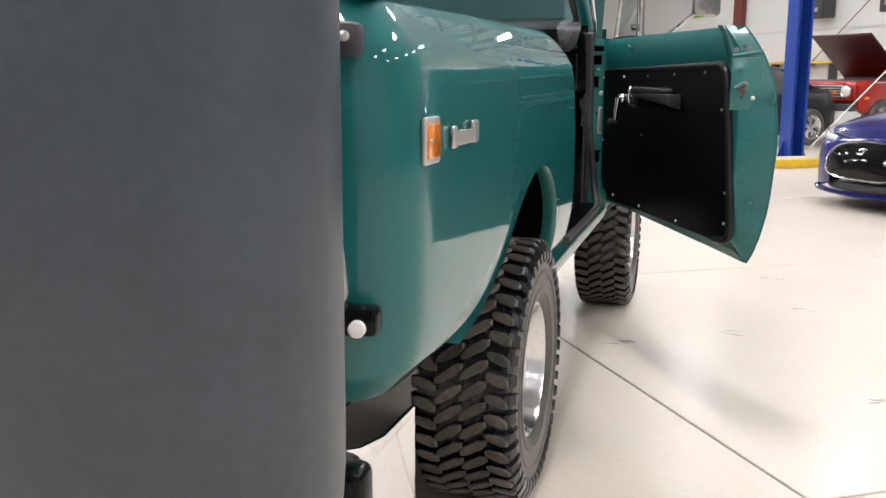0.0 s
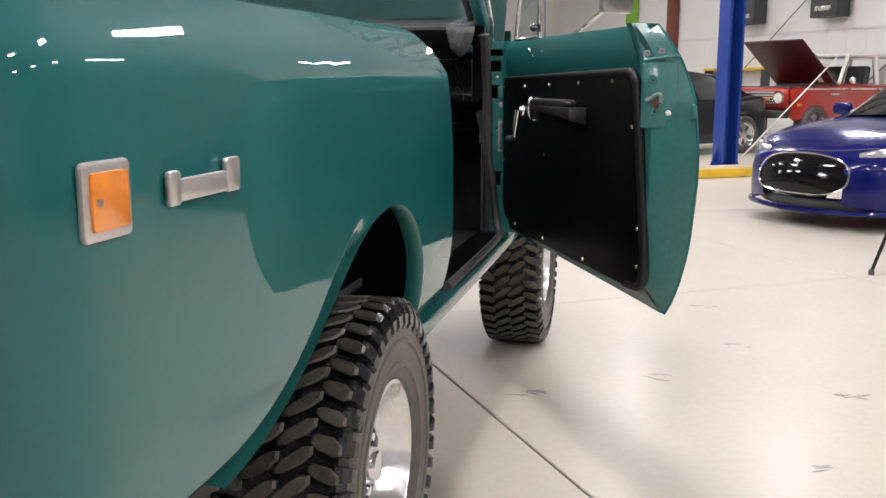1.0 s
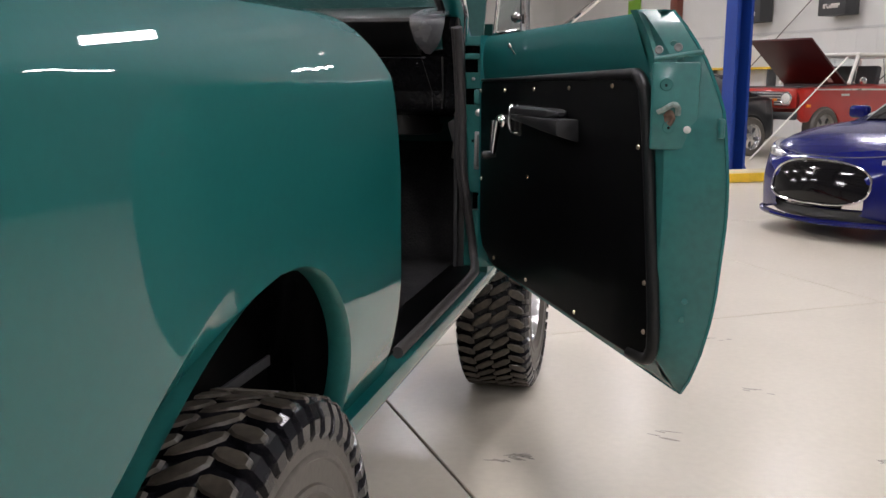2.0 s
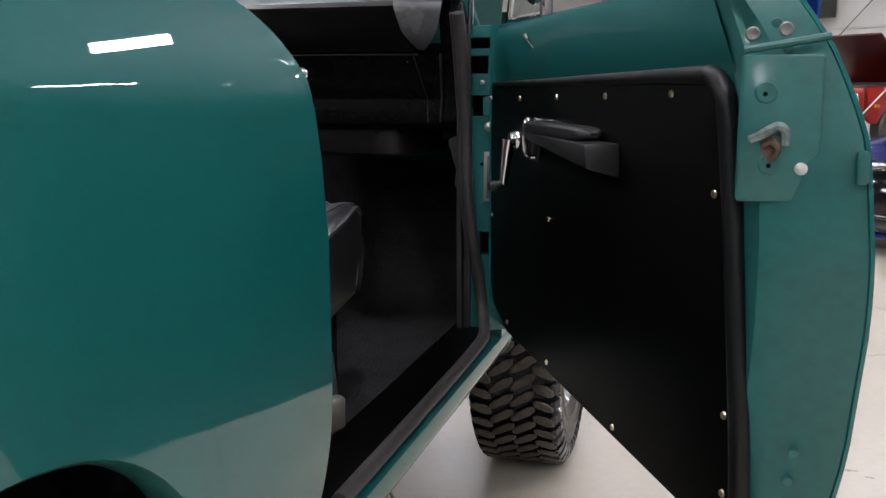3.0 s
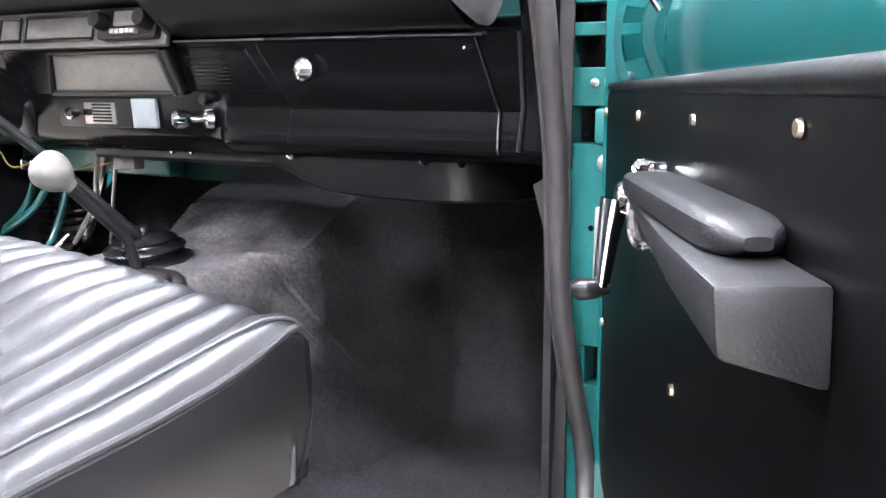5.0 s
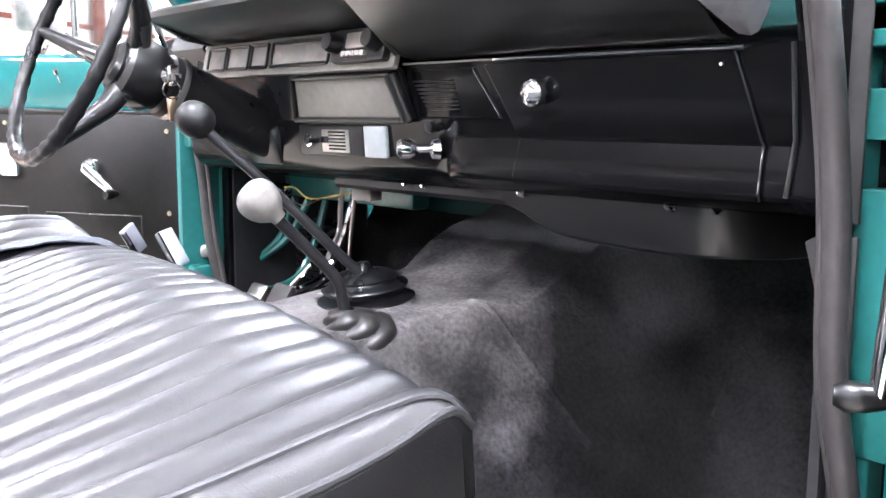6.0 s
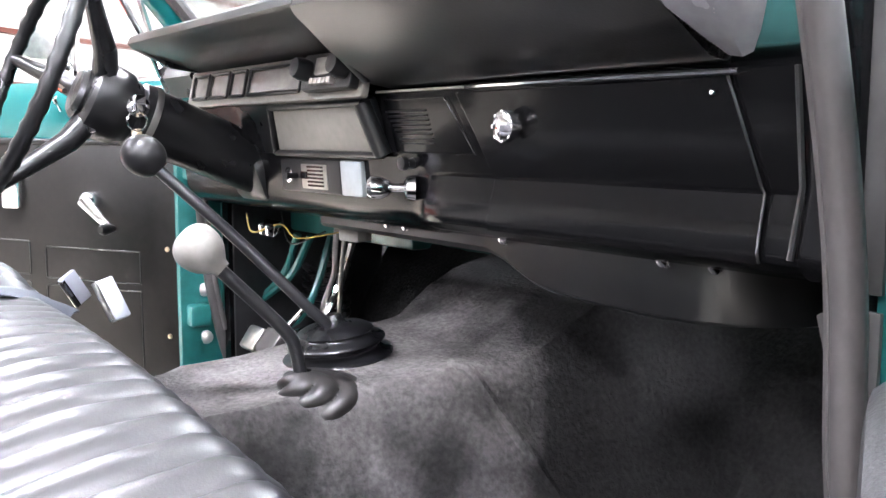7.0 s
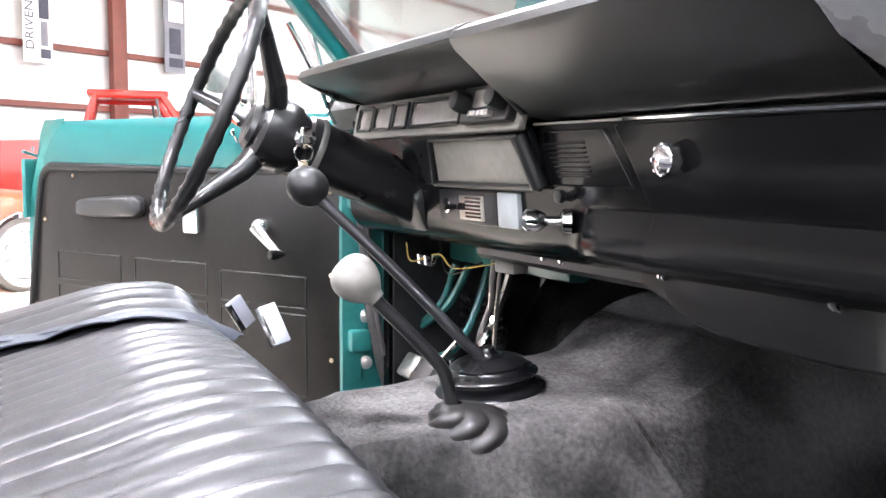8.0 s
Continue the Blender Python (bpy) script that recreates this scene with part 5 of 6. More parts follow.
# switch plate with its label
F3 = basis((-0.068, 1.749, 1.247), (1, 0, 0), (0, -0.08, 1))
sw = part("switch_plate", plate(rounded(-0.205, -0.005, -0.024, 0.030, 0.004), 0.008, F3, 0.002), BLACK_PLASTIC, dash, "black switch plate")
part("socket_ring", lathe([(0.013, 0), (0.013, 0.006), (0.009, 0.007), (0.009, 0.002)], F3 @ Vector((-0.168, 0.003, 0.008)), (0, -1, 0), 20, True), CHROME, sw)
part("switch_label", plate(rounded(-0.13, -0.045, -0.018, 0.022, 0.002), 0.0095, F3, 0.001), STEEL, sw, "bright label plate with ruled lines")
for k in range(6):
    part("label_bar", box((0.05, 0.002, 0.0032), F3 @ Vector((-0.08, -0.012 + 0.006 * k, 0.0112))), BLACK_PAINT, sw)
part("label_bar", box((0.02, 0.002, 0.012), F3 @ Vector((-0.118, 0.004, 0.0112))), BLACK_PAINT, sw)
part("toggle", tube([F3 @ Vector(p) for p in ((-0.148, 0.002, 0.008), (-0.146, 0.004, 0.03))], 0.005, 8), BLACK_PLASTIC, sw)
part("blank_plate", plate(rounded(-0.003, 0.058, -0.024, 0.030, 0.003), 0.009, F3, 0.002), PALE_PLATE, dash, "plain grey blanking plate")
part("choke_pull", lathe([(0.006, 0.0), (0.006, 0.03), (0.011, 0.034), (0.016, 0.045), (0.016, 0.058), (0.010, 0.064), (0.0, 0.065)], (0.114, 1.748, 1.242), (-0.55, -0.83, 0), 20), CHROME, dash, "chrome pull knob")
part("pull_boss", lathe([(0.018, 0.0), (0.016, 0.012), (0.008, 0.016)], (0.117, 1.75, 1.242), (-0.55, -0.83, 0), 18), CHROME, dash)
part("switch_knob", lathe([(0.008, 0.0), (0.006, 0.010), (0.010, 0.013), (0.009, 0.020), (0.0, 0.022)], (0.118, 1.745, 1.276), (0, -1, 0), 16), BLACK_PLASTIC, dash)
# speaker slots
for k in range(8):
    z = 1.303 + 0.0062 * k
    a0, a1 = lerp(z, [(1.303, 0.100), (1.347, 0.072)]), lerp(z, [(1.303, 0.176), (1.347, 0.166)])
    part("speaker_slat", box((a1 - a0, 0.006, 0.0026), ((a0 + a1) / 2, 1.7405 - 0.19 * (z - 1.303), z), bevel=0.0008, seg=1), BLACK_PLASTIC, dash)
part("speaker_frame", tube([(x, 1.742 - 0.19 * (z - 1.282), z) for x, z in ((0.088, 1.290), (0.262, 1.290), (0.215, 1.362), (0.075, 1.362))], 0.0014, 6, True), BLACK_PAINT, dash)
# glove box door, knob and hinge strip
rows = []
for y, z in [p for p in dash_face(0.4, 0.004) if 1.195 < p[1] < 1.373][:-1] + [(1.7335, 1.32), (1.7255, 1.366)]:
    x0 = lerp(z, [(1.20, 0.302), (1.262, 0.300), (1.277, 0.296), (1.37, 0.242)])
    x1 = lerp(z, [(1.20, 0.682), (1.262, 0.676), (1.37, 0.645)])
    rows.append([(x0 + (x1 - x0) * k / 8, y, z) for k in range(9)])
gb = part("glovebox_door", sheet(rows, 0.003), BLACK_PAINT, dash, "black glovebox door")
for side_k in (0, -1):
    part("door_seam", tube([Vector(row[side_k]) + Vector((0, -0.001, 0)) for row in rows], 0.0018, 6), PAD_VINYL, gb)
part("lock_dot", lathe([(0.003, 0.0), (0.002, 0.002), (0.0, 0.002)], (0.632, 1.7225, 1.352), (0, -1, 0), 10), CHROME, gb)
part("glovebox_knob", lathe([(0.010, 0.0), (0.010, 0.008), (0.017, 0.012), (0.018, 0.024), (0.012, 0.028), (0.0, 0.029)], (0.350, 1.734, 1.324), (0, -1, 0), 20), CHROME, gb, "fluted chrome knob")
for k in range(8):
    t = 2 * math.pi * k / 8
    part("knob_flute", cyl(0.0028, 0.014, (0.350 + 0.016 * math.cos(t), 1.716, 1.324 + 0.016 * math.sin(t)), (90, 0, 0), n=8), CHROME, gb)
part("dash_trim", tube([(0.265, 1.722, 1.373), (0.5, 1.721, 1.372), (0.66, 1.722, 1.370)], 0.0032, 8), CHROME, dash, "thin bright trim line")
part("dash_trim", tube([(0.06, 1.723, 1.374), (0.265, 1.722, 1.373)], 0.002, 8), STEEL, dash)
for x in (-0.03, 0.020, 0.250, 0.517, 0.586):
    part("screw", lathe([(0.0085, 0.0), (0.008, 0.004), (0.0, 0.006)], (x, 1.798, 1.181), (0, -1, -0.2), 12), CHROME, dash)
part("screw", lathe([(0.0085, 0.0), (0.008, 0.004), (0.0, 0.006)], (0.738, 1.795, 1.195), (0.2, -1, 0), 12), CHROME, dash)
part("fuse_box", box((0.05, 0.035, 0.03), (-0.205, 1.845, 1.148), (0, 0, 12), 0.004), IVORY, dash, "small pale fuse block")
part("kick_flange", box((0.03, 0.01, 0.16), (0.757, 1.80, 1.115), (0, 8, 0), 0.003), SEAT_BASE, dash)
# loose wires under the dash
for pts in (((-0.55, 1.80, 1.16), (-0.48, 1.78, 1.13), (-0.40, 1.80, 1.15), (-0.33, 1.80, 1.13), (-0.22, 1.84, 1.15)), ((-0.50, 1.85, 1.17), (-0.42, 1.83, 1.11), (-0.32, 1.85, 1.14))):
    part("wire", tube(spline(pts, 6), 0.0016, 6), DULL_YELLOW if pts[0][0] < -0.52 else BLACK_PLASTIC, dash)
for x in (-0.46, -0.43):
    part("connector", box((0.018, 0.03, 0.022), (x, 1.80, 1.14), (20, 10, 30), 0.003), CHROME, dash)

# steering column and wheel
SC, SN = Vector((-0.432, 1.389, 1.411)), Vector((-0.04, -0.926, 0.376)).normalized()
col = part("steering_column", lathe([(0.052, -0.44), (0.056, -0.2), (0.058, -0.185), (0.058, -0.165), (0.052, -0.16), (0.055, -0.15), (0.063, -0.14), (0.066, -0.115), (0.064, -0.085), (0.05, -0.076), (0.0, -0.074)], SC, SN, 32), BLACK_PLASTIC, truck, "black steering column")
part("column_ring", lathe([(0.060, -0.192), (0.061, -0.186), (0.060, -0.18), (0.05, -0.186)], SC, SN, 32, True), STEEL, col)
e1 = SN.cross(Vector((0, 0, 1))).normalized()
e2 = e1.cross(SN).normalized()
if e2.z < 0:
    e2 = -e2
ring = []
for k in range(120):
    t = 2 * math.pi * k / 120
    ring.append(SC + SN * 0.012 + 0.215 * (math.cos(t) * e1 + math.sin(t) * e2))
part("wheel_rim", tube(ring, 0.0125, 12, True, lambda i: 0.0125 + 0.0014 * math.cos(i * 2 * math.pi / 3)), BLACK_PLASTIC, col, "thin black steering wheel rim with finger grips")
for deg in (130, 250, 10):
    t = radians(deg)
    w = math.cos(t) * e1 + math.sin(t) * e2
    part("spoke", tube([SC - SN * 0.10 + w * 0.03, SC - SN * 0.075 + w * 0.09, SC - SN * 0.025 + w * 0.16, SC + SN * 0.012 + w * 0.212], 0.013, 10, rfun=lambda i: (0.023, 0.019, 0.014, 0.010)[i]), BLACK_PLASTIC, col)
part("hub_pad", lathe([(0.045, -0.08), (0.045, -0.07), (0.036, -0.062), (0.0, -0.06)], SC, SN, 28), BLACK_PLASTIC, col)
key_at = SC - SN * 0.15 + Vector((0.064, 0, 0.004))
part("ignition_lock", lathe([(0.018, -0.01), (0.018, 0.012), (0.012, 0.018), (0.0, 0.019)], key_at, (1, -0.25, 0.2), 18), CHROME, col, "ignition lock with key ring")
part("key", box((0.012, 0.022, 0.03), key_at + Vector((0.024, -0.006, 0.006)), (0, 0, 20), 0.004), CHROME, col)
kr = [key_at + Vector((0.03, -0.012 + 0.016 * math.cos(t), -0.022 + 0.016 * math.sin(t))) for t in [2 * math.pi * k / 20 for k in range(20)]]
part("key_ring", tube(kr, 0.0018, 6, True), CHROME, col)
part("key", box((0.003, 0.016, 0.042), key_at + Vector((0.03, -0.012, -0.055)), (6, 0, 0), 0.003), BRASS, col)
part("turn_stalk", tube([SC - SN * 0.06 + Vector((-0.05, 0, 0)), SC - SN * 0.05 + Vector((-0.16, 0, 0.03))], 0.005, 8), CHROME, col)
part("hazard_knob", lathe([(0.006, 0), (0.006, 0.012), (0.009, 0.016), (0.0, 0.02)], SC - SN * 0.08 + Vector((0.03, 0.0, -0.045)), (0.4, -0.3, -0.8), 12), CHROME, col)
part("column_shroud", box((0.13, 0.06, 0.085), (-0.42, 1.765, 1.24), (22, 0, 0), 0.02), BLACK_PLASTIC, col)

# gear levers
lv = part("gear_lever", tube(spline([(0.008, 1.676, 1.0), (0.004, 1.675, 1.035), (-0.012, 1.645, 1.07), (-0.065, 1.55, 1.18), (-0.112, 1.46, 1.275)], 6), 0.0085, 10), LEVER, truck, "long gear lever with black knob")
part("knob", lathe([(0.029 * math.sin(math.pi * k / 16) ** 0.9 if 0 < k < 16 else 0.0, 0.028 - 0.062 * (1 - math.cos(math.pi * k / 16)) / 2) for k in range(17)], (-0.118, 1.45, 1.287), (-0.5, -0.75, 0.5), 24), BLACK_PLASTIC, lv, "black ball knob")
bellows = [(0.090, -0.012), (0.090, 0.0)]
for k in range(37):
    u = k / 36
    bellows.append((0.086 - 0.026 * u + 0.009 * math.sin(u * 6 * math.pi - 0.6) * (1 - 0.3 * u), 0.002 + 0.066 * u))
bellows += [(0.048, 0.073), (0.030, 0.077), (0.018, 0.080), (0.013, 0.086), (0.011, 0.092), (0.0, 0.093)]
part("boot", lathe(bellows, (-0.002, 1.696, 0.962), (0.0, -0.12, 1), 40), BOOT, lv, "black rubber bellows boot")
lv = part("transfer_lever", tube(spline([(0.104, 1.584, 0.970), (0.103, 1.577, 0.995), (0.101, 1.571, 1.030), (0.098, 1.561, 1.056), (0.088, 1.527, 1.095), (0.073, 1.473, 1.152)], 6), 0.009, 10), LEVER, truck, "short transfer lever with ivory knob")
part("knob", lathe([(0.0, 0.027)] + [(0.031 * math.sin(math.pi * k / 18) ** 0.8, 0.001 + 0.026 * math.cos(math.pi * k / 18)) for k in range(1, 10)] + [(0.0305, -0.006), (0.0285, -0.014), (0.0245, -0.022), (0.0185, -0.029), (0.0125, -0.035), (0.0105, -0.042), (0.0, -0.042)], (0.064, 1.455, 1.174), (-0.35, -0.65, 0.68), 24), IVORY, lv, "ivory ball knob")
# a twisted boot: flutes wind round a low dome, pulled towards the lever
rings = []
for k in range(25):
    u = k / 24
    rad = 0.056 * (1 - u ** 2.0) ** 0.65 + 0.011
    ring = []
    for j in range(120):
        a = 2 * math.pi * j / 120
        lobe = abs(math.sin(3.5 * (a - 2.1 * u + 0.3))) ** 0.6
        r = rad * (1.0 + 0.17 * math.sin(math.pi * (0.10 + 0.82 * u)) * (lobe - 0.75))
        ring.append((0.104 - 0.002 * u + r * math.cos(a), 1.614 - 0.034 * u * u + r * math.sin(a), 0.950 + 0.056 * u + 0.004 * lobe * math.sin(math.pi * u)))
    rings.append(ring)
part("boot", sheet(rings, close=True), BOOT_DUSTY, lv, "twisted black rubber boot")
part("boot_flange", lathe([(0.068, -0.03), (0.068, -0.002), (0.064, 0.003), (0.0, 0.004)], (0.104, 1.612, 0.950), (0.0, -0.05, 1), 40), BOOT_DUSTY, lv)
for j in range(4):
    a = 0.9 + j * math.pi / 2
    part("boot_screw", lathe([(0.005, 0.0), (0.004, 0.003), (0.0, 0.004)], (0.104 + 0.064 * math.cos(a), 1.612 + 0.064 * math.sin(a), 0.953), (0, 0, 1), 10), STEEL, lv)

# pedals and cables
for x, y, z, lab in ((-0.45, 1.80, 0.915, "brake pedal"), (-0.637, 1.85, 0.884, "clutch pedal")):
    p = part("pedal", box((0.07, 0.02, 0.055), (x, y, z), (-35, 0, 0), 0.008), RUBBER_TRIM if x > -0.5 else STEEL, truck, "worn " + lab)
    part("pedal_arm", tube(spline([(x, y + 0.01, z), (x + 0.01, y + 0.12, z + 0.05), (x + 0.01, y + 0.2, z + 0.25)], 5), 0.009, 8), CHROME if x > -0.5 else TEAL_INNER, p)
part("throttle_pedal", box((0.05, 0.015, 0.13), (-0.24, 1.98, 0.86), (-30, 0, 0), 0.006), RUBBER_TRIM, truck)
part("cable", tube(spline([(-0.362, 1.90, 1.15), (-0.372, 1.90, 1.10), (-0.386, 1.905, 1.05), (-0.452, 1.92, 0.985), (-0.52, 1.95, 0.94)], 6), 0.0055, 8), BEZEL, truck, "pale control cable")
part("cable", tube(spline([(-0.250, 1.85, 1.14), (-0.268, 1.852, 1.06), (-0.292, 1.86, 0.97)], 5), 0.004, 8), STEEL, truck)
part("clutch_rod", tube([(-0.486, 1.85, 0.93), (-0.405, 1.85, 0.985)], 0.0055, 8), CHROME, truck, "bright pedal rod")
for x0, x1 in ((-0.60, -0.77), (-0.66, -0.775)):
    part("pedal_hanger", tube(spline([(x0, 1.97, 1.10), ((x0 + x1) / 2 + 0.02, 1.955, 1.01), (x1, 1.93, 0.94)], 5), 0.009, 8), TEAL_INNER, truck, "teal pedal hanger")
for k in range(6):
    part("hose_ring", tube([(-0.70 + 0.085 * math.cos(t), 2.06 + 0.03 * math.sin(t), 0.915 + 0.021 * k + 0.010 * math.sin(t)) for t in [2 * math.pi * j / 20 for j in range(20)]], 0.009, 8, True), BLACK_PLASTIC, truck, "black ribbed hose")
part("cowl_brace", box((0.5, 0.05, 0.08), (-0.5, 2.02, 1.14), bevel=0.01), TEAL_INNER, truck, "teal brace under the dash")

# windscreen frame and glass, cowl and bonnet
for s in (1, -1):
    part("windscreen_pillar", tube([(s * 0.76, 1.90, 1.40), (s * 0.745, 1.76, 1.53), (s * 0.72, 1.60, 1.70), (s * 0.70, 1.42, 1.88)], 0.03, 10), TEAL, truck, "teal windscreen pillar")
    part("pillar_seal", tube([(s * 0.715, 1.90, 1.42), (s * 0.70, 1.76, 1.545), (s * 0.675, 1.60, 1.715), (s * 0.655, 1.42, 1.89)], 0.016, 8), RUBBER_TRIM, truck)
    part("pillar_clip", tube([(s * 0.79, 1.73, 1.42), (s * 0.80, 1.70, 1.50), (s * 0.79, 1.63, 1.62)], 0.007, 8), CHROME, truck)
part("windscreen_header", tube([(-0.70, 1.42, 1.88), (0, 1.41, 1.89), (0.70, 1.42, 1.88)], 0.032, 10), TEAL, truck, "teal windscreen header")
glass = part("windscreen", sheet([[(-0.72, 1.93, 1.40), (0.72, 1.93, 1.40)], [(-0.69, 1.61, 1.70), (0.69, 1.61, 1.70)], [(-0.66, 1.43, 1.87), (0.66, 1.43, 1.87)]], 0.004), GLASS, truck, "clear windscreen")
glass.visible_shadow = False
rows = [[(x, y - 0.04 * (1 - (x / 0.86) ** 2), z) for x in (-0.78, -0.6, -0.3, 0, 0.3, 0.6, 0.78)] for y, z in ((2.10, 1.40), (2.18, 1.6), (2.32, 2.0), (2.44, 2.4), (2.46, 2.52))]
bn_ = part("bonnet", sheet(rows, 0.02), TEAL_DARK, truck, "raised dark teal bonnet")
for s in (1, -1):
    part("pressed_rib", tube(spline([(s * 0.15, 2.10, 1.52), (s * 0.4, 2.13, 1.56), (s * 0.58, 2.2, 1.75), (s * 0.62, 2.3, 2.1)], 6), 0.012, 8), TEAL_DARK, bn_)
part("cowl", box((1.56, 0.16, 0.03), (0, 2.02, 1.40), bevel=0.01), TEAL, truck, "teal cowl panel")
part("grille_panel", box((1.66, 0.05, 0.55), (0, 3.2, 1.05), bevel=0.02), TEAL, truck, "teal front panel")
part("front_bumper", box((1.75, 0.08, 0.14), (0, 3.32, 0.72), bevel=0.02), CHROME, truck, "chrome front bumper")

# ---- other vehicles: built facing +y at the origin, then set down ----
def car_wheel(parent, x, y, r, w, rim_mat, tyre_mat=RUBBER, side_mat=None, spokes=5):
    s = 1 if x > 0 else -1
    hub = part("wheel", lathe([(0.0, w * 0.28), (r * 0.2, w * 0.3), (r * 0.6, w * 0.22), (r * 0.63, w * 0.45), (r * 0.66, w * 0.5), (r * 0.66, -w * 0.4)], (x, y, r), (s, 0, 0), 32), rim_mat, parent, "road wheel")
    part("tyre", lathe([(r * 0.65, -w * 0.5), (r * 0.9, -w * 0.52), (r, -w * 0.36), (r, w * 0.36), (r * 0.9, w * 0.52), (r * 0.65, w * 0.5)], (x, y, r), (s, 0, 0), 36, True), tyre_mat, hub)
    if side_mat:
        part("whitewall", lathe([(r * 0.68, w * 0.51), (r * 0.69, w * 0.53), (r * 0.85, w * 0.545), (r * 0.86, w * 0.52)], (x, y, r), (s, 0, 0), 36, True), side_mat, hub, "white sidewall band")
    for k in range(spokes):
        b = plate(rounded(r * 0.22, r * 0.54, -r * 0.08, r * 0.08, r * 0.06), 0.01, Matrix.Translation((x, y, r)) @ axis_to((s, 0, 0)) @ Matrix.Rotation(2 * math.pi * (k + 0.5) / spokes, 4, "Z") @ Matrix.Translation((0, 0, w * 0.25)), 0.002)
        part("rim_slot", b, DARK_BOX if not side_mat else CHROME, hub)
    return hub


def car_body(parent, stations, material, label, arches=(), ra=0.36):
    """Lofted body. Station: y, half width, floor z, belt z, deck z (middle), tuck at the top."""
    rows = []
    ys = sorted(set([s[0] for s in stations] + [a + d for a in arches for d in [ra * math.cos(math.pi * k / 12) for k in range(13)]] + [lerp(k / 40, [(0, stations[0][0]), (1, stations[-1][0])]) for k in range(41)]))
    keys = list(zip(*stations))

    def val(i, y):
        return hermite(y, list(zip(keys[0], keys[i])))

    for y in ys:
        w, z0, zb, zd = (val(i, y) for i in (1, 2, 3, 4))
        for a in arches:
            d = abs(y - a)
            if d < ra + 1e-4:
                z0 = max(z0, 0.33 + math.sqrt(max(0.0, ra * ra - d * d)))
        z0 = min(z0, zb - 0.05)
        sec = [(w * 0.92, z0), (w * 0.99, z0 + 0.02), (w, z0 + (zb - z0) * 0.35), (w * 0.995, z0 + (zb - z0) * 0.7), (w * 0.95, zb - 0.01), (w * 0.88, zb + (zd - zb) * 0.35), (w * 0.62, zb + (zd - zb) * 0.8), (w * 0.3, zd - (zd - zb) * 0.03), (0, zd)]
        pts = [(x, y, z) for x, z in sec] + [(-x, y, z) for x, z in sec[-2::-1]]
        rows.append(pts)
    bm = sheet(rows)
    bmesh.ops.holes_fill(bm, edges=[e for e in bm.edges if e.is_boundary], sides=40)
    return part("body", bm, material, parent, label)


def greenhouse(parent, st, roof_mat, glass_mat=DARK_GLASS):
    """Glasshouse loft: y, half width bottom, z bottom, half width top, z top."""
    rows = []
    for y, wb, zb, wt, zt in st:
        rows.append([(wb, y, zb), (wb * 0.5 + wt * 0.5 + 0.015, y, (zb + zt) / 2), (wt + 0.01, y, zt - 0.02), (wt - 0.05, y, zt), (0, y, zt + 0.03), (-wt + 0.05, y, zt), (-wt - 0.01, y, zt - 0.02), (-wb * 0.5 - wt * 0.5 - 0.015, y, (zb + zt) / 2), (-wb, y, zb)])
    part("window_band", sheet(rows), glass_mat, parent, "dark glass")
    rr = [[(x, y, z + 0.012) for x, y, z in r[2:7]] for r in rows if r[2][2] > r[0][2] + 0.2]
    return part("roof", sheet(rr, 0.01), roof_mat, parent)


# blue saloon
ev = thing("blue_saloon", (0, 0, 0), "deep blue electric saloon with a black oval nose", "car")
car_body(ev, [(-2.45, 0.80, 0.35, 0.85, 0.92), (-2.2, 0.92, 0.22, 0.92, 1.02), (-1.2, 0.97, 0.18, 0.95, 1.02), (0.6, 0.97, 0.17, 0.95, 0.99), (1.3, 0.96, 0.18, 0.90, 0.96), (1.9, 0.93, 0.18, 0.80, 0.88), (2.25, 0.82, 0.18, 0.68, 0.77), (2.42, 0.66, 0.20, 0.58, 0.66), (2.5, 0.45, 0.24, 0.50, 0.56)], BLUE_CAR, "glossy deep blue body", (-1.45, 1.45), 0.38)
greenhouse(ev, [(-1.9, 0.70, 0.98, 0.5, 1.02), (-1.3, 0.80, 0.96, 0.56, 1.30), (-0.5, 0.84, 0.95, 0.60, 1.42), (0.1, 0.84, 0.95, 0.60, 1.43), (0.5, 0.83, 0.95, 0.58, 1.36), (1.2, 0.80, 0.93, 0.62, 0.97)], BLUE_CAR)
nose = [(0.49 * math.copysign(abs(math.cos(t)) ** 0.7, math.cos(t)), 0.18 * math.copysign(abs(math.sin(t)) ** 0.75, math.sin(t))) for t in [2 * math.pi * k / 40 for k in range(40)]]
nm = basis((0, 2.455, 0.455), (-1, 0, 0), (0, -0.33, 1))
rows = [[nm @ Vector((a * f, b * f, 0.10 + 0.045 * (1 - f * f) - 0.28 * (a * f) ** 2)) for a, b in nose] for f in (1.0, 0.8, 0.5, 0.2, 0.02)]
part("nose_panel", sheet(rows, close=True), mat("black_gloss", (0.004, 0.004, 0.005), 0.08, coat=0.2, var=0.1, bump=0, spec=0.3), ev, "glossy black oval nose panel")
part("nose_rim", tube([nm @ Vector((a * 1.02, b * 1.04, 0.105 - 0.28 * a * a)) for a, b in nose], 0.009, 8, True), CHROME, ev, "chrome rim of the nose")
part("emblem", plate([(-0.06, 0.03), (0, 0.045), (0.06, 0.03), (0.012, 0.018), (0, -0.05), (-0.012, 0.018)], 0.012, nm @ Matrix.Translation((0, 0.075, 0.13)), 0.002), CHROME, ev)
part("lower_intake", sheet([[(x, 2.535 - 0.30 * (abs(x) / 0.7) ** 2.2 + d, z) for z, d in ((0.175, -0.005), (0.19, 0.010), (0.225, 0.015), (0.258, 0.008), (0.268, -0.010))] for x in [-0.70 + 0.07 * k for k in range(21)]], 0.012), DARK_BOX, ev, "black lower intake")
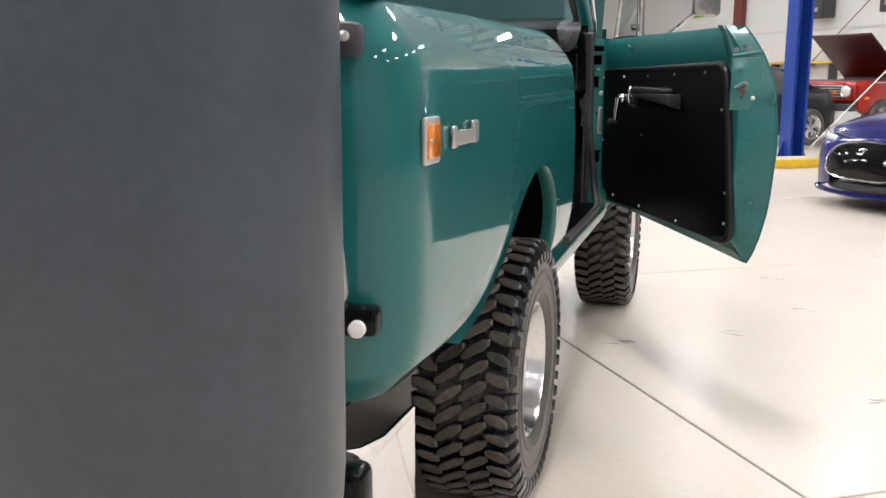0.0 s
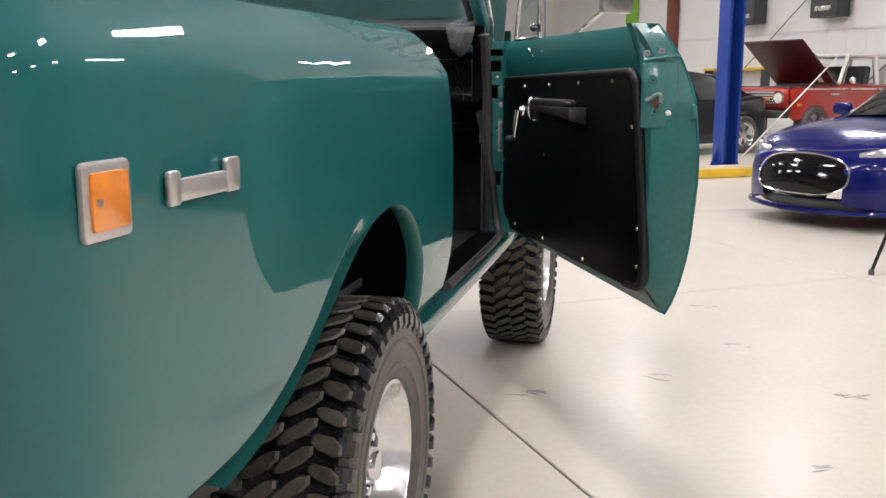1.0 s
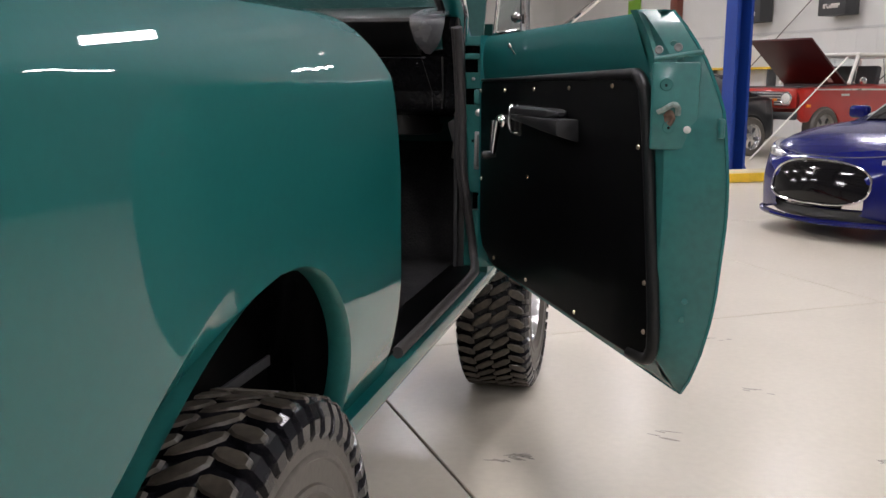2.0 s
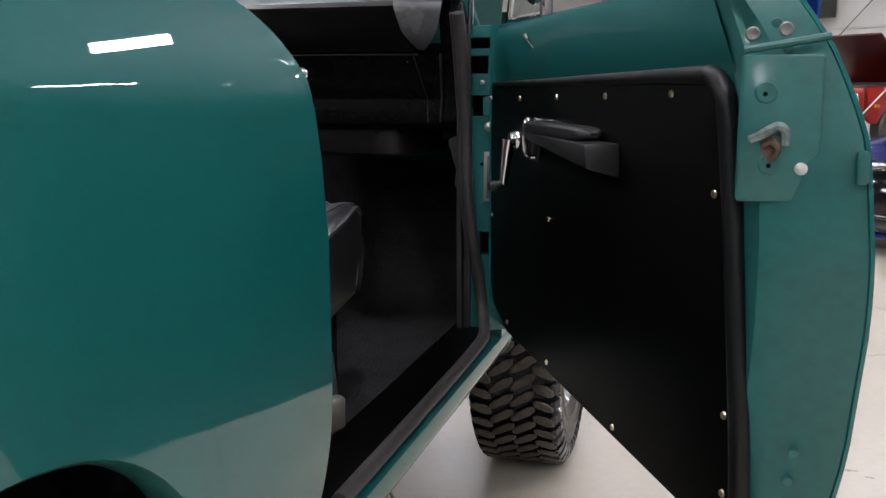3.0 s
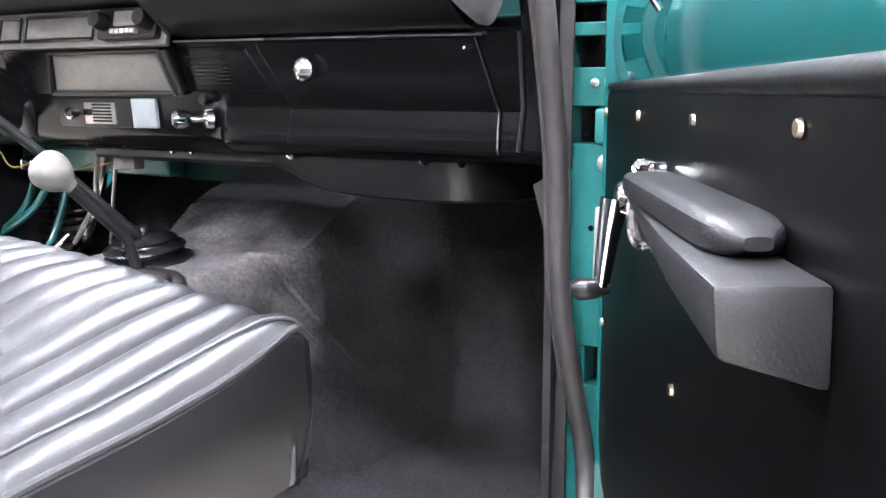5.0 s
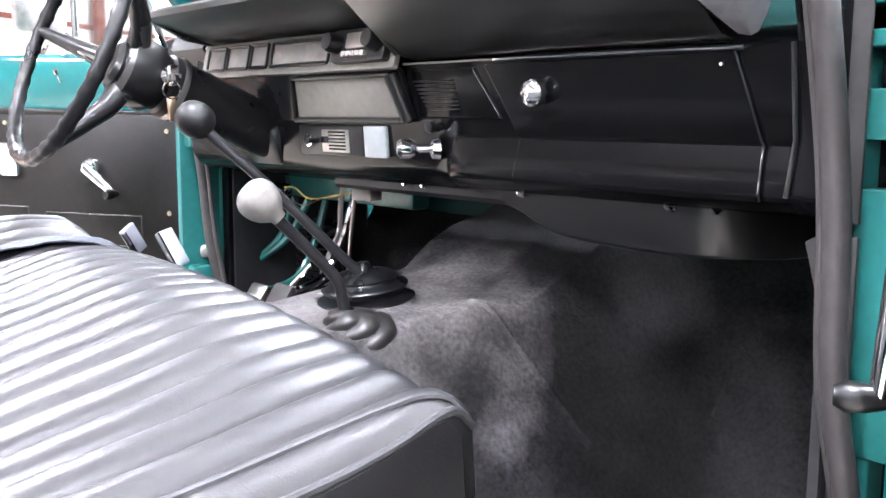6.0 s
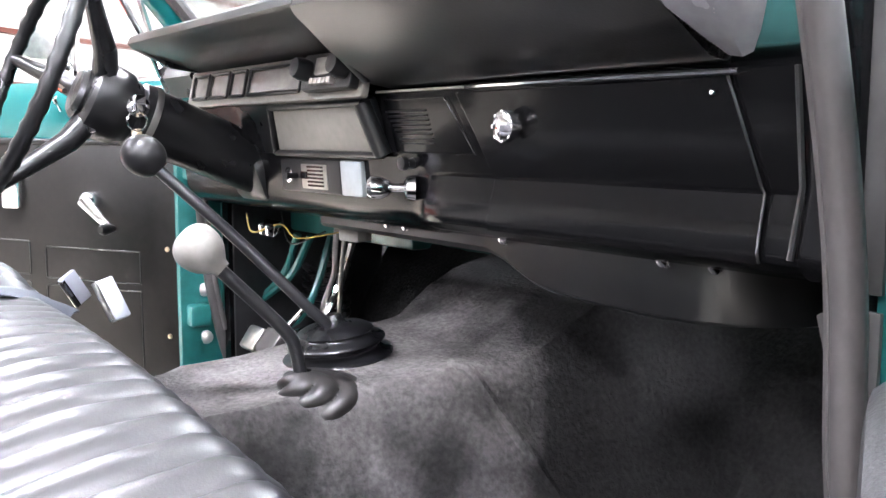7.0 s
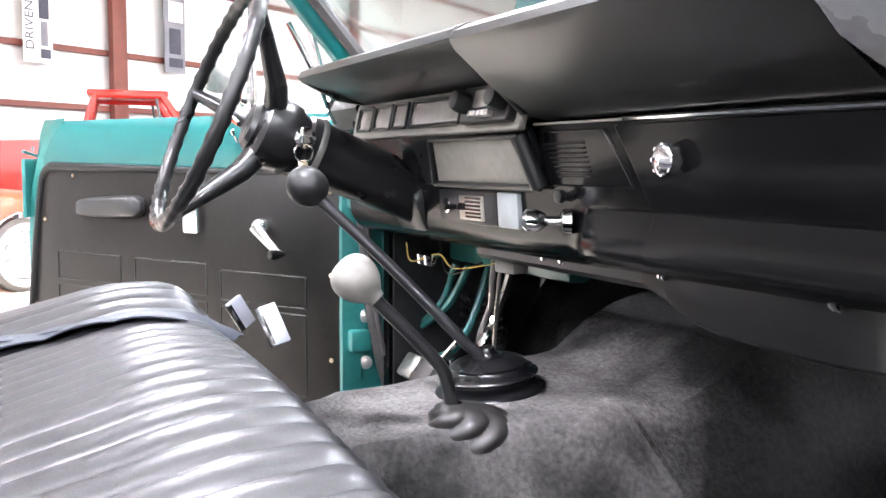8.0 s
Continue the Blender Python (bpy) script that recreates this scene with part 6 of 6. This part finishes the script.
part("intake_trim", tube([(x, 2.545 - 0.30 * (abs(x) / 0.7) ** 2.2, 0.275) for x in [-0.66 + 0.066 * k for k in range(21)]], 0.006, 6), CHROME, ev, "thin bright intake trim")
part("bumper_lip", tube(spline([(-0.93, 1.95, 0.20), (-0.70, 2.38, 0.17), (0, 2.57, 0.155), (0.70, 2.38, 0.17), (0.93, 1.95, 0.20)], 6), 0.026, 8), BLUE_CAR, ev)
for s in (1, -1):
    part("headlamp", tube(spline([(s * 0.50, 2.36, 0.66), (s * 0.66, 2.29, 0.685), (s * 0.80, 2.14, 0.72), (s * 0.90, 1.95, 0.77)], 5), 0.045, 10, rfun=lambda i: 0.022 + 0.028 * math.sin(math.pi * min(1, (i + 2) / 18))), mat("lamp_cover", (0.55, 0.56, 0.58), 0.1, metal=0.6, coat=1, var=0.3, scale=25), ev, "clear headlamp")
    part("door_mirror", box((0.2, 0.12, 0.13), (s * 1.02, 0.75, 1.02), (0, 0, s * 10), 0.04, 3), BLUE_CAR, ev)
    for y in (-1.45, 1.45):
        car_wheel(ev, s * 0.86, y, 0.34, 0.23, ALLOY)
part("bonnet_line", tube(spline([(-0.62, 2.28, 0.735), (-0.3, 2.40, 0.70), (0, 2.42, 0.69), (0.3, 2.40, 0.70), (0.62, 2.28, 0.735)], 5), 0.004, 6), DARK_BOX, ev)
ev.matrix_basis = HALL @ pose(8.62, 4.78, 0, 0, 0, 98)

# graphite saloon
gs = thing("graphite_saloon", (0, 0, 0), "graphite grey saloon parked beyond the blue lift post", "car")
car_body(gs, [(-2.12, 0.75, 0.4, 0.92, 1.02), (-1.92, 0.9, 0.28, 0.98, 1.06), (-1.0, 0.93, 0.2, 0.95, 1.0), (1.0, 0.93, 0.2, 0.9, 0.97), (1.9, 0.9, 0.2, 0.8, 0.88), (2.4, 0.7, 0.25, 0.6, 0.68)], GREY_CAR, "graphite grey body", (-1.4, 1.4), 0.37)
greenhouse(gs, [(-1.9, 0.70, 1.02, 0.52, 1.06), (-1.1, 0.78, 0.98, 0.56, 1.38), (-0.3, 0.82, 0.96, 0.58, 1.46), (0.4, 0.82, 0.96, 0.58, 1.42), (1.2, 0.80, 0.95, 0.62, 0.99)], GREY_CAR)
for s in (1, -1):
    part("tail_lamp", box((0.2, 0.12, 0.14), (s * 0.72, -2.02, 0.90), (0, 0, s * 25), 0.03), RED_LENS, gs)
    for y in (-1.4, 1.4):
        car_wheel(gs, s * 0.84, y, 0.34, 0.22, ALLOY)
gs.matrix_basis = HALL @ pose(9.90, 12.85, 0, 0, 0, 100) @ Matrix.Scale(1.04, 4)

# red off-roader with its bonnet up
br = thing("red_offroader", (0, 0, 0), "red boxy off-roader with white roof and raised bonnet", "car")
car_body(br, [(-1.95, 0.82, 0.62, 1.15, 1.2), (-1.8, 0.86, 0.5, 1.17, 1.22), (0.45, 0.86, 0.48, 1.17, 1.22), (0.55, 0.86, 0.48, 1.15, 1.18), (1.8, 0.84, 0.5, 1.10, 1.13), (1.9, 0.80, 0.58, 1.07, 1.10)], RED_CAR, "glossy red body", (-1.25, 1.25), 0.44)
part("engine_bay", box((1.3, 1.15, 0.06), (0, 1.2, 1.125), bevel=0.01), DARK_BOX, br, "dark engine bay")
part("grille", box((1.0, 0.06, 0.26), (0, 1.93, 0.93), bevel=0.015), DARK_BOX, br, "dark grille with bright bars")
part("grille_surround", box((1.50, 0.05, 0.36), (0, 1.915, 0.93), bevel=0.02), RED_CAR, br)
part("grille_lamp", box((0.10, 0.03, 0.05), (-0.30, 1.985, 0.91), bevel=0.01), AMBER, br)
for k in range(5):
    part("grille_bar", box((0.92, 0.02, 0.022), (0, 1.97, 0.83 + 0.05 * k), bevel=0.004, seg=1), BEZEL, br)
for s in (1, -1):
    hl = part("headlamp", lathe([(0.105, 0), (0.105, 0.02), (0.085, 0.04), (0, 0.05)], (s * 0.56, 1.965, 0.93), (0, 1, 0), 24), CLEAR_LENS, br, "round headlamp")
    part("headlamp_ring", tube([(s * 0.56 + 0.115 * math.cos(t), 1.985, 0.93 + 0.115 * math.sin(t)) for t in [2 * math.pi * k / 28 for k in range(28)]], 0.016, 8, True), CHROME, hl, "chrome headlamp ring")
    part("turn_lamp", box((0.03, 0.12, 0.06), (s * 0.85, 1.72, 0.80), bevel=0.008), AMBER, br)
    part("side_trim", box((0.012, 3.4, 0.03), (s * 0.865, -0.1, 1.10)), BEZEL, br, "bright side moulding")
    part("vent_badge", box((0.012, 0.24, 0.04), (s * 0.866, 0.72, 1.0), bevel=0.004), BEZEL, br)
    for y in (-1.25, 1.25):
        car_wheel(br, s * 0.76, y, 0.39, 0.25, STEEL)
    # pillars and side windows
    part("front_pillar", tube([(s * 0.76, 0.52, 1.2), (s * 0.70, 0.22, 1.74)], 0.035, 8), WHITE_PAINT, br)
    part("middle_pillar", box((0.05, 0.09, 0.56), (s * 0.765, -0.62, 1.46), (0, -s * 7, 0), 0.012), WHITE_PAINT, br)
    part("rear_side", box((0.04, 0.9, 0.16), (s * 0.79, -1.3, 1.28), bevel=0.01), WHITE_PAINT, br)
    part("rear_pillar", box((0.05, 0.12, 0.56), (s * 0.765, -1.78, 1.46), (0, -s * 7, 0), 0.012), WHITE_PAINT, br)
    part("window_frame", tube([(s * 0.775, 0.40, 1.22), (s * 0.70, 0.18, 1.70), (s * 0.70, -0.55, 1.70), (s * 0.775, -0.55, 1.22)], 0.014, 6), CHROME, br)
    part("door_mirror", lathe([(0.07, 0), (0.07, 0.02), (0.03, 0.05)], (s * 0.95, 0.35, 1.26), (0, 1, 0), 16), CHROME, br)
part("roof", box((1.50, 2.1, 0.07), (0, -0.8, 1.76), bevel=0.03, seg=3), WHITE_PAINT, br, "white hard roof")
part("windscreen", sheet([[(-0.72, 0.5, 1.22), (0.72, 0.5, 1.22)], [(-0.66, 0.24, 1.72), (0.66, 0.24, 1.72)]], 0.006), GLASS, br)
part("dash_top", box((1.45, 0.3, 0.1), (0, 0.42, 1.2), bevel=0.02), DARK_BOX, br)
part("seat_back", box((1.3, 0.15, 0.55), (0, -0.5, 1.28), (10, 0, 0), 0.04), DARK_BOX, br)
part("wheel_rim", tube([(0.38 + 0.19 * math.cos(t), 0.12 + 0.06 * math.sin(t), 1.32 + 0.17 * math.sin(t)) for t in [2 * math.pi * k / 24 for k in range(24)]], 0.012, 6, True), DARK_BOX, br)
part("bonnet", box((1.44, 1.32, 0.05), (0, 1.08, 1.62), (38, 0, 0), 0.02), MAROON, br, "raised bonnet, dark red underside")
part("bonnet_tag", box((0.12, 0.14, 0.01), (-0.45, 0.68, 1.28), (38, 0, 0)), WHITE_PAINT, br)
part("front_bumper", box((1.7, 0.1, 0.14), (0, 2.05, 0.62), bevel=0.02), DARK_BOX, br, "black front bumper")
br.matrix_basis = HALL @ pose(14.2, 13.2, 0.1, 0, 0, 100)
part("lift_cable", tube([hall(12.3, 10.8, 1.75), hall(10.57, 10.99, 0.05)], 0.012, 6), WHITE_PAINT)
tagged(bpy.data.objects["lift_cable"], "pale slanting lift cable reaching to the floor", "cable")

# two-post lift: blue post, yellow floor ramp
post = thing("lift_post", (2.46, 13.04, 0), "blue steel lift post bolted to the floor", "lift post")
bm = plate([(-0.14, -0.13), (0.14, -0.13), (0.14, 0.13), (0.10, 0.13), (0.10, -0.09), (-0.10, -0.09), (-0.10, 0.13), (-0.14, 0.13)], 3.7, Matrix.Translation((2.46, 13.04, 0.02)) @ Matrix.Rotation(radians(213), 4, "Z"))
part("column", bm, BLUE_STEEL, post, smooth=False)
bm = box((0.5, 0.45, 0.03), (2.46, 13.04, 0.015), (0, 0, 33), 0.006)
part("base_plate", bm, BLUE_STEEL, post)
for s in (1, -1):
    part("gusset", plate([(0, 0), (0.13, 0), (0, 0.3)], 0.012, basis(Vector((2.46, 13.04, 0.03)) + s * (HALL.to_3x3() @ Vector((0.14, 0, 0))), s * (HALL.to_3x3() @ Vector((1, 0, 0))), (0, 0, 1))), BLUE_STEEL, post)
ramp = thing("floor_ramp", hall(8.0, 7.3), "yellow and grey lift runway lying on the floor", "ramp")
b = box((3.2, 0.45, 0.06), (8.9, 8.65, 0.10), bevel=0.015)
bmesh.ops.transform(b, matrix=HALL, verts=b.verts)
part("runway", b, mat("dusty_runway", (0.5, 0.42, 0.26), 0.6, var=0.2), ramp, "dusty grey-yellow runway")
b = box((3.2, 0.03, 0.12), (8.9, 8.4, 0.065), bevel=0.006)
bmesh.ops.transform(b, matrix=HALL, verts=b.verts)
part("side_rail", b, YELLOW, ramp, "yellow side rail")
b = box((3.2, 0.03, 0.12), (8.9, 8.9, 0.065), bevel=0.006)
bmesh.ops.transform(b, matrix=HALL, verts=b.verts)
part("side_rail", b, YELLOW, ramp, "yellow side rail")

# vintage orange-red car with whitewalls
vc = thing("vintage_car", (0, 0, 0), "orange-red vintage open car with whitewall tyres", "car")
car_body(vc, [(-2.2, 0.6, 0.42, 0.75, 0.85), (-1.9, 0.85, 0.32, 0.86, 0.98), (-0.9, 0.90, 0.28, 0.92, 1.0), (0.4, 0.90, 0.28, 0.90, 0.97), (1.2, 0.90, 0.28, 0.90, 0.96), (1.8, 0.86, 0.32, 0.84, 0.88), (2.1, 0.66, 0.4, 0.72, 0.76)], ORANGE_CAR, "orange-red rounded body", (-1.3, 1.3), 0.40)
for s in (1, -1):
    part("front_bumper", tube(spline([(s * 0.2, 2.2, 0.5), (s * 0.7, 2.15, 0.5), (s * 0.93, 1.9, 0.52)], 5), 0.035, 8), CHROME, vc, "chrome bumper")
    part("arch_trim", tube([(s * 0.915, 1.3 + 0.41 * math.cos(t), 0.33 + 0.41 * math.sin(t)) for t in [math.pi * k / 20 for k in range(21)]], 0.012, 6), CHROME, vc)
    part("windscreen_post", tube([(s * 0.66, 0.62, 0.95), (s * 0.60, 0.30, 1.32)], 0.016, 8), CHROME, vc)
    for y in (-1.3, 1.3):
        car_wheel(vc, s * 0.80, y, 0.34, 0.18, CHROME, RUBBER, WHITEWALL, 8)
part("windscreen_rim", tube(spline([(-0.60, 0.30, 1.32), (0, 0.36, 1.36), (0.60, 0.30, 1.32)], 6), 0.016, 8), CHROME, vc)
part("windscreen", sheet([[(-0.66, 0.62, 0.95), (0, 0.72, 0.97), (0.66, 0.62, 0.95)], [(-0.60, 0.30, 1.32), (0, 0.36, 1.36), (0.60, 0.30, 1.32)]], 0.005), GLASS, vc)
part("soft_top", box((1.2, 0.5, 0.12), (0, -0.9, 1.02), bevel=0.05, seg=3), DARK_BOX, vc)
vc.matrix_basis = HALL @ pose(-8.0, 4.75, 0, 0, 0, 0) @ Matrix.Scale(1.12, 4)

# red pickup cab beyond it
pk = thing("red_pickup", (0, 0, 0), "tall red pickup with open cab windows", "truck")
car_body(pk, [(-2.6, 0.95, 0.75, 1.55, 1.58), (-0.75, 0.97, 0.72, 1.57, 1.6), (0.75, 0.97, 0.72, 1.57, 1.62), (2.3, 0.95, 0.75, 1.45, 1.5), (2.5, 0.9, 0.8, 1.4, 1.44)], RED_CAR, "red tall body", (-1.5, 1.7), 0.5)
for s in (1, -1):
    part("window_frame", tube([(s * 0.86, 0.75, 1.58), (s * 0.76, 0.35, 2.2), (s * 0.76, -0.5, 2.2), (s * 0.84, -0.68, 1.58)], 0.06, 8), RED_CAR, pk)
    part("vent_bar", tube([(s * 0.85, 0.38, 1.58), (s * 0.77, 0.28, 2.16)], 0.02, 6), DARK_BOX, pk)
    part("door_mirror", box((0.18, 0.06, 0.24), (s * 1.05, 0.78, 1.72), bevel=0.02), WHITE_PAINT, pk)
    for y in (-1.5, 1.7):
        car_wheel(pk, s * 0.84, y, 0.44, 0.3, ALLOY)
part("roof", box((1.6, 1.05, 0.08), (0, -0.08, 2.22), bevel=0.03, seg=3), RED_CAR, pk)
pk.matrix_basis = HALL @ pose(-9.56, 9.86, 0, 0, 0, -40) @ Matrix.Scale(1.04, 4)
pk2 = thing("white_van", (0, 0, 0), "white van with dark windows beyond the red pickup", "van")
car_body(pk2, [(-2.4, 0.95, 0.6, 1.3, 1.35), (2.2, 0.95, 0.6, 1.25, 1.3), (2.4, 0.85, 0.7, 1.15, 1.2)], WHITE_PAINT, "pale lower body", (-1.4, 1.4), 0.42)
greenhouse(pk2, [(-2.2, 0.9, 1.3, 0.78, 1.6), (-2.0, 0.9, 1.3, 0.8, 2.12), (0.5, 0.9, 1.3, 0.8, 2.14), (0.9, 0.9, 1.3, 0.78, 2.05), (1.5, 0.88, 1.28, 0.74, 1.34)], WHITE_PAINT, DARK_GLASS)
for s in (1, -1):
    for y in (-1.4, 1.4):
        car_wheel(pk2, s * 0.84, y, 0.38, 0.25, ALLOY)
pk2.matrix_basis = HALL @ pose(-10.6, 13.4, 0, 0, 0, -40)

# banners on the west wall, boxes and a green sheet on the east wall
def lettering(text, size, m, material, parent, name="lettering"):
    """Flat letters of the built-in font, a little thick, set by m."""
    cu = bpy.data.curves.new("tmp_text", "FONT")
    cu.body, cu.size, cu.extrude, cu.align_x, cu.align_y = text, size, 0.002, "CENTER", "CENTER"
    tmp = bpy.data.objects.new("tmp_text", cu)
    scene.collection.objects.link(tmp)
    bpy.context.view_layer.update()
    me = bpy.data.meshes.new_from_object(tmp.evaluated_get(bpy.context.evaluated_depsgraph_get()))
    bm = bmesh.new()
    bm.from_mesh(me)
    bmesh.ops.transform(bm, matrix=m, verts=bm.verts)
    bpy.data.objects.remove(tmp)
    bpy.data.curves.remove(cu)
    bpy.data.meshes.remove(me)
    return part(name, bm, material, parent, smooth=False)


for by, z0, w, label in ((10.6, 3.05, 0.57, "tall pale banner with dark upright lettering and print"), (13.7, 3.14, 0.53, "tall grey banner with smudged print on the white wall")):
    bn = thing("wall_banner", hall(BX0 + 0.3, by, z0), label, "banner", "wall banners")
    b = box((0.02, w, 1.9), (BX0 + 0.24, by, z0 + 0.95))
    bmesh.ops.transform(b, matrix=HALL, verts=b.verts)
    part("cloth", b, WHITE_PAINT if by < 12 else BANNER, bn)
    for dy, dz, pw, ph, m in ((0.14, 0.16, 0.2, 0.16, BANNER_INK), (0.12, 0.5, 0.14, 0.42, BANNER), (0.12, 0.95, 0.2, 0.4, BANNER_INK)) if by < 12 else ((0.02, 0.2, 0.36, 0.18, BANNER_INK), (0.0, 0.62, 0.3, 0.5, BANNER_INK), (0.03, 1.2, 0.38, 0.4, WHITE_PAINT)):
        b = box((0.006, pw, ph), (BX0 + 0.255, by + dy, z0 + dz), bevel=0.002)
        bmesh.ops.transform(b, matrix=HALL, verts=b.verts)
        part("print", b, m, bn)
    if by < 12:
        lettering("DRIVEN", 0.24, HALL @ basis((BX0 + 0.254, by - 0.16, z0 + 0.62), (0, 0, 1), (0, -1, 0)), BANNER_INK, bn)
for by, z, h in ((15.33, 3.22, 0.8), (18.2, 3.22, 0.8)):
    hb = thing("wall_heater", hall(BX1 - 0.3, by, z), "dark grey wall-mounted heater box", "wall box", "wall boxes")
    b = box((0.4, 0.85, h), (BX1 - 0.25, by, z), bevel=0.02)
    bmesh.ops.transform(b, matrix=HALL, verts=b.verts)
    part("case", b, DARK_BOX, hb)
    b = box((0.02, 0.5, 0.1), (BX1 - 0.46, by, z - 0.2), bevel=0.006)
    bmesh.ops.transform(b, matrix=HALL, verts=b.verts)
    part("vent", b, BEZEL, hb)
rail = thing("wall_shelf", hall(BX1 - 0.2, 18.7, 1.68), "long yellow shelf beam along the white wall", "shelf beam")
b = box((0.3, 2.6, 0.06), (BX1 - 0.2, 18.7, 1.69), bevel=0.01)
bmesh.ops.transform(b, matrix=HALL, verts=b.verts)
part("beam", b, YELLOW, rail)
for dy in (-1.2, 0.0, 1.2):
    b = box((0.26, 0.05, 1.66), (BX1 - 0.2, 18.7 + dy, 0.83), bevel=0.006)
    bmesh.ops.transform(b, matrix=HALL, verts=b.verts)
    part("upright", b, DARK_BOX, rail)
gsn = thing("green_sign", hall(BX1 - 0.2, 24.3, 3.6), "lime green sheet on the wall", "sign")
b = box((0.03, 0.7, 1.2), (BX1 - 0.06, 24.3, 3.8))
bmesh.ops.transform(b, matrix=HALL, verts=b.verts)
part("sheet", b, GREEN_SIGN, gsn)

# tripod stand near the blue car
tp = thing("work_stand", (3.0, 4.75, 0), "thin black folding stand on the floor", "stand")
for dx, dy in ((-0.1, 0.0), (0.25, 0.2), (0.2, -0.3)):
    part("leg", tube([(3.0 + dx, 4.75 + dy, 0.02), (3.1, 4.75, 0.7)], 0.012, 8), BLACK_PLASTIC, tp)
    part("foot", lathe([(0.02, 0), (0.02, 0.03), (0.012, 0.04)], (3.0 + dx, 4.75 + dy, 0.0), (0, 0, 1), 12), RUBBER, tp)
part("pole", tube([(3.1, 4.75, 0.6), (3.1, 4.75, 1.2)], 0.014, 8), BLACK_PLASTIC, tp)

# ---- floor slabs, scuffs ----
JX, JY, STEP, STEP_Y, GAP = 1.52, 5.52, 3.32, 3.15, 0.009
gx = [BX0] + [JX + STEP * k for k in range(-4, 5) if BX0 < JX + STEP * k < BX1] + [BX1]
gy = [BY0] + [JY + STEP_Y * k for k in range(-6, 8) if BY0 < JY + STEP_Y * k < BY1] + [BY1]
for x0, x1 in zip(gx, gx[1:]):
    for y0, y1 in zip(gy, gy[1:]):
        bm = bmesh.new()
        a0, a1, b0, b1 = x0 + GAP / 2, x1 - GAP / 2, y0 + GAP / 2, y1 - GAP / 2
        lo = [bm.verts.new(HALL @ Vector((x, y, -0.011))) for x, y in ((a0, b0), (a1, b0), (a1, b1), (a0, b1))]
        hi = [bm.verts.new(HALL @ Vector((x, y, -0.003))) for x, y in ((a0, b0), (a1, b0), (a1, b1), (a0, b1))]
        c = 0.004
        tp_ = [bm.verts.new(HALL @ Vector((x, y, 0.0))) for x, y in ((a0 + c, b0 + c), (a1 - c, b0 + c), (a1 - c, b1 - c), (a0 + c, b1 - c))]
        for p, q in ((lo, hi), (hi, tp_)):
            for k in range(4):
                bm.faces.new((p[k], p[(k + 1) % 4], q[(k + 1) % 4], q[k]))
        bm.faces.new(tp_)
        part("slab", bm, CONCRETE, ground, smooth=False)
SCUFF = mat("dark_scuff", (0.3, 0.27, 0.23), 0.6, var=0.5, scale=60)
rng = random.Random(4)
for x, y, n in ((0.963, 1.753, 5), (2.264, 2.017, 4), (1.864, 2.692, 3), (1.5, 2.1, 2), (2.0, 1.2, 2), (1.75, 3.5, 2)):
    bm = bmesh.new()
    for k in range(n * 2):
        w, l = rng.uniform(0.004, 0.010), rng.uniform(0.015, 0.05)
        cx, cy, a = x + rng.uniform(-0.06, 0.06), y + rng.uniform(-0.04, 0.04), rng.uniform(-0.6, 0.6)
        pts = [(cx + l * math.cos(t) * math.cos(a) - w * math.sin(t) * math.sin(a), cy + l * math.cos(t) * math.sin(a) + w * math.sin(t) * math.cos(a), 0.0008 + 0.00015 * k) for t in [2 * math.pi * j / 9 for j in range(9)]]
        bm.faces.new([bm.verts.new(p) for p in pts])
    tagged(part("floor_scuff", bm, SCUFF, smooth=False), "small dark scuff marks on the concrete floor", "scuff", "floor scuffs", "structure")
